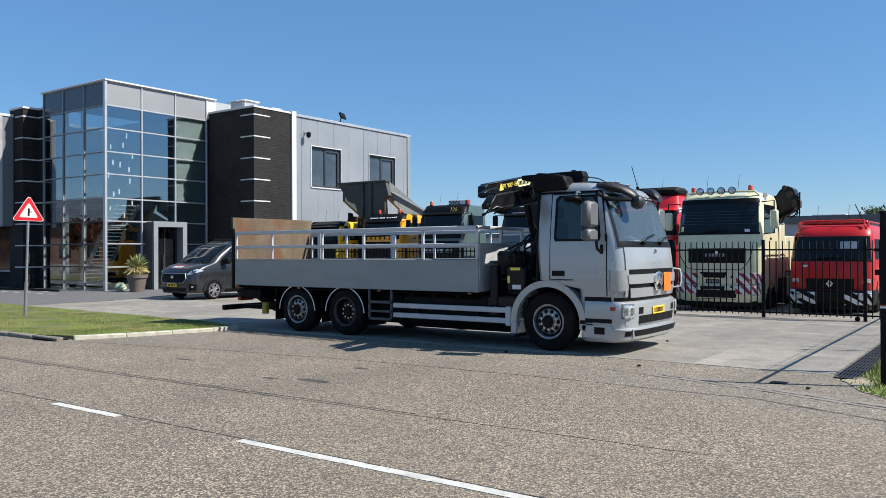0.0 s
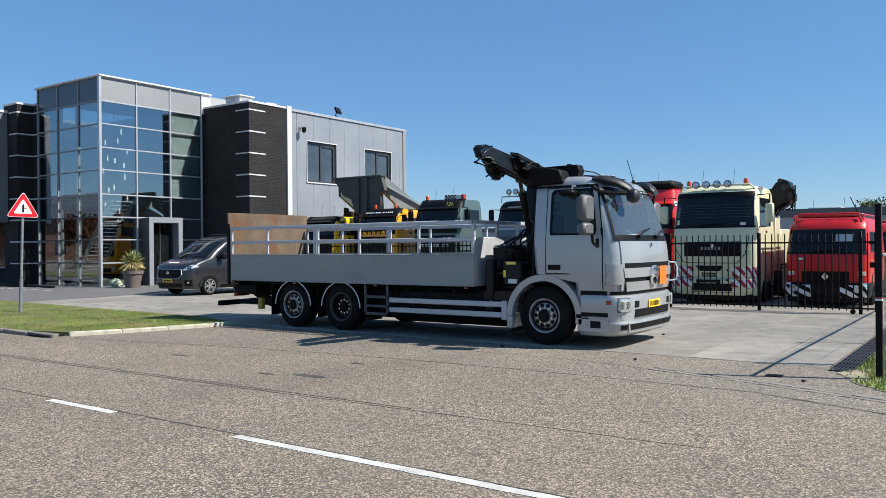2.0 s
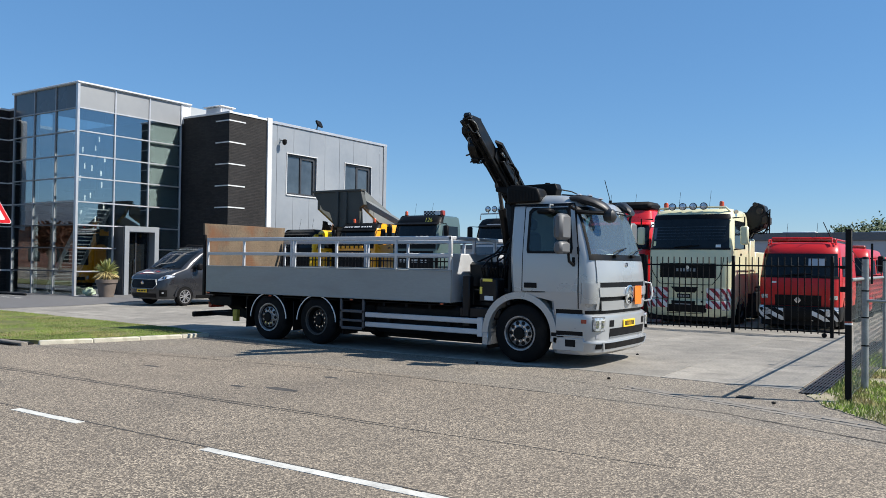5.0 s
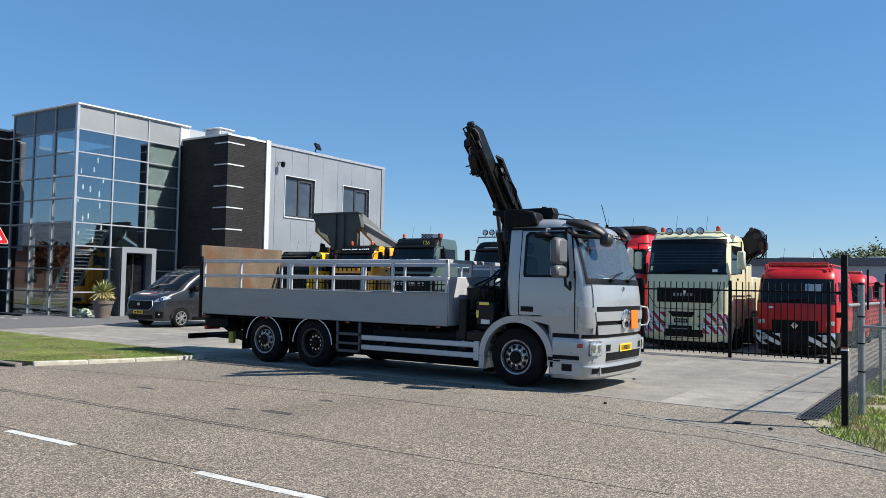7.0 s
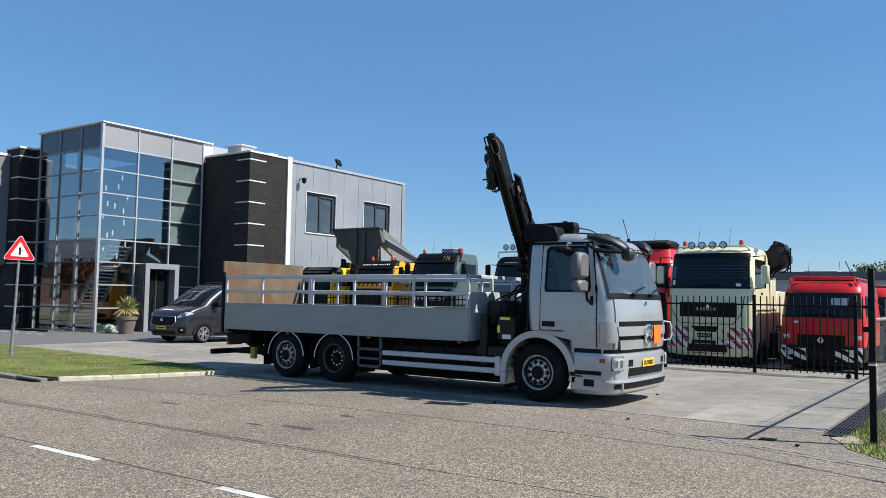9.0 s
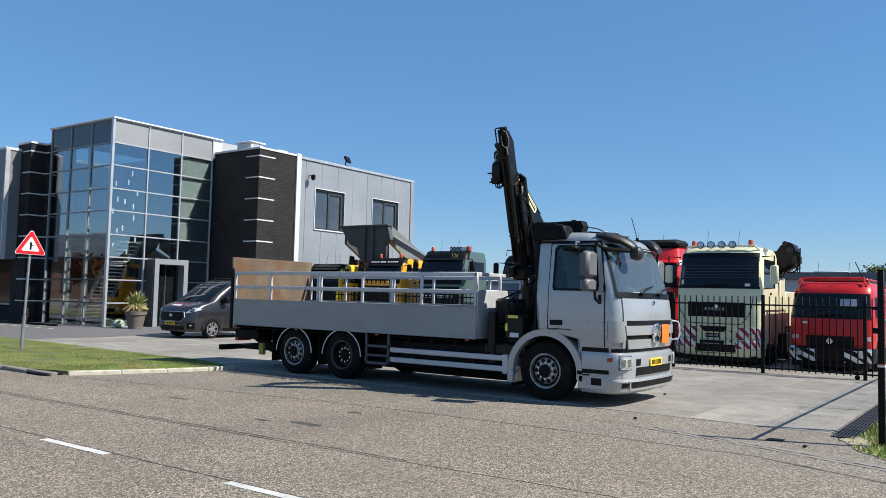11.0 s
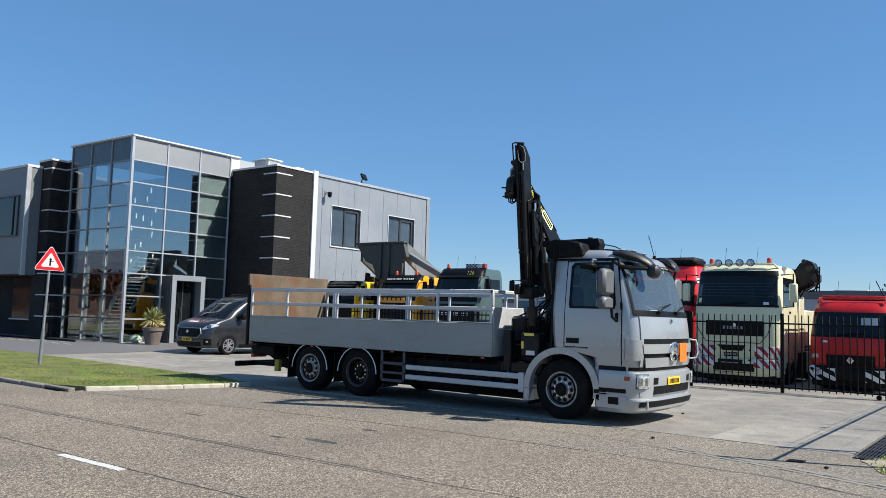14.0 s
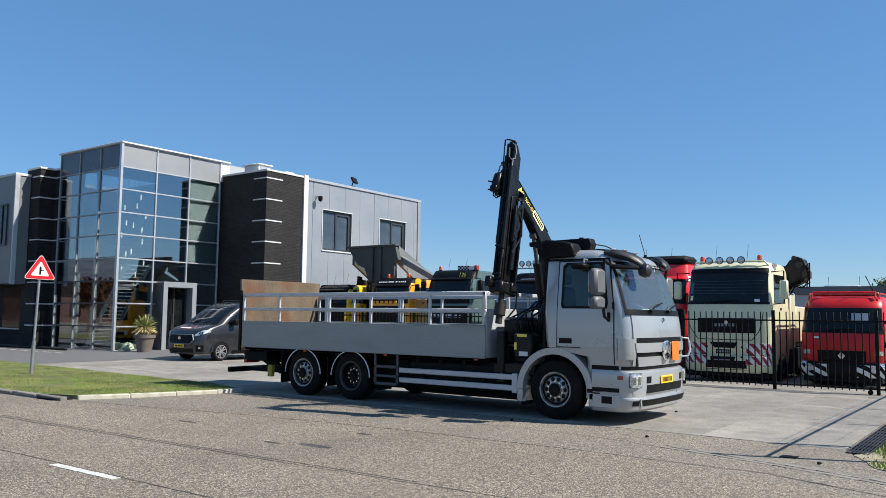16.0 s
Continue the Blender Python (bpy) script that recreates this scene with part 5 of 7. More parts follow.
        part("step_recess", G().box(0.70, 1.18, ya - o * 0.02, yb2, 0.88, 0.972, 0.005), M_BLACK, st)
        part("foot_hole", G().box(0.88, 1.08, ya + o * 0.004, yb2, 0.345, 0.475, 0.01), M_BLACK, st)
        part("lower_band", G().box(0.62, 0.86, ya + o * 0.003, yb2, 0.50, 0.58, 0.01), M_BLACK, st)
        # side air deflector
        df = part("side_deflector", G().prism([(-0.30, 2.78), (0.34, 2.80), (0.36, 2.90), (0.30, 3.04), (0.10, 3.09), (-0.20, 3.12), (-0.30, 3.08)], "y", 1.25 + o * 1.20, 1.25 + o * 0.85), M_BLACK, t, "ribbed black side deflector", bevel=0.03)
        for i in range(9):
            part("rib", G().box(-0.25 + 0.06 * i, -0.225 + 0.06 * i, 1.25 + o * 1.208, 1.25 + o * 1.19, 2.82, 3.03 - 0.004 * i, 0.004), M_CHASSIS, df)
    part("roof_deflector", G().prism([(-0.80, 3.06), (-0.80, 3.14), (0.10, 3.16), (0.42, 3.16), (0.46, 3.06), (0.42, 2.92), (-0.2, 2.92)], "y", 0.52, 0.74), M_BLACK, t, "black roof deflector", bevel=0.015)
    part("deflector_knob", G().cyl((0.22, 0.62, 3.14), (0.22, 0.62, 3.185), 0.045, 10), M_BLACK, t)
    part("roof_lamp", G().box(0.62, 0.70, 1.00, 1.08, 2.92, 3.00, 0.02).tube([(0.45, 0.7, 3.06), (0.56, 0.9, 3.04), (0.66, 1.04, 2.98)], 0.012, 6), M_BLACK, t)
    part("aerial", G().cyl((0.90, 1.9, 2.86), (0.90, 1.9, 2.94), 0.03, 8).cyl((0.90, 1.9, 2.92), (0.80, 1.86, 3.32), 0.007, 5), M_BLACK, t)
    # chassis
    ch = part("chassis", G().box(-8.0, 1.1, 0.72, 0.82, 0.62, 0.92).box(-8.0, 1.1, 1.68, 1.78, 0.62, 0.92), M_CHASSIS, t)
    for x in (-7.6, -6.8, -5.5, -4.0, -2.6, -1.2, 0.9):
        part("cross_member", G().box(x - 0.05, x + 0.05, 0.8, 1.7, 0.66, 0.88), M_CHASSIS, ch)
    part("engine_block", G().box(-0.5, 1.1, 0.6, 1.9, 0.45, 1.3, 0.05), M_CHASSIS, t)
    part("radiator", G().box(0.7, 1.2, 0.3, 2.2, 0.35, 1.2, 0.03), M_CHASSIS, t)
    part("tank", G().box(-3.35, -1.0, 0.16, 0.70, 0.34, 0.92, 0.08), M_CHASSIS, t)
    # far tank drawn long and deep, to shut out light under the bed
    part("tank", G().box(-4.05, -0.85, 1.85, 2.40, 0.28, 0.92, 0.08), M_CHASSIS, t)
    # the next two are unseen baffles, added to block light under the bed
    part("battery_box", G().box(-8.0, -7.0, 1.7, 2.3, 0.40, 0.90, 0.03), M_CHASSIS, t)
    part("side_skirt", G().box(-3.42, -0.95, 0.60, 0.64, 0.22, 0.60, 0.01), M_CHASSIS, t)
    part("spare_carrier", G().box(-4.15, -3.40, 0.30, 0.95, 0.30, 0.90, 0.04), M_CHASSIS, t)
    part("differential", G().lathe([(0.001, -0.28), (0.16, -0.22), (0.24, 0.0), (0.16, 0.22), (0.001, 0.28)], (-4.77, 1.25, 0.52), "x", 16), M_CHASSIS, t)
    part("differential", G().lathe([(0.001, -0.28), (0.16, -0.22), (0.24, 0.0), (0.16, 0.22), (0.001, 0.28)], (-6.17, 1.25, 0.52), "x", 16), M_CHASSIS, t)
    for yk in (0.66, 1.66):
        part("leaf_spring", G().prism([(-7.1, 0.80), (-6.17, 0.60), (-4.77, 0.60), (-3.9, 0.80), (-3.9, 0.92), (-7.1, 0.92)], "y", yk, yk + 0.12), M_CHASSIS, t)
    for xk in (-4.08, -5.47, -6.90):
        part("mudflap", G().box(xk - 0.01, xk + 0.01, 0.08, 0.55, 0.24, 0.86, 0.005), M_BLACK, t)
        part("mudflap", G().box(xk - 0.01, xk + 0.01, 1.95, 2.42, 0.24, 0.86, 0.005), M_BLACK, t)
    part("gearbox", G().box(-2.2, -0.5, 0.85, 1.65, 0.40, 0.90, 0.08), M_CHASSIS, t)
    part("air_tank", G().cyl((-5.9, 1.0, 0.62), (-5.0, 1.0, 0.62), 0.16, 14), M_CHASSIS, t)
    for x, rec in ((0.0, False), (-4.77, True), (-6.17, False)):
        rm = M_RIM_D if rec else M_RIM
        part("axle", G().cyl((x, 0.2, 0.515), (x, 2.3, 0.515), 0.10, 12), M_CHASSIS, ch)
        r = 0.515 if x > -1 else 0.495
        wheel(t, x, 0.05, r, r, 0.31, -1, rm, 0.30, rec, single=True)
        wheel(t, x, 2.45, r, r, 0.31, 1, rm, 0.30, rec)
    for x in (-4.77, -6.17):
        for ya, yb in ((0.06, 0.52), (2.44, 1.98)):
            md = fender(t, "mudguard", x, 0.47, 0.532, 0.545, ya - 0.03 if ya < 1 else ya + 0.03, yb, 0, 180, M_BLACK)
            fender(md, "mudguard_edge", x, 0.47, 0.530, 0.549, ya - 0.038 * (1 if ya < 1 else -1), ya - 0.024 * (1 if ya < 1 else -1), 2, 178, M_WHITE)
    # underrun rails and tool frame
    for yy in (0.02, 2.44):
        for z0, z1 in ((0.63, 0.73), (0.44, 0.54)):
            part("underrun_rail", G().box(-3.46, -0.74, yy, yy + 0.04, z0, z1, 0.012), M_RAIL, t, "silver underrun rail")
        part("rail_end", G().box(-0.86, -0.74, yy - 0.004, yy + 0.05, 0.40, 0.75, 0.012), M_RAIL, t)
        for x in (-2.9, -1.5):
            part("rail_bracket", G().box(x - 0.03, x + 0.03, yy + 0.04, yy + 0.55, 0.50, 0.68, 0.01), M_CHASSIS, t)
        fr = part("tool_rack", G().box(-4.12, -3.48, yy, yy + 0.05, 0.70, 0.76, 0.01).box(-4.12, -3.48, yy, yy + 0.05, 0.52, 0.57, 0.01).box(-4.12, -3.48, yy, yy + 0.05, 0.36, 0.42, 0.01)
                  .box(-4.12, -4.06, yy, yy + 0.05, 0.36, 0.98, 0.01).box(-3.54, -3.48, yy, yy + 0.05, 0.36, 0.98, 0.01), mat("dark_grey_steel_%d" % (yy > 1), (0.07, 0.07, 0.075), 0.5, var=0.1), t)
    # flatbed
    bx0, bx1 = -8.18, -1.42
    part("bed_floor", G().box(bx0, bx1, 0.03, 2.47, 0.93, 1.00, 0.01), M_CHASSIS, t)
    part("bed_frame", G().box(bx0, bx1, 0.03, 0.09, 0.935, 0.985, 0.01).box(bx0, bx1, 2.41, 2.47, 0.935, 0.985, 0.01), M_CHASSIS, t)
    for x in np.arange(-8.0, -1.5, 0.55):
        part("bed_bearer", G().box(x - 0.03, x + 0.03, 0.1, 2.4, 0.86, 0.94), M_CHASSIS, t)
    px = (-8.15, -6.95, -5.49, -5.40, -4.23, -2.71, -1.46)
    for yy, out in ((0.0, -1), (2.46, 1)):
        sd = part("dropside", G().box(bx0, bx1, yy, yy + 0.04, 0.99, 1.585, 0.010), M_BEDGREY, t, "plain grey steel dropside")
        part("dropside_lip", G().box(bx0, bx1, yy - 0.006, yy + 0.046, 1.56, 1.592, 0.008), M_BEDGREY, sd)
        part("dropside_lip", G().box(bx0, bx1, yy - 0.006, yy + 0.046, 0.985, 1.01, 0.008), M_BEDGREY, sd)
        for x in px:
            part("stake", G().box(x - 0.028, x + 0.028, yy + 0.002, yy + 0.052, 1.592, 2.15, 0.008), M_RAIL, t)
        part("top_rail", G().box(bx0, bx1, yy, yy + 0.05, 2.145, 2.225, 0.012), M_RAIL, t)
        part("mid_rail", G().box(bx0, bx1, yy + 0.006, yy + 0.046, 1.83, 1.90, 0.010), M_RAIL, t)
        for x in (-8.05, -6.06, -3.78, -1.60):
            lm = part("marker_light", G().box(x - 0.06, x + 0.06, yy + 0.02 + out * 0.05, yy + 0.02 + out * 0.02, 0.94, 0.985, 0.006), M_BLACK, t)
            part("lens", G().box(x - 0.03, x + 0.045, yy + 0.02 + out * 0.056, yy + 0.02 + out * 0.03, 0.95, 0.978, 0.004), M_AMBER, lm)
    part("headboard", G().box(bx1 - 0.05, bx1, 0.04, 2.46, 0.99, 1.90, 0.008), M_RAIL, t)
    for y in (0.03, 0.85, 1.65, 2.47):
        part("headboard_post", G().box(bx1 - 0.055, bx1 + 0.005, y - 0.03, y + 0.03, 1.90, 2.22, 0.008), M_RAIL, t)
    part("headboard_rail", G().box(bx1 - 0.05, bx1, 0.06, 2.44, 2.15, 2.22, 0.01), M_RAIL, t)
    # tail lift
    tl = part("tail_lift", G().prism([(0.03, 0.95), (2.36, 0.95), (2.58, 2.56), (0.0, 2.56)], "x", -8.30, -8.24), M_RUST, t, "rust-stained treadplate tail lift, folded upright", bevel=0.006)
    for y in (0.45, 1.25, 2.05):
        part("lift_rib", G().box(-8.34, -8.30, y - 0.04, y + 0.04, 1.0, 2.5, 0.01), M_CHASSIS, tl)
    g = G()
    for i in range(46):
        for j in range(30):
            y, z = 0.08 + 0.05 * i + (0.025 if j % 2 else 0), 1.0 + 0.051 * j
            if y < 2.36 + 0.13 * (z - 0.95):
                g.box(-0.014, 0.014, -0.003, 0.003, -0.0015, 0.0015, 0.0, pose(-8.238, y, z, 45 if (i + j) % 2 else -45, 0, 0) @ pose(0, 0, 0, 0, 90, 0))
    tagged(part("tread_stud", g, M_RUST, tl), kind="stuff")
    part("lift_post", G().box(-8.28, -8.20, -0.02, 0.03, 0.90, 2.30, 0.008), M_BLACK, tl)
    part("lift_box", G().box(-8.18, -7.42, 0.10, 2.40, 0.68, 0.90, 0.02), M_CHASSIS, t)
    ub = part("rear_bar", G().box(-8.72, -8.60, 0.05, 2.45, 0.38, 0.50, 0.02).box(-8.62, -7.4, 0.55, 0.65, 0.40, 0.50, 0.01).box(-8.62, -7.4, 1.85, 1.95, 0.40, 0.50, 0.01), M_CHASSIS, t)
    part("lift_arm", G().prism([(-8.2, 0.95), (-7.5, 0.62), (-7.2, 0.45), (-7.4, 0.38), (-7.7, 0.5), (-8.3, 0.8)], "y", 0.5, 0.6), M_CHASSIS, t)
    part("bracket", G().box(-7.42, -7.28, 0.14, 0.24, 0.34, 0.60, 0.01), mat("dull_yellow_paint", (0.35, 0.28, 0.04), 0.6, var=0.2), t, "dull yellow bracket")
    part("tail_lamp", G().box(-8.2, -8.1, 0.1, 0.5, 0.62, 0.75, 0.01), M_REDLENS, t)
    return t


crane_truck()


# ---- loader crane behind the cab ----
CX, CY, CZ = -0.90, 1.652, 3.043


def loader_crane():
    c = thing("loader_crane", "black folding loader crane mounted behind the cab", "crane", pose(CX, CY, 0))
    base = part("base_frame", G().box(-0.45, 0.50, -1.28, 0.72, 0.92, 1.25, 0.03).box(-0.42, 0.46, -1.53, 0.87, 0.72, 0.93, 0.03), M_CRANE, c)
    part("column", G().prism([(-0.18, 1.2), (0.22, 1.2), (0.20, 2.7), (0.14, 3.12), (-0.12, 3.12), (-0.16, 2.7)], "x", -0.26, 0.0), M_CRANE, c, bevel=0.02)
    part("slew_ring", G().cyl((0, 0, 1.2), (0, 0, 1.45), 0.34, 24).cyl((0, 0, 1.45), (0, 0, 1.6), 0.27, 24), M_CRANE, c)
    part("pivot_pin", G().cyl((-0.30, 0, CZ), (0.05, 0, CZ), 0.06, 14), M_GALV, c)
    # stabilisers
    for y in (-1.48, 0.82):
        leg = part("stabiliser_leg", G().box(-0.33, -0.17, y - 0.08, y + 0.08, 0.74, 1.50, 0.02), M_CRANE, c)
        part("leg_ram", G().cyl((-0.25, y, 0.62), (-0.25, y, 0.76), 0.045, 12), M_CHROME, leg)
        part("foot", G().cyl((-0.25, y, 0.58), (-0.25, y, 0.62), 0.10, 16), M_CRANE, leg)
    # controls
    vb = part("control_block", G().box(0.02, 0.40, -1.54, -1.26, 1.02, 1.46, 0.03), M_CRANE, c, "dark control block with levers")
    part("label_plate", G().box(0.10, 0.30, -1.548, -1.538, 1.40, 1.45, 0.002), M_GOLD, vb)
    part("label_plate", G().box(0.04, 0.09, -1.548, -1.538, 1.17, 1.30, 0.002), M_GOLD, vb)
    part("white_plate", G().box(0.14, 0.32, -1.548, -1.538, 1.06, 1.14, 0.002), M_WHITE, vb)
    for i in range(6):
        part("lever", G().cyl((0.05 + 0.06 * i, -1.43, 1.46), (0.05 + 0.06 * i, -1.50, 1.62), 0.010, 6).cyl((0.05 + 0.06 * i, -1.50, 1.62), (0.05 + 0.06 * i, -1.51, 1.66), 0.018, 8), M_BLACK, vb)
    part("oil_tank", G().box(-0.40, 0.05, -1.23, -0.63, 1.25, 1.75, 0.05), M_CRANE, c)
    rr = random.Random(2)
    for i in range(12):
        y, x = rr.uniform(-1.38, -0.5), rr.uniform(-0.3, 0.45)
        z = rr.uniform(1.25, 1.5)
        part("hose", G().tube([(x, y, z), (x + rr.uniform(-0.1, 0.1), y - 0.05, z + 0.35), (x * 0.5 + 0.05, y * 0.6, z + rr.uniform(0.45, 0.75)), (0.1, -0.15 + rr.uniform(-0.1, 0.1), z + rr.uniform(0.3, 0.9)), (0.08, 0.0, 2.4)], 0.018, 7), M_BLACK, c)

    # main boom, along -y from its pin
    mb = part("main_boom", G().prism([(0.16, -0.16), (0.18, 0.08), (0.05, 0.19), (-0.45, 0.23), (-2.02, 0.23), (-2.13, 0.20), (-2.16, 0.10), (-2.10, 0.02), (-1.80, 0.0), (-1.2, -0.01), (-0.55, -0.12), (-0.1, -0.20)], "x", -0.21, -0.05), M_CRANE, c, bevel=0.012)
    part("boom_flange", G().box(-0.22, -0.04, -2.02, -0.35, 0.212, 0.234, 0.006).box(-0.22, -0.04, -1.75, -0.8, -0.02, 0.005, 0.006), M_CRANE, mb)
    tri = part("warning_mark", G().prism([(-1.68, 0.07), (-1.52, 0.07), (-1.60, 0.21)], "x", -0.050, -0.046), M_GOLD, mb, "yellow warning triangle")
    lettering("type_mark", "PK 9001-EH", 0.115, M_GOLD, mb, pose(-0.049, -1.262, 0.10, 90, 0, 90), 0.001)
    bd = part("badge_plate", G().prism([(-0.97, 0.07), (-0.56, 0.07), (-0.52, 0.10), (-0.52, 0.18), (-0.56, 0.21), (-0.97, 0.21), (-1.01, 0.18), (-1.01, 0.10)], "x", -0.050, -0.046), M_PALE, mb, "pale yellow maker's badge")
    for i in range(8):
        part("badge_bar", G().box(-0.046, -0.044, -0.97 + 0.053 * i, -0.935 + 0.053 * i, 0.10, 0.18), M_BLACK, bd)
    part("knuckle_bracket", G().prism([(-1.90, 0.16), (-2.24, 0.14), (-2.38, 0.10), (-2.40, 0.05), (-2.34, 0.01), (-1.90, 0.02)], "x", -0.05, 0.06), M_CRANE, mb, bevel=0.015)
    part("knuckle_pin", G().cyl((-0.06, -2.351, 0.064), (0.30, -2.351, 0.064), 0.04, 14), M_CRANE, mb)
    part("boom_hose", G().tube([(-0.03, 0.0, -0.05), (-0.02, -0.5, -0.16), (-0.02, -1.1, -0.06), (-0.01, -1.8, -0.12)], 0.018, 7), M_BLACK, mb)
    # lift ram: barrel on the column, rod on the boom
    barrel = part("ram_barrel", G().cyl((0, 0, 0), (0, 0, 0.85), 0.075, 16).cyl((0, 0, 0.82), (0, 0, 0.88), 0.085, 16), M_CRANE, c)
    rod = part("ram_rod", G().cyl((0, 0, 0), (0, 0, -0.78), 0.04, 12).cyl((-0.06, 0, 0), (0.06, 0, 0), 0.06, 12), M_RIM_D, c)

    # outer boom, passing the knuckle at its origin; -y is its free tip
    ob = part("outer_boom", G().prism([(-0.80, -0.20), (-0.76, -0.10), (-0.57, 0.03), (0.60, 0.03), (1.80, 0.01), (1.80, -0.17), (0.5, -0.19), (-0.76, -0.20)], "x", 0.07, 0.247), M_CRANE, c, bevel=0.012)
    part("extension_beam", G().box(0.10, 0.22, -0.84, -0.74, -0.18, -0.10, 0.01), M_CRANE, ob)
    part("tip_loop", G().tube([(0.09, -0.72, -0.29), (0.09, -0.82, -0.30), (0.15, -0.83, -0.28), (0.23, -0.82, -0.20), (0.23, -0.76, -0.16)], 0.014, 7), M_CRANE, ob)
    # long side plate of the knuckle linkage, with its slanted top
    part("link_plate", G().add([(x, u + (0.09 if x > 0.3 else 0.0), v) for v in (0.055, 0.105) for x, u in ((0.262, 0.02), (0.373, 0.02))] + [(x, 1.72, v) for v in (0.055, 0.105) for x in (0.262, 0.373)],
                               [(0, 1, 3, 2), (4, 6, 7, 5), (0, 4, 5, 1), (2, 3, 7, 6), (0, 2, 6, 4), (1, 5, 7, 3)]), M_CRANE, ob)
    part("link_web", G().prism([(0.20, -0.16), (0.14, 0.03), (0.26, 0.07), (1.70, 0.07), (1.70, -0.14)], "x", 0.247, 0.275), M_CRANE, ob, bevel=0.006)
    part("link_ram", G().cyl((0.315, 0.24, 0.02), (0.315, 0.52, 0.0), 0.032, 12), M_CHROME, ob)
    part("link_ram", G().cyl((0.315, 0.50, 0.0), (0.315, 1.50, -0.04), 0.05, 14), M_CRANE, ob)
    for k in range(4):
        part("link_hose", G().tube([(0.30, 0.20, -0.02), (0.35 + 0.01 * k, 0.17 + 0.03 * k, 0.03), (0.39, 0.30 + 0.03 * k, 0.01), (0.36, 0.42, -0.06 + 0.02 * k), (0.33, 0.60, -0.02), (0.37, 0.74 - 0.03 * k, 0.02), (0.34, 0.90, -0.05)], 0.014, 7), M_BLACK, ob)
    # folded hose carrier and valve on the boom's far side
    hd = part("valve_carrier", G().prism([(-0.30, -0.12), (-0.22, -0.30), (-0.02, -0.36), (0.10, -0.33), (0.16, -0.20), (0.14, -0.08)], "x", -0.08, 0.07), M_CRANE, ob, bevel=0.04)
    part("head_valve", G().box(-0.09, 0.05, 0.02, 0.14, -0.37, -0.25, 0.02), M_CRANE, hd)
    part("valve_stub", G().cyl((-0.07, -0.05, -0.30), (-0.15, -0.06, -0.34), 0.014, 7), M_CRANE, hd)
    part("valve_stub", G().cyl((-0.06, 0.10, -0.31), (-0.13, 0.10, -0.35), 0.014, 7), M_CRANE, hd)
    for k in range(3):
        part("head_hose", G().tube([(-0.04 + 0.03 * k, 0.08, -0.30), (-0.04 + 0.04 * k, 0.20, -0.29), (0.0 + 0.04 * k, 0.235 - 0.02 * k, -0.24), (0.04 + 0.02 * k, 0.18, -0.20), (0.07, 0.08, -0.19)], 0.012, 7), M_BLACK, hd)
    part("head_hose", G().tube([(-0.02, -0.24, -0.24), (0.0, -0.36, -0.24), (0.05, -0.40, -0.22), (0.08, -0.34, -0.20)], 0.014, 7), M_GALV, hd)
    part("head_rod", G().cyl((0.075, -0.80, -0.28), (0.075, -0.10, -0.24), 0.012, 7), M_CRANE, ob)
    for xx, vv, rad, m, u0, u1 in ((0.11, -0.215, 0.038, M_CRANE, -0.55, 1.05), (0.22, -0.215, 0.038, M_CRANE, -0.35, 1.15), (0.11, -0.215, 0.024, M_CHASSIS, 1.05, 1.62), (0.22, -0.215, 0.024, M_CHASSIS, 1.15, 1.66),
                                   (0.165, -0.225, 0.016, M_BLACK, -0.70, 1.30), (0.225, -0.20, 0.014, M_GALV, -0.50, 1.30)):
        part("extension_ram", G().cyl((xx, u0, vv), (xx, u1, vv), rad, 12), m, ob)
    for u in (-0.3, 0.2, 0.7, 1.1, 1.6):
        part("clamp", G().box(0.08, 0.245, u - 0.02, u + 0.02, -0.245, -0.18, 0.008), M_CRANE, ob)
    for k in range(2):
        part("loop_hose", G().tube([(0.19, -0.78, -0.22), (0.25, -0.74, -0.20), (0.262, -0.62, -0.17 + 0.02 * k), (0.255, -0.50, -0.18), (0.22, -0.46, -0.22), (0.17, -0.52, -0.25), (0.16, -0.70, -0.25)], 0.011, 7), M_GALV if k == 0 else M_BLACK, ob)
    kn = part("knuckle_link", G().prism([(0.35, -0.12), (0.45, 0.02), (0.64, 0.05), (0.92, 0.0), (1.02, -0.12)], "x", 0.30, 0.36), M_CRANE, ob, bevel=0.01)
    for u, v in ((0.48, -0.02), (0.72, 0.0), (0.90, -0.06)):
        part("link_pin", G().cyl((0.26, u, v), (0.37, u, v), 0.045, 12), M_CRANE, kn)
    part("link_hose", G().tube([(0.34, 0.4, -0.1), (0.38, 0.6, 0.06), (0.38, 0.85, 0.10), (0.36, 1.05, 0.0), (0.33, 1.2, -0.08)], 0.018, 7), M_BLACK, kn)
    eb = part("end_block", G().box(0.04, 0.32, 1.72, 1.92, -0.26, 0.24, 0.03), M_CRANE, ob)
    part("end_valve", G().box(0.02, 0.14, 1.66, 1.84, -0.36, -0.22, 0.02), M_CRANE, eb)
    part("end_valve", G().box(0.28, 0.36, 1.70, 1.86, 0.0, 0.16, 0.02), M_CRANE, eb)
    part("end_hose", G().tube([(0.3, 1.7, 0.15), (0.34, 1.85, 0.22), (0.33, 2.1, 0.24), (0.26, 2.3, 0.12)], 0.016, 7), M_BLACK, eb)
    part("rotator", G().cyl((0.18, 1.92, -0.02), (0.18, 2.08, -0.02), 0.05, 12).cyl((0.18, 2.08, -0.02), (0.18, 2.28, -0.02), 0.10, 16).cyl((0.18, 2.28, -0.02), (0.18, 2.42, -0.02), 0.06, 12), mat("worn_brown_steel", (0.022, 0.017, 0.013), 0.6, 0.3, var=0.3, scale=8), eb, "worn brown steel rotator")
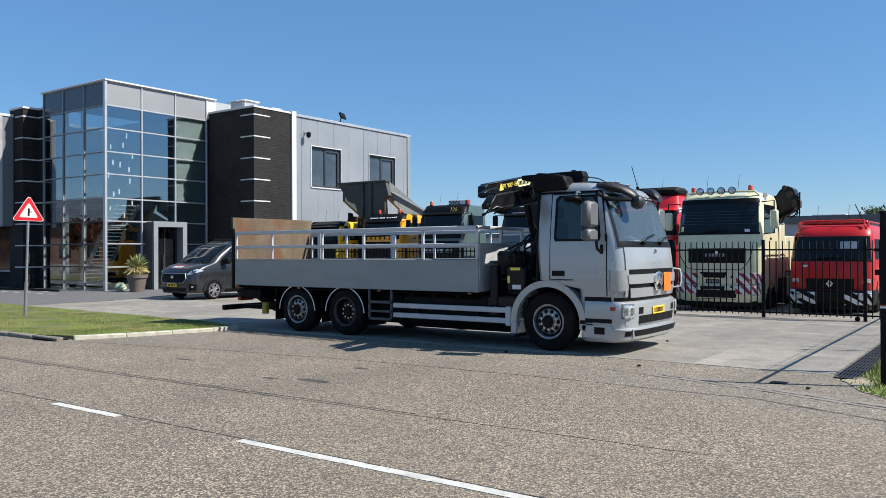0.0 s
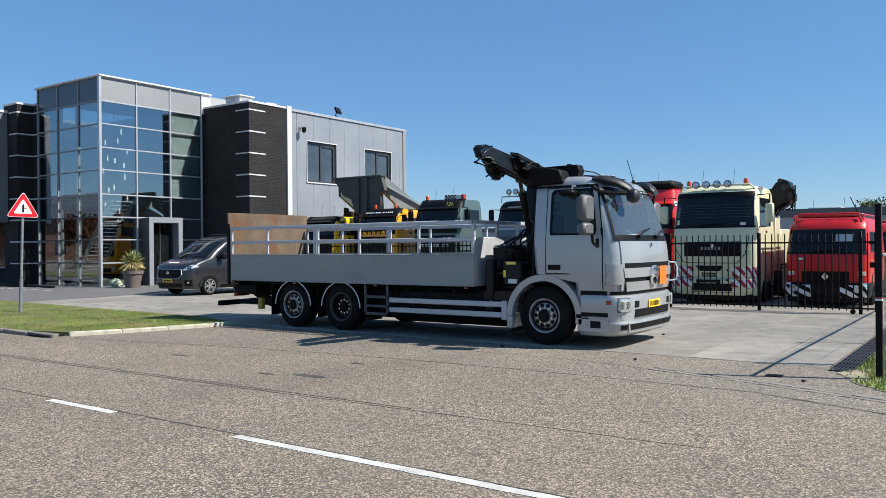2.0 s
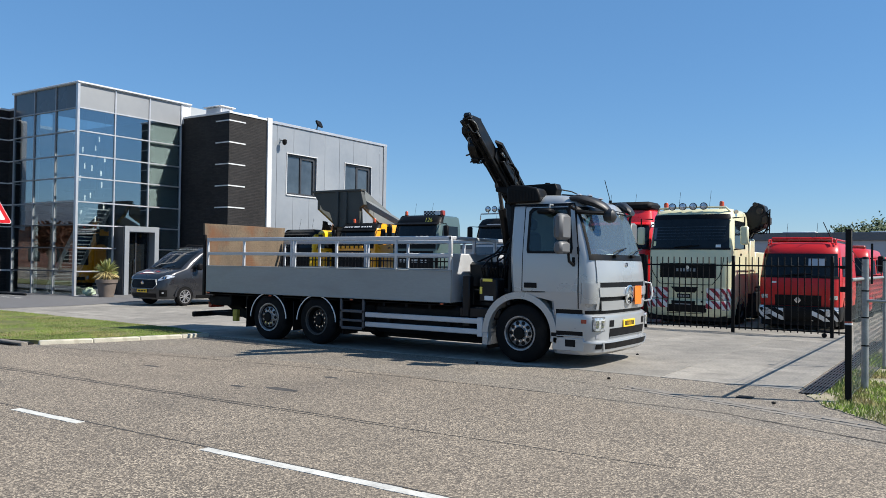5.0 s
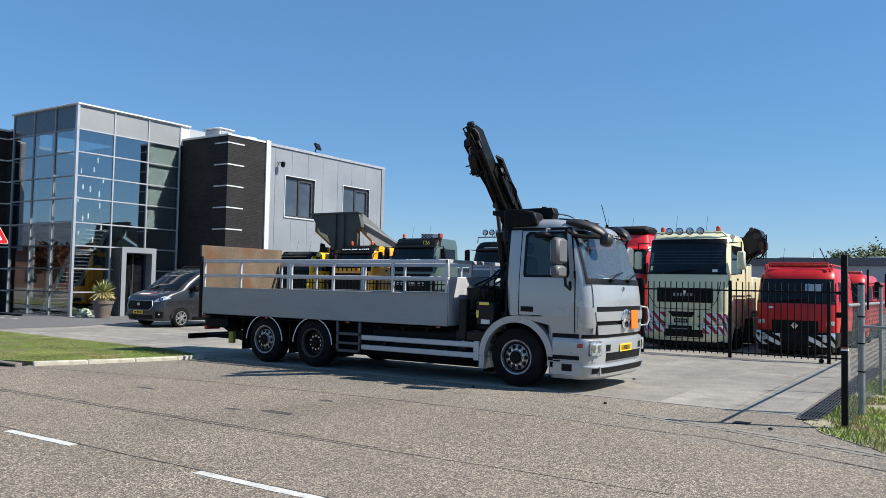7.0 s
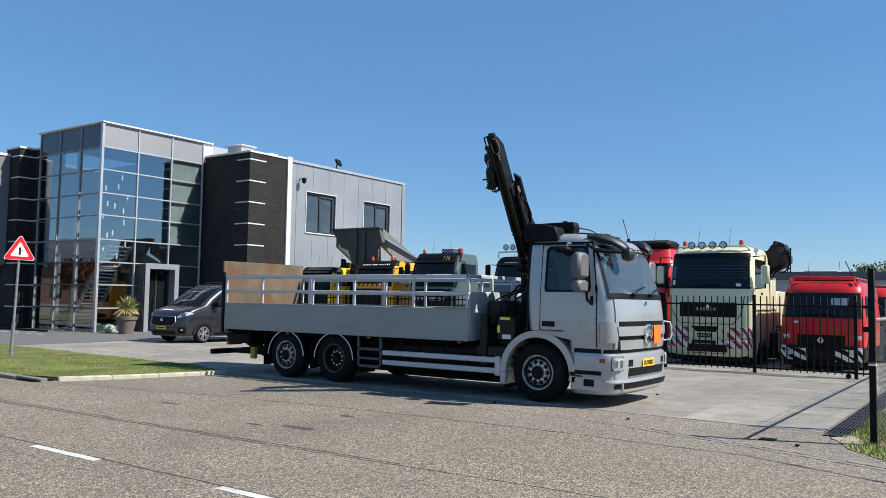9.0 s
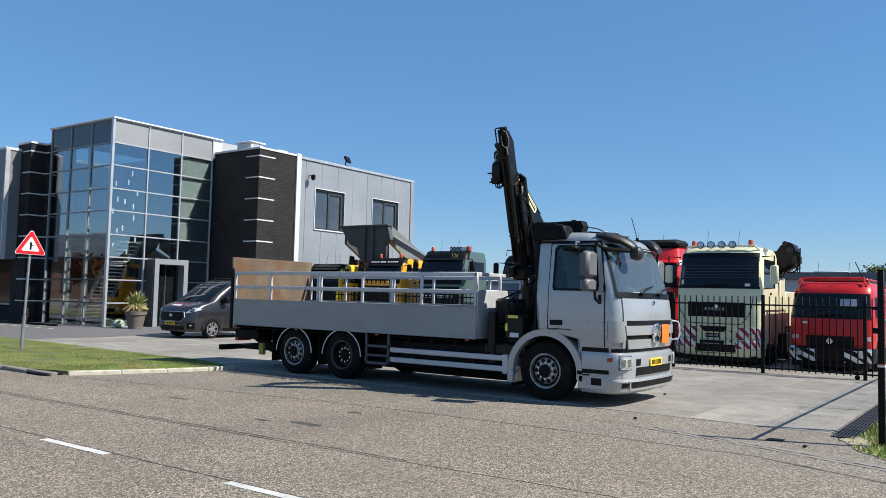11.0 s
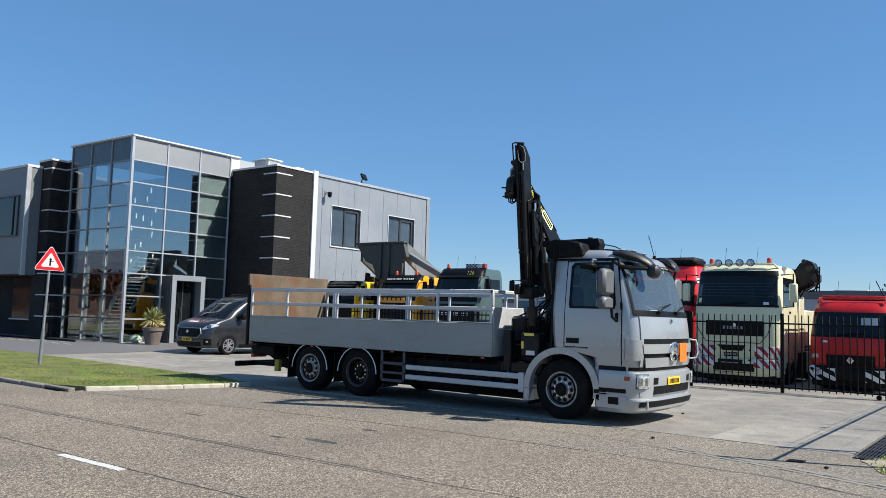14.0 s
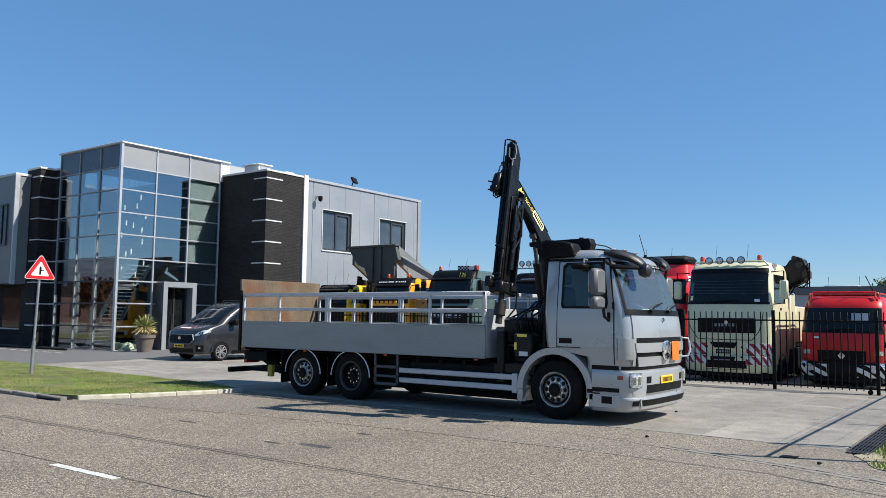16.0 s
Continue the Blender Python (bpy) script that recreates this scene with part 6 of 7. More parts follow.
    place = Matrix.Translation((0.08, 0.52, -0.03))
    for o in (ob, *ob.children_recursive):
        o.data.transform(place)
    return mb, ob, barrel, rod


boom_main, boom_outer, ram_barrel, ram_rod = loader_crane()

# seconds, lift of the main boom, lift of the outer boom, in degrees
LIFT = [(0.0, -9.5, -8.0), (0.5, -5.4, -3.2), (1.0, -1.0, 2.0), (1.5, 3.5, 6.0), (2.0, 7.6, 10.6), (2.5, 11.2, 17.2), (3.0, 14.5, 23.8), (3.5, 18.1, 28.2), (4.0, 21.8, 31.9), (5.0, 28.6, 38.6), (6.0, 34.4, 44.8), (6.5, 35.9, 46.6), (7.5, 35.9, 47.5), (8.2, 36.0, 51.0), (9.0, 36.2, 59.2),
        (9.8, 36.5, 66.0), (10.6, 36.8, 72.3), (11.5, 37.0, 76.0), (12.0, 37.0, 76.8), (13.0, 37.0, 80.2), (14.0, 37.1, 83.0), (14.5, 37.2, 85.0), (15.2, 37.4, 92.3), (16.0, 37.4, 100.8)]


def motions():
    """The crane's lift: places in the crane's own space."""
    rows = {k: [] for k in ("main", "outer", "barrel", "rod")}
    foot = Vector((-0.13, -0.20, 1.95))
    for t, a, b in LIFT:
        m = pose(0, 0, CZ, -a, 0, 0)
        rows["main"].append((t, m))
        k = m @ Vector((0, -2.351, 0.064))
        rows["outer"].append((t, Matrix.Translation(k) @ pose(0, 0, 0, -b, 0, 0)))
        e = m @ Vector((-0.13, -0.62, -0.12))
        d = e - foot
        turn = math.degrees(math.atan2(-d.y, d.z))
        rows["barrel"].append((t, Matrix.Translation(foot) @ pose(0, 0, 0, turn, 0, 0)))
        rows["rod"].append((t, Matrix.Translation(e) @ pose(0, 0, 0, turn, 0, 0)))
    walk(boom_main, rows["main"])
    walk(boom_outer, rows["outer"])
    walk(ram_barrel, rows["barrel"])
    walk(ram_rod, rows["rod"])


# ---- parked trucks behind the gate ----
def parked_truck(label, cx, yf, w, top, ws, paint, visor=None, roof=None, grille=(1.0, 1.5), bumper=None, beacons=(), depth=0.4, name="parked_truck",
                 rear=-2.0, glass=M_DARKGLASS, marks=None, stripes=(3.2, 0.15), mirrors=True, side_glass=True, lip=True, heading=-90, gphi=50, inphi=38, btop=0.74):
    """A truck that faces -y, built along +x with its nose at 0."""
    t = thing(name, label, "truck", pose(cx, yf, 0, 0, 0, heading), "trucks parked behind the gate")
    h = w / 2
    roof = roof or paint
    z0, z1 = ws
    cab = Cab([(0.62, -0.03, h - 0.02, rear), (0.95, 0.0, h, rear), (z0 - 0.15, 0.0, h, rear), (z0, -0.03, h, rear), (z1, -0.22, h - 0.05, rear), (z1 + 0.10, -0.27, h - 0.07, rear),
               (top - 0.08, -0.42, h - 0.12, rear), (top - 0.02, -0.58, h - 0.20, rear + 0.04), (top, -0.85, h - 0.34, rear + 0.15)], 0.0, depth)
    part("cab_body", cab.shell(), paint, t)
    part("windscreen", cab.patch(-62, 62, z0 + 0.03, z1, 0.006, 18, 5), glass, t, "dark windscreen")
    part("windscreen_seal", cab.patch(-66, 66, z0 - 0.03, z0 + 0.03, 0.010, 18, 2), M_BLACK, t)
    if visor:
        part("visor_band", cab.patch(-68, 68, z1 - 0.02, top - 0.06, 0.012, 18, 4), visor, t)
    if lip:
        rows = []
        for i in range(19):
            ph = -64 + 128 * i / 18
            a = cab.point(ph, z1 + 0.06, 0.01)
            rows.append([a, (a[0] + 0.16 * math.cos(radians(ph)) ** 0.5, a[1], z1 - 0.02), (a[0] + 0.15 * math.cos(radians(ph)) ** 0.5, a[1], z1 - 0.05), (a[0] - 0.02, a[1], z1 + 0.03)])
        part("sun_visor", G().grid(rows), visor or M_BLACK, t)
    part("grille", cab.patch(-gphi, gphi, grille[0], grille[1], 0.008, 14, 3), M_BLACK, t)
    for i in range(3):
        z = grille[0] + (grille[1] - grille[0]) * (i + 0.7) / 3.4
        part("grille_bar", cab.patch(1 - gphi, gphi - 1, z, z + 0.018, 0.016, 14, 1), M_CHASSIS, t)
    part("badge", G().cyl((-0.005, 0, grille[1] - 0.12), (0.03, 0, grille[1] - 0.12), 0.06, 16), M_CHROME, t)
    bm = bumper or M_BLACK
    bp = Cab([(0.26, 0.02, h - 0.03, -0.7), (0.36, 0.07, h, -0.7), (btop - 0.10, 0.08, h + 0.01, -0.7), (btop, 0.05, h, -0.7)], 0.0, 0.3)
    part("bumper", bp.shell(), bm, t)
    part("intake", bp.patch(-inphi, inphi, 0.34, 0.60, 0.006, 12, 2), M_BLACK, t)
    for s in (-1, 1):
        part("headlamp", bp.patch(46 * s, 68 * s, 0.46, 0.66, 0.006, 6, 2), M_LENS, t)
        yo = s * (h + 0.30)
        if mirrors:
            mr = part("mirror", G().box(-0.42, -0.28, yo - 0.11, yo + 0.11, z0 + 0.12, z0 + 0.66, 0.04), M_BLACK if paint is not M_CREAM else M_CREAM, t)
            part("mirror_arm", G().tube([(-0.4, s * (h - 0.05), z1 - 0.02), (-0.34, yo, z1 + 0.0), (-0.34, yo, z0), (-0.4, s * (h - 0.03), z0 - 0.02)], 0.02, 7), M_BLACK, mr)
        if side_glass:
            def plate(pts, off, th):
                n = len(pts)
                vs = [(px, s * (cab.at(pz)[1] + o), pz) for o in (off, off - th) for px, pz in pts]
                return G().add(vs, [tuple(range(n)), tuple(range(n, 2 * n))[::-1]] + [(i, (i + 1) % n, n + (i + 1) % n, n + i) for i in range(n)])
            we = -1.76 if rear <= -2.0 else -1.26
            dr = part("door", plate([(-0.42, 0.9), (we - 0.06, 0.9), (we - 0.06, z0), (-0.44, z0)], 0.004, 0.01), paint, t)
            part("window_glass", plate([(-0.46, z0 + 0.02), (we + 0.04, z0 + 0.02), (we, z1 - 0.08), (-0.62, z1 - 0.08)], 0.010, 0.012), M_DARKGLASS, dr)
            part("door_handle", plate([(-1.1, z0 - 0.18), (-1.25, z0 - 0.18), (-1.25, z0 - 0.12), (-1.1, z0 - 0.12)], 0.02, 0.02), M_BLACK, dr)
        wheel(t, -1.35, s * (h - 0.02), 0.50, 0.50, 0.30, s, M_RIM_D, 0.28)
        wheel(t, -5.0, s * (h - 0.02), 0.50, 0.50, 0.55, s, M_RIM_D, 0.28)
        fender(t, "wheel_arch", -1.35, 0.50, 0.58, 0.66, s * h, s * (h - 0.4), 0, 180, bm)
        part("wiper", G().tube([(0.0, 0.1 * s - 0.3, z0 + 0.04), (0.0, 0.1 * s + 0.25, z0 + 0.10)], 0.012, 6), M_BLACK, t)
    part("chassis", G().box(-6.5, -0.4, -0.45, 0.45, 0.5, 0.95, 0.02).box(-6.5, -2.1, -h + 0.05, h - 0.05, 0.95, 1.15, 0.02), M_CHASSIS, t)
    # black box in place of the deep shade under the bumper
    part("front_skirt", G().box(-0.6, -0.02, -h + 0.10, h - 0.10, 0.12, 0.30, 0.02), M_CHASSIS, t)
    # unseen dark boxes, added to close the lit gaps beneath the trucks
    for s in (-1, 1):
        part("tool_box", G().box(-4.3, -2.0, s * (h - 0.04), s * (h - 0.55), 0.14, 0.93, 0.03), M_CHASSIS, t)
    part("lower_body", G().box(-1.9, -0.1, -h + 0.4, h - 0.4, 0.3, 0.7, 0.03), M_CHASSIS, t)
    for y in beacons:
        b = part("beacon", G().lathe([(0.07, 0.0), (0.07, 0.14), (0.05, 0.18), (0.001, 0.19)], (-0.75, y, top + 0.02), "z", 14), M_AMBER, t, "amber beacon")
        part("beacon_base", G().cyl((-0.75, y, top - 0.10), (-0.75, y, top + 0.03), 0.08, 14), M_BLACK, b)
    for y in (-h * 0.45, h * 0.3):
        part("aerial", G().cyl((-0.9, y, top - 0.02), (-1.0, y + 0.03, top + 0.55), 0.005, 5), M_BLACK, t)
    if marks:
        a, b, zz0, zz1, rng0, rng1 = marks
        for s in (-1, 1):
            for src, za, zb in ((bp, zz0, min(zz1, btop - 0.01)), (cab, max(zz0, btop + 0.01), zz1)):
                if zb - za < 0.02:
                    continue
                part("marking_field", src.patch(rng0 * s, rng1 * s, za, zb, 0.010, 10, 4), a, t)
                for i in range(-3, 7):
                    rows = []
                    for j in range(9):
                        z = za + (zb - za) * j / 8
                        f = (z - zz0) / (zz1 - zz0)
                        c = rng0 + (rng1 - rng0) * ((i + 0.1) / stripes[0] + 0.62 * s * -f)
                        d = c + (rng1 - rng0) * stripes[1]
                        c, d = min(max(c, rng0), rng1), min(max(d, rng0), rng1)
                        rows.append([src.point(c * s, z, 0.014), src.point((c + d) / 2 * s, z, 0.014), src.point(d * s, z, 0.014)])
                    if max(abs(r[0][1] - r[-1][1]) for r in rows) > 0.02:
                        part("stripe", G().grid(rows), b, t)
    return t, cab


# cream truck with roof lamps and a crane
ct, cab = parked_truck("cream crane truck with roof lamps and red-white markings", -0.44, 11.2, 2.46, 3.46, (2.24, 3.16), M_CREAM, None, None, (1.385, 1.81), M_CREAM, (-0.89, 0.78), 0.45,
                       marks=(M_WHITE, M_MARK_R, 0.50, 1.09, 15, 74), lip=False, rear=-2.2, gphi=30, inphi=16)
part("visor_band", cab.patch(-66, 66, 3.12, 3.26, 0.014, 18, 2), M_BLACK, ct)
rail = part("lamp_bar", G().tube([(-0.55, -1.08, 3.34), (-0.42, -0.98, 3.46), (-0.36, 0, 3.48), (-0.42, 0.98, 3.46), (-0.55, 1.08, 3.34)], 0.03, 8), M_CREAM, ct)
for y in (-0.56, -0.25, 0.06, 0.37):
    lp = part("roof_lamp", G().lathe([(0.001, -0.44), (0.07, -0.42), (0.105, -0.36), (0.11, -0.30), (0.092, -0.295)], (0, y, 3.50), "x", 20), M_BLACK, ct, "round roof lamp")
    part("lamp_lens", G().lathe([(0.092, -0.296), (0.05, -0.285), (0.001, -0.282)], (0, y, 3.50), "x", 20), M_LENS, lp)


def on_nose(c, y, z, off=0.0):
    """The point of a cab's nose at that place across and height."""
    xf, w, _ = c.at(z)
    k = max(0.0, 1 - min(1.0, abs(y / w)) ** c.p) ** (1 / c.p)
    return (xf - c.depth + c.depth * k + off, y, z)


def nose_plate(c, pts, off=0.006, thick=0.012):
    """A flat plate with this outline (place across, height) laid on the nose."""
    n = len(pts)
    vs = [on_nose(c, y, z, h) for h in (off, off - thick) for y, z in pts]
    return G().add(vs, [tuple(range(n)), tuple(range(n, 2 * n))[::-1]] + [(i, (i + 1) % n, n + (i + 1) % n, n + i) for i in range(n)])


part("lower_intake", nose_plate(cab, [(-0.49, 1.115), (0.32, 1.115), (0.23, 0.955), (-0.33, 0.955)], 0.008), M_BLACK, ct)
part("plate_recess", nose_plate(cab, [(-0.30, 0.91), (0.09, 0.91), (0.09, 0.79), (-0.30, 0.79)], 0.008), M_CHASSIS, ct)
for i in range(5):
    part("plate_bar", nose_plate(cab, [(-0.27 + 0.07 * i, 0.88), (-0.22 + 0.07 * i, 0.88), (-0.22 + 0.07 * i, 0.82), (-0.27 + 0.07 * i, 0.82)], 0.012), M_GALV, ct)
part("bumper_intake", G().prism([(-0.44, 0.71), (0.26, 0.71), (0.24, 0.50), (-0.42, 0.50)], "x", 0.04, 0.092), M_BLACK, ct)
part("bumper_slot", G().box(0.06, 0.094, -0.34, 0.16, 0.60, 0.63, 0.004), M_GALV, ct)
part("front_crease", G().tube([on_nose(cab, y, z, 0.002) for y, z in ((-1.20, 1.84), (-1.08, 1.55), (-0.99, 1.42), (-0.84, 1.21), (-0.6, 1.195), (0.0, 1.19), (0.5, 1.19), (0.71, 1.19), (0.91, 1.45), (0.98, 1.7), (1.02, 2.0))], 0.011, 6), M_CHASSIS, ct)
for i in range(6):
    part("grille_letter", nose_plate(cab, [(-0.32 + 0.10 * i, 1.66), (-0.26 + 0.10 * i, 1.66), (-0.26 + 0.10 * i, 1.57), (-0.32 + 0.10 * i, 1.57)], 0.022), M_GALV, ct, "plain chrome grille mark")
for s in (-1, 1):
    part("corner_lamp", G().grid([[on_nose(cab, s * (0.92 + 0.27 * i / 6), 0.78 + 0.14 * k / 3, 0.02) for k in range(4)] for i in range(7)]), M_LENS, ct, "clear headlamp")
    for z in (0.70, 0.98):
        part("bolt", G().cyl(on_nose(cab, s * 0.50 - 0.06, z, 0.0), on_nose(cab, s * 0.50 - 0.06, z, 0.10 if z < 0.74 else 0.02), 0.03, 10), M_CHASSIS, ct)
part("screen_notice", cab.patch(-52, -44, 2.32, 2.46, 0.010, 3, 1), M_PALE, ct)
part("screen_notice", cab.patch(28, 38, 2.28, 2.36, 0.010, 3, 1), M_WHITE, ct)
part("screen_notice", cab.patch(-54, -45, 2.52, 2.86, 0.009, 3, 2), M_BLUE, ct, "blue notice behind the windscreen")
for i in range(5):
    part("screen_blind", cab.patch(-56, 50, 2.52 + 0.09 * i, 2.526 + 0.09 * i, 0.008, 16, 1, 0.004), M_BLUE, ct)
part("air_horn", G().cyl((-0.9, 1.10, 3.24), (-0.75, 1.18, 3.24), 0.05, 12).cyl((-0.9, 1.12, 3.36), (-0.75, 1.20, 3.34), 0.06, 12), M_CHROME, ct)
part("body_panel", G().box(-2.9, -2.3, 0.6, 1.25, 0.9, 2.6, 0.03).box(-4.5, -3.0, 0.9, 1.25, 1.1, 2.2, 0.03), M_CREAM, ct)
cr = part("folded_crane", G().prism([(0.95, 2.55), (1.25, 2.75), (1.62, 2.95), (1.72, 3.30), (1.62, 3.62), (1.42, 3.72), (1.22, 3.60), (1.10, 3.42), (0.85, 3.46), (0.2, 3.42), (0.2, 2.9)], "x", -2.9, -2.4), M_CRANE, ct, "black folded crane", bevel=0.03)
part("crane_joint", G().cyl((-2.95, 1.50, 3.45), (-2.35, 1.50, 3.45), 0.10, 16).cyl((-2.95, 1.36, 3.66), (-2.35, 1.36, 3.66), 0.07, 14).box(-2.95, -2.36, 1.56, 1.74, 3.05, 3.28, 0.02), mat("worn_steel_joint", (0.035, 0.028, 0.02), 0.45, 0.3, var=0.3), cr)
for k in range(4):
    part("crane_hose", G().tube([(-2.38, 0.9 + 0.08 * k, 2.4), (-2.32, 1.2 + 0.1 * k, 2.85 + 0.05 * k), (-2.34, 1.55 + 0.08 * k, 2.75), (-2.36, 1.8, 2.9 + 0.2 * k), (-2.36, 1.7, 3.4)], 0.022, 7), M_BLACK, cr)
part("crane_column", G().box(-2.9, -2.4, 0.0, 0.9, 0.9, 3.3, 0.05), M_CRANE, cr)

# red truck with black and white bumper
rt, rcab = parked_truck("red truck with roof light bar and black-white bumper", 2.52, 11.5, 2.12, 2.46, (1.47, 2.12), M_REDF, None, None, (0.67, 0.97), M_BLACK, (), 0.45, marks=(M_WHITE, M_BLACK, 0.27, 0.60, 9, 70), lip=False, rear=-3.4, gphi=22, inphi=7, btop=0.66, stripes=(2.0, 0.25), mirrors=False)
part("light_bar", G().box(-0.95, -0.75, -0.85, 0.85, 2.46, 2.56, 0.03), M_REDLENS, rt, "red roof light bar")
for y in (-0.88, 0.88):
    part("roof_rail", G().tube([(-0.5, y, 2.38), (-0.6, y, 2.52), (-2.8, y, 2.52), (-3.0, y, 2.42)], 0.022, 7), M_REDF, rt)
part("screen_interior", rcab.patch(5, 28, 1.75, 1.98, 0.009, 4, 2), M_SILVER_D, rt)
for s in (-1, 1):
    part("upper_lamp", rcab.patch(38 * s, 60 * s, 0.86, 0.97, 0.010, 4, 2), M_LENS, rt)
    part("bumper_lamp", G().cyl((0.05, s * 0.80, 0.5), (0.10, s * 0.80, 0.5), 0.10, 16), M_LENS, rt)
part("diamond_badge", nose_plate(rcab, [(-0.09, 0.83), (0.0, 0.94), (0.09, 0.83), (0.0, 0.72)], 0.03), M_CHROME, rt, "plain chrome diamond badge")
part("red_panel_mark", nose_plate(rcab, [(-0.68, 1.34), (-0.56, 1.34), (-0.56, 1.29), (-0.68, 1.29)], 0.01), M_WHITE, rt)
part("roof_rack", G().tube([(-0.45, -0.80, 2.40), (-0.55, -0.78, 2.56), (-0.55, 0.78, 2.56), (-0.45, 0.80, 2.40)], 0.028, 8), M_RED, rt)
part("tall_aerial", G().cyl((-0.9, 0.75, 2.45), (-0.6, 0.55, 3.0), 0.012, 6), M_BLACK, rt)

# green-grey truck with a checkered roof sign
gt, gcab = parked_truck("grey-green truck with black visor and checkered roof sign", -13.2, 15.0, 2.38, 3.74, (2.62, 3.36), M_GREEN, M_BLACK, None, (1.2, 2.2), M_GREEN, (-0.85,), 0.4)
part("visor_panel", gcab.patch(-68, 68, 3.34, 3.70, 0.016, 18, 4), M_BLACK, gt)
sg = part("roof_sign", G().box(-0.95, -0.75, 0.05, 0.95, 3.72, 3.94, 0.01), M_WHITE, gt, "white roof sign with black checks")
for i in range(10):
    for j in range(3):
        if (i + j) % 2 == 0 and i < 7:
            part("check", G().box(-0.75, -0.744, 0.09 + 0.08 * i, 0.17 + 0.08 * i, 3.74 + 0.062 * j, 3.802 + 0.062 * j), M_BLACK, sg)
part("sign_end", G().box(-0.95, -0.74, 0.90, 1.05, 3.72, 3.94, 0.02), M_REDLENS, sg)
nx, ny, nz = gcab.point(22, 3.44, 0.05)
lettering("fleet_number", "126", 0.26, M_GOLD, gt, pose(nx, ny, nz, 90, 0, 90) @ pose(0, 0, 0, -20, 0, 0))
for i in range(6):
    part("front_mark", gcab.patch(-30 + 10 * i, -24 + 10 * i, 1.72, 1.84, 0.012, 2, 1), M_WHITE, gt)

bt, bcab = parked_truck("dark blue truck with a row of roof lamps", -9.25, 15.2, 2.24, 3.56, (2.55, 3.22), M_BLUE, M_BLACK, None, (1.2, 2.1), M_BLUE, (), 0.4)
for y in (-0.68, -0.37, -0.06):
    lp = part("roof_lamp", G().lathe([(0.001, -0.66), (0.08, -0.62), (0.115, -0.55), (0.12, -0.50), (0.10, -0.495)], (0, y, 3.93), "x", 20), M_BLACK, bt)
    part("lamp_lens", G().lathe([(0.10, -0.496), (0.06, -0.485), (0.001, -0.482)], (0, y, 3.93), "x", 20), M_LENS, lp)
    part("lamp_foot", G().cyl((-0.57, y, 3.76), (-0.57, y, 3.84), 0.02, 6), M_GALV, lp)
part("lamp_bar", G().tube([(-0.6, -1.08, 3.5), (-0.58, -1.04, 3.74), (-0.58, 1.04, 3.74), (-0.6, 1.08, 3.5)], 0.025, 7), M_GALV, bt)
part("visor_panel", bcab.patch(-20, 25, 3.24, 3.36, 0.016, 8, 2), M_SILVER_D, bt)
part("hood_stripe", bcab.patch(-55, 55, 2.38, 2.46, 0.012, 14, 1), M_SILVER_D, bt)

yt, ycab = parked_truck("orange-yellow truck with black visor and beacons", -16.45, 15.0, 2.24, 3.46, (2.5, 3.12), M_YORANGE, M_BLACK, None, (1.3, 2.2), M_YORANGE, (-0.55, 0.62), 0.35)
for i in range(11):
    part("visor_mark", ycab.patch(-38 + 7 * i, -33.5 + 7 * i, 3.25, 3.32, 0.016, 2, 1), M_WHITE, yt)


def roof_cap(c, z0, rear, parent):
    """A dark roof shell over the cab's upper part."""
    lv = [(z0, *[a + b for a, b in zip(c.at(z0), (0.012, 0.012, 0.0))])] + [(l[0] + 0.01, l[1] + 0.012, l[2] + 0.012, rear) for l in c.lv if l[0] > z0]
    lv[0] = (lv[0][0], lv[0][1], lv[0][2], rear)
    return part("roof_shell", Cab(lv, 0.0, c.depth, c.p).shell(), M_BLACK, parent, "black roof shell")


roof_cap(gcab, 3.40, -0.72, gt)
roof_cap(bcab, 3.26, -1.6, bt)
part("pillar_cover", gcab.patch(58, 74, 2.62, 3.44, 0.012, 5, 4), M_GREEN, gt)
part("pillar_cover", gcab.patch(-74, -58, 2.62, 3.44, 0.012, 5, 4), M_BLACK, gt)
part("lower_screen", gcab.patch(-62, 62, 2.30, 2.62, 0.010, 16, 2), M_BLACK, gt)
roof_cap(ycab, 3.22, -0.75, yt)
part("screen_frame", ycab.patch(-66, 66, 2.30, 2.50, 0.010, 16, 2), M_BLACK, yt)
for i in range(7):
    part("tooth", G().box(0.0, 0.03, -0.9 + 0.26 * i, -0.72 + 0.26 * i, 2.28, 2.42, 0.01), M_YORANGE, yt)
y1t, y1cab = parked_truck("yellow truck with dark windscreen", -20.1, 15.0, 2.2, 3.20, (2.3, 2.95), M_YELLOW, M_BLACK, None, (1.2, 2.0), M_YELLOW, (), 0.35)
roof_cap(y1cab, 2.98, -0.6, y1t)
part("screen_frame", y1cab.patch(-66, 66, 1.9, 2.32, 0.010, 16, 2), M_BLACK, y1t)
part("loading_arm", G().prism([(-0.2, 3.1), (0.4, 3.1), (0.42, 3.35), (0.3, 3.5), (0.1, 3.5), (0.08, 3.65), (-0.08, 3.7), (-0.1, 3.4)], "x", -2.3, -2.1), M_CHASSIS, y1t, bevel=0.01)
part("loading_arm", G().cyl((-2.0, 0.6, 3.1), (-2.0, 0.72, 3.5), 0.06, 10).cyl((-2.0, 0.85, 3.1), (-2.0, 1.0, 3.45), 0.05, 10), mat("rusty_arm", (0.22, 0.12, 0.08), 0.7, var=0.2), y1t)
r2, r2cab = parked_truck("red and white truck with dark roof visor", -3.42, 13.0, 2.4, 3.62, (2.3, 3.1), M_RED, M_RED, None, (1.2, 2.1), M_RED, (), 0.4)
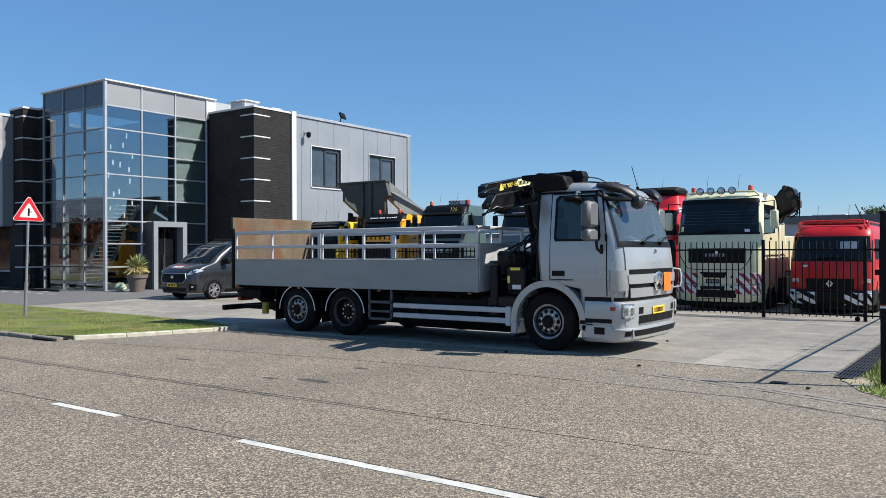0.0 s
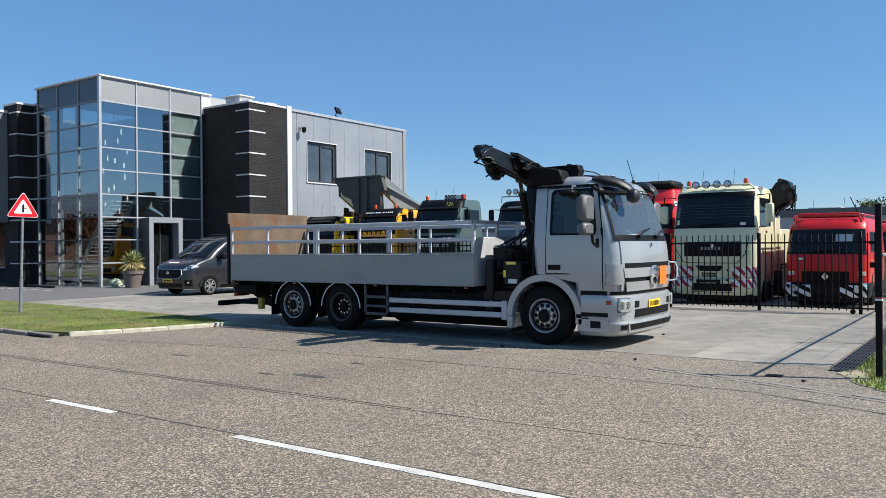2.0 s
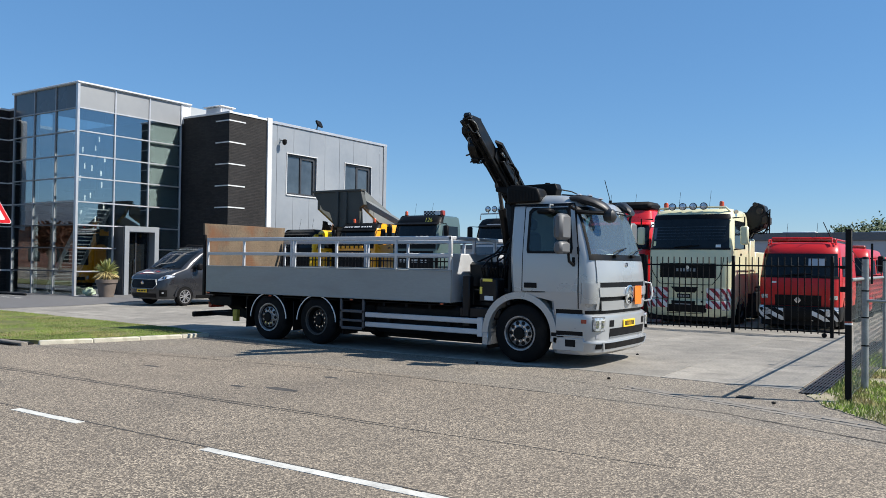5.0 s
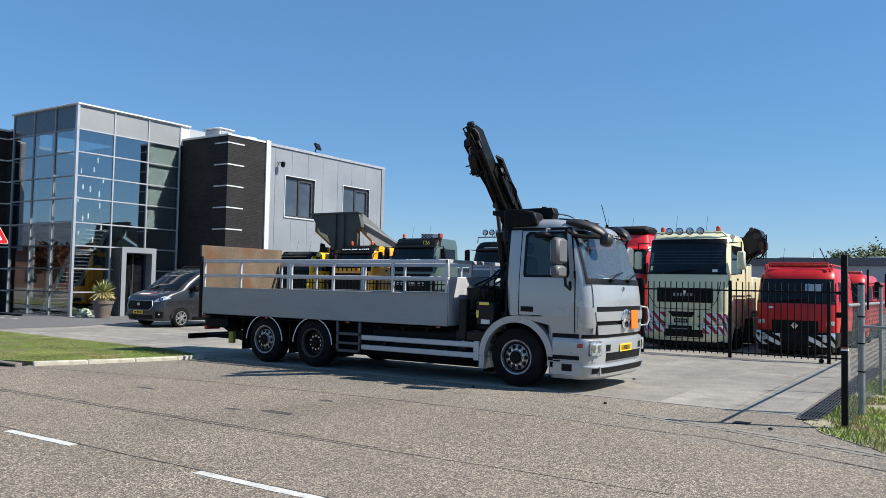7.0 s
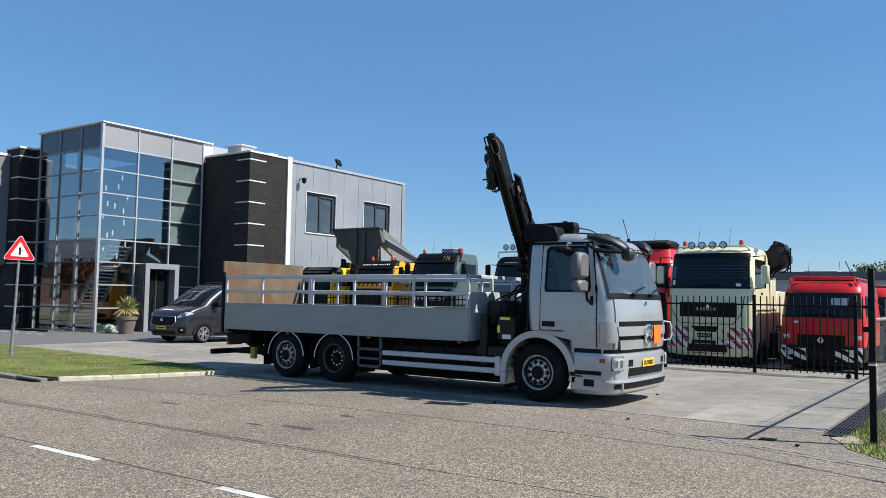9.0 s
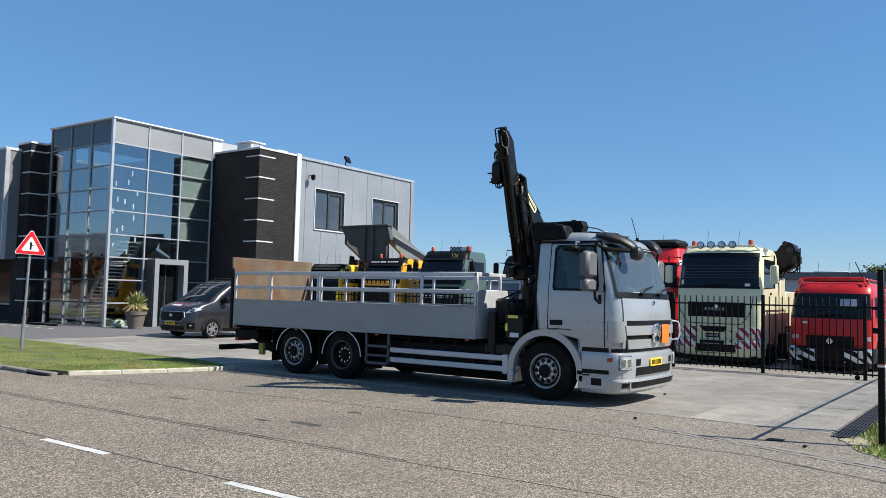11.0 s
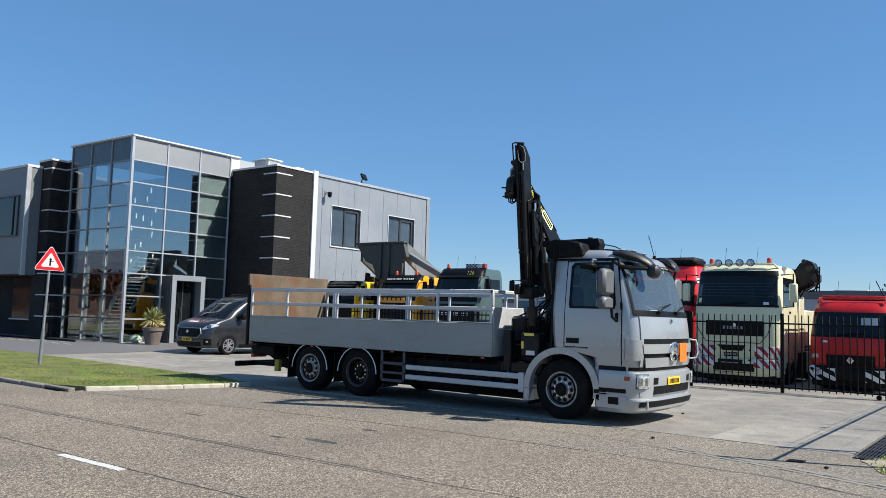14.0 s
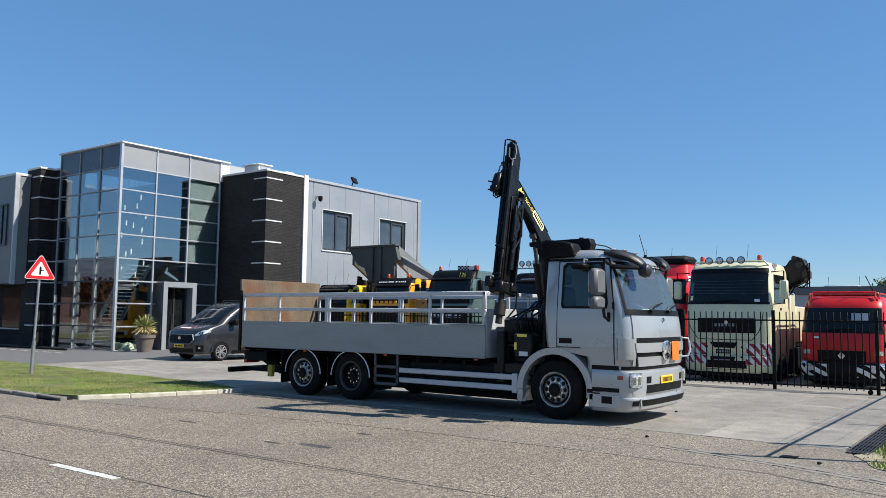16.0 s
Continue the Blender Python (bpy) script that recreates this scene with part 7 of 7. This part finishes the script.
part("side_flash", r2cab.patch(70, 88, 3.0, 3.16, 0.014, 4, 2), M_WHITE, r2)
part("roof_deflector", G().box(-1.6, -0.5, -0.9, 1.05, 3.55, 3.86, 0.10), M_CHASSIS, r2)

r3, r3cab = parked_truck("red crew-cab truck standing behind the other red truck", 2.55, 18.6, 2.1, 2.44, (1.5, 2.1), M_REDF, None, None, (0.8, 1.2), M_REDF, (), 0.4, lip=False, rear=-4.5)
part("side_box", G().box(-7.5, -4.6, -1.05, 1.05, 0.9, 2.2, 0.04), M_REDF, r3)
part("light_bar", G().box(-1.2, -0.9, -0.8, 0.8, 2.42, 2.54, 0.03), M_REDLENS, r3)
for x in (-2.6, -3.7):
    for s in (-1, 1):
        part("side_window", G().box(x - 0.42, x + 0.42, s * 1.02, s * 1.062, 1.54, 2.06, 0.02), M_DARKGLASS, r3)

# raised tipper body beyond the yellow trucks
tb = thing("tipper_body", "raised dark grey steel tipper body with ribs", "tipper")
part("tailgate", G().prism([(-19.8, 4.98), (-16.87, 5.02), (-16.68, 4.32), (-16.95, 4.2), (-16.9, 3.3), (-18.45, 3.3), (-18.75, 4.0), (-19.2, 4.15), (-19.65, 4.75)], "y", 16.0, 16.25), M_BIN, tb, bevel=0.03)
for x in (-18.25, -17.75):
    part("rib", G().box(x - 0.10, x + 0.10, 15.9, 16.0, 3.35, 4.95, 0.02), M_BIN, tb)
part("top_lip", G().box(-19.85, -16.8, 15.92, 16.3, 4.96, 5.06, 0.02), M_BIN, tb)
part("side_wall", G().prism([(16.2, 5.0), (16.2, 4.2), (19.0, 2.6), (20.5, 1.2), (20.7, 1.9), (19.6, 3.4)], "x", -16.95, -16.80), M_BIN_L, tb)
part("side_wall", G().prism([(16.2, 5.0), (16.2, 4.2), (19.0, 2.6), (20.5, 1.2), (20.7, 1.9), (19.6, 3.4)], "x", -19.7, -19.55), M_BIN, tb)
part("lift_beam", G().prism([(-16.85, 4.55), (-16.85, 4.25), (-14.4, 3.1), (-14.35, 3.32)], "y", 16.3, 16.6), M_BIN_L, tb)
part("stand", G().box(-18.9, -18.6, 16.4, 16.8, 0, 3.4).box(-17.2, -16.9, 16.4, 16.8, 0, 3.4), M_CHASSIS, tb)


# ---- van ----
def van():
    v = thing("delivery_van", "dark grey delivery van parked beside the entrance", "van", pose(-18.66, 5.85, 0, 0, 0, -90) @ Matrix.Scale(1.06, 4))
    c = Cab([(0.24, -0.06, 0.93, -4.8), (0.40, 0.0, 0.97, -4.85), (0.62, 0.01, 1.0, -4.87), (0.86, -0.03, 1.005, -4.88), (1.02, -0.09, 1.0, -4.88), (1.13, -0.22, 0.99, -4.88), (1.22, -0.48, 0.98, -4.88), (1.29, -0.74, 0.965, -4.88),
             (1.52, -1.02, 0.94, -4.87), (1.80, -1.42, 0.90, -4.85), (1.95, -1.68, 0.86, -4.83), (2.05, -1.95, 0.80, -4.80), (2.09, -2.4, 0.72, -4.7)], 0, 0.50, 3.0)
    part("body", c.shell(), M_VAN, v)
    part("windscreen", c.patch(-56, 56, 1.32, 1.95, 0.006, 18, 6), M_DARKGLASS, v, "raked windscreen")
    part("scuttle", c.patch(-58, 58, 1.26, 1.32, 0.010, 18, 2), M_BLACK, v)
    hexa = ((-24, 0.60), (24, 0.60), (33, 0.74), (28, 0.92), (-28, 0.92), (-33, 0.74))
    rows = []
    for z, w in ((0.60, 24), (0.67, 28.5), (0.74, 33), (0.83, 30.5), (0.92, 28)):
        rows.append([c.point(-w + 2 * w * i / 12, z, 0.010) for i in range(13)])
    gr = part("grille", G().grid(rows), M_BLACK, v)
    rim = [c.point(hexa[k % 6][0] + (hexa[(k + 1) % 6][0] - hexa[k % 6][0]) * f, hexa[k % 6][1] + (hexa[(k + 1) % 6][1] - hexa[k % 6][1]) * f, 0.014) for k in range(6) for f in (0.0, 0.34, 0.67)]
    part("grille_rim", G().tube(rim + [rim[0]], 0.014, 6), M_GALV, gr)
    part("oval_badge", G().lathe([(0.001, 0.035), (0.055, 0.033), (0.065, 0.015)], (0, 0, 0.80), "x", 18), M_CHROME, gr)
    for i in range(4):
        part("grille_bar", c.patch(-27, 27, 0.645 + 0.065 * i, 0.658 + 0.065 * i, 0.016, 12, 1), M_CHASSIS, gr)
    part("lower_grille", c.patch(-34, 34, 0.30, 0.44, 0.008, 12, 2), M_BLACK, v)
    np_ = part("number_plate", G().box(0.02, 0.035, -0.27, 0.27, 0.47, 0.58, 0.004), M_YPLATE, v)
    part("plate_bar", G().box(0.035, 0.037, -0.20, -0.07, 0.50, 0.55).box(0.035, 0.037, -0.04, 0.10, 0.50, 0.55).box(0.035, 0.037, 0.13, 0.21, 0.50, 0.55), M_BLACK, np_)
    part("bonnet_badge", G().add([c.point(a, z, 0.012) for a, z in ((-16, 1.10), (12, 1.10), (14, 1.20), (-14, 1.20))], [(0, 1, 2, 3)]), M_SIGN_R, v, "red and white bonnet emblem")
    part("bonnet_mark", G().add([c.point(a, z, 0.018) for a, z in ((-10, 1.13), (6, 1.13), (7, 1.165), (-9, 1.165))], [(0, 1, 2, 3)]), M_WHITE, v)
    for s in (-1, 1):
        rows = []
        for j in range(13):
            f = j / 12
            ph = (35 + 53 * f) * s
            lo, hi = 0.86 + 0.13 * f, 0.93 + 0.17 * f + 0.07 * math.sin(math.pi * min(1, f * 1.3))
            if f > 0.75:
                hi -= (f - 0.75) * 0.28
            rows.append([c.point(ph, lo, 0.002), c.point(ph, lo + 0.01, 0.014), c.point(ph, (lo + hi) / 2, 0.016), c.point(ph, hi - 0.01, 0.014), c.point(ph, hi, 0.002)])
        hl = part("headlamp", G().grid(rows), M_LENS, v, "swept clear headlamp")
        part("lamp_inner", c.patch(48 * s, 62 * s, 0.935, 1.03, 0.020, 5, 2), M_BLACK, hl)
        part("lamp_eye", c.patch(52 * s, 58 * s, 0.955, 1.01, 0.026, 3, 2), M_CHROME, hl)
        part("corner_intake", c.patch(44 * s, 74 * s, 0.34, 0.56, 0.007, 6, 2), M_CHASSIS, v)
        part("fog_lamp", c.patch(48 * s, 66 * s, 0.42, 0.52, 0.008, 5, 2), M_BLACK, v)
        part("fog_lens", c.patch(54 * s, 62 * s, 0.44, 0.49, 0.012, 3, 1), M_LENS, v)

        def plate(pts, off, th):
            n = len(pts)
            vs = [(px, s * (c.at(pz)[1] + o), pz) for o in (off, off - th) for px, pz in pts]
            return G().add(vs, [tuple(range(n)), tuple(range(n, 2 * n))[::-1]] + [(i, (i + 1) % n, n + (i + 1) % n, n + i) for i in range(n)])
        part("side_window", plate([(-1.25, 1.30), (-2.62, 1.30), (-2.62, 1.90), (-1.98, 1.90), (-1.40, 1.45)], 0.008, 0.02), M_DARKGLASS, v)
        part("sill", plate([(-1.5, 0.24), (-3.3, 0.24), (-3.3, 0.36), (-1.5, 0.36)], 0.02, 0.04), M_BLACK, v)
        part("door_line", plate([(-2.70, 0.4), (-2.71, 0.4), (-2.71, 1.85), (-2.70, 1.85)], 0.003, 0.01), M_BLACK, v)
        part("door_mirror", G().box(-1.58, -1.38, s * 1.04, s * 1.24, 1.24, 1.48, 0.05), M_BLACK, v)
        for x in (-0.98, -3.9):
            fender(v, "wheel_arch", x, 0.33, 0.35, 0.42, s * 1.012, s * 0.75, 0, 180, M_VAN)
            fender(v, "arch_gap", x, 0.33, 0.20, 0.36, s * 1.006, s * 0.78, 0, 180, M_BLACK)
            wh = part("wheel", G().lathe([(0.22, 0.0), (0.29, -0.01), (0.325, 0.03), (0.33, 0.18), (0.3, 0.22), (0.2, 0.22)], (0, 0, 0), "y", 32), M_TYRE, v)
            wh.matrix_basis = pose(x, s * 1.02, 0.33) @ Matrix.Diagonal((1, -s, 1, 1))
            part("rim_ring", G().lathe([(0.235, -0.005), (0.215, -0.005), (0.205, 0.07)], (0, 0, 0), "y", 32), M_RIM, wh)
            part("rim_back", G().cyl((0, 0.08, 0), (0, 0.09, 0), 0.22, 24), M_BLACK, wh)
            g = G()
            for i in range(5):
                for da in (-13, 13):
                    a = 72 * i + da
                    g.box(0.03, 0.215, -0.012, 0.03, -0.018, 0.018, 0.006, pose(0, 0.01, 0, 0, a, 0))
            g.cyl((0, -0.01, 0), (0, 0.05, 0), 0.06, 16)
            part("spoke", g, M_RIM, wh)
    for y in (-0.35, 0.35):
        part("wiper", G().tube([(-0.72, y, 1.32), (-0.82, y + 0.3, 1.38)], 0.012, 6), M_BLACK, v)
    for s in (-1, 1):
        part("roof_bar", G().tube([(-2.3, s * 0.68, 2.08), (-2.4, s * 0.68, 2.15), (-4.4, s * 0.66, 2.15), (-4.5, s * 0.66, 2.08)], 0.018, 7), M_BLACK, v)
    return v


van()


# ---- small things ----
def triangle(side, z):
    h = side * 0.866
    pts = []
    r = side * 0.06
    for k in range(3):
        a = radians(90 + 120 * k)
        cx, cy = (h * 2 / 3 - 2 * r) * math.cos(a), (h * 2 / 3 - 2 * r) * math.sin(a)
        pts += [(cx + r * math.cos(a + radians(d)), cy + r * math.sin(a + radians(d))) for d in (-60, -30, 0, 30, 60)]
    return [(p[0], p[1] + z) for p in pts]


sg = thing("warning_sign", "red and white triangular junction warning sign on a pole", "road sign", pose(-15.2, -1.3, 0, -1.6, 0, -20))
pl = part("pole", G().cyl((0, 0, -0.02), (0, 0, 2.70), 0.035, 14).cyl((0, 0, 0), (0, 0, 0.95), 0.048, 14), M_GALV, sg, "galvanised pole")
fc = part("sign_face", G().prism(triangle(0.81, 2.855), "x", 0.045, 0.06), M_SIGN_W, sg)
part("sign_border", G().prism(triangle(0.775, 2.855), "x", 0.06, 0.063), M_SIGN_R, fc)
part("sign_field", G().prism(triangle(0.47, 2.85), "x", 0.063, 0.066), M_SIGN_W, fc)
part("sign_symbol", G().box(0.066, 0.069, -0.024, 0.024, 2.75, 2.92).prism([(-0.038, 2.915), (0.038, 2.915), (0, 2.985)], "x", 0.066, 0.069).box(0.066, 0.069, 0.024, 0.085, 2.855, 2.878), M_BLACK, fc)
part("clamp", G().box(0.0, 0.045, -0.06, 0.06, 2.80, 2.84, 0.005).box(0.0, 0.045, -0.06, 0.06, 3.0, 3.04, 0.005), M_GALV, sg)

pt = thing("plant_pot", "large brown clay pot standing beside the entrance", "plant pot", pose(-25.2, 8.72, 0.012))
part("pot", G().lathe([(0.001, 0.0), (0.30, 0.0), (0.42, 0.62), (0.46, 0.62), (0.47, 0.76), (0.42, 0.77), (0.40, 0.70), (0.001, 0.68)], (0, 0, 0), "z", 28), M_POT, pt)
yc = thing("yucca", "spiky green yucca with dry lower leaves in the pot", "plant", pose(-25.2, 8.72, 0.69))
part("stem", G().cyl((0, 0, -0.02), (0, 0, 0.40), 0.09, 10, 0.07), M_BARK, yc)
rng = random.Random(9)
for i in range(230):
    a, up = i * 2.39996, rng.uniform(-35, 85) if i > 60 else rng.uniform(-60, 0)
    ln = rng.uniform(0.48, 0.70)
    d = Vector((math.cos(a) * math.cos(radians(up)), math.sin(a) * math.cos(radians(up)), math.sin(radians(up))))
    sd = d.cross(Vector((0, 0, 1))).normalized() * 0.03
    sd = Matrix.Rotation(rng.uniform(-1.4, 1.4), 3, d) @ sd
    o = Vector((0, 0, 0.44 + rng.uniform(-0.10, 0.06)))
    dr = Vector((0, 0, -0.05 if up < 40 else 0))
    g = G().add([o - sd * 0.6, o + sd * 0.6, o + d * ln * 0.5 + sd, o + d * ln + dr, o + d * ln * 0.5 - sd], [(0, 1, 2, 4), (2, 3, 4)])
    part("leaf", g, M_LEAF if up > -8 else M_LEAF_DRY, yc)
cb = thing("ornamental_plant", "round pale green ornamental plant by the glass", "plant", pose(-26.55, 8.75, 0.012))
g = G()
for i in range(140):
    d = Vector((rng.gauss(0, 1), rng.gauss(0, 1), abs(rng.gauss(0, 0.9)))).normalized()
    s1 = d.orthogonal().normalized() * 0.07
    c0 = d * 0.24 + Vector((0, 0, 0.10))
    g.add([c0 - s1, c0 + d * 0.05 - s1.cross(d), c0 + s1, c0 + d * 0.06 + s1.cross(d)], [(0, 1, 2, 3)])
part("leaves", g, M_CABBAGE, cb)
part("core", G().lathe([(0.001, 0.0), (0.16, 0.02), (0.22, 0.14), (0.15, 0.27), (0.001, 0.30)], (0, 0, 0), "z", 14), M_CABBAGE, cb)
bl = thing("barrier_pole", "dark steel pole lying on the office pavement", "pole")
part("pole", G().cyl((-38, 6.2, 0.06), (-28.4, 6.9, 0.06), 0.05, 10), M_CHASSIS, bl)
for i, (x, y) in enumerate(((2.0, -0.82), (4.5, -1.55), (1.2, 2.6), (-0.5, -0.55))):
    st = thing("pebble", "small dark stone lying on the asphalt", "stone", pose(x, y, 0.005), "loose stones")
    part("stone", G().lathe([(0.001, 0.0), (0.026, 0.0), (0.030, 0.012), (0.015, 0.024), (0.001, 0.026)], (0, 0, 0), "z", 7), M_CHASSIS, st)


motions()
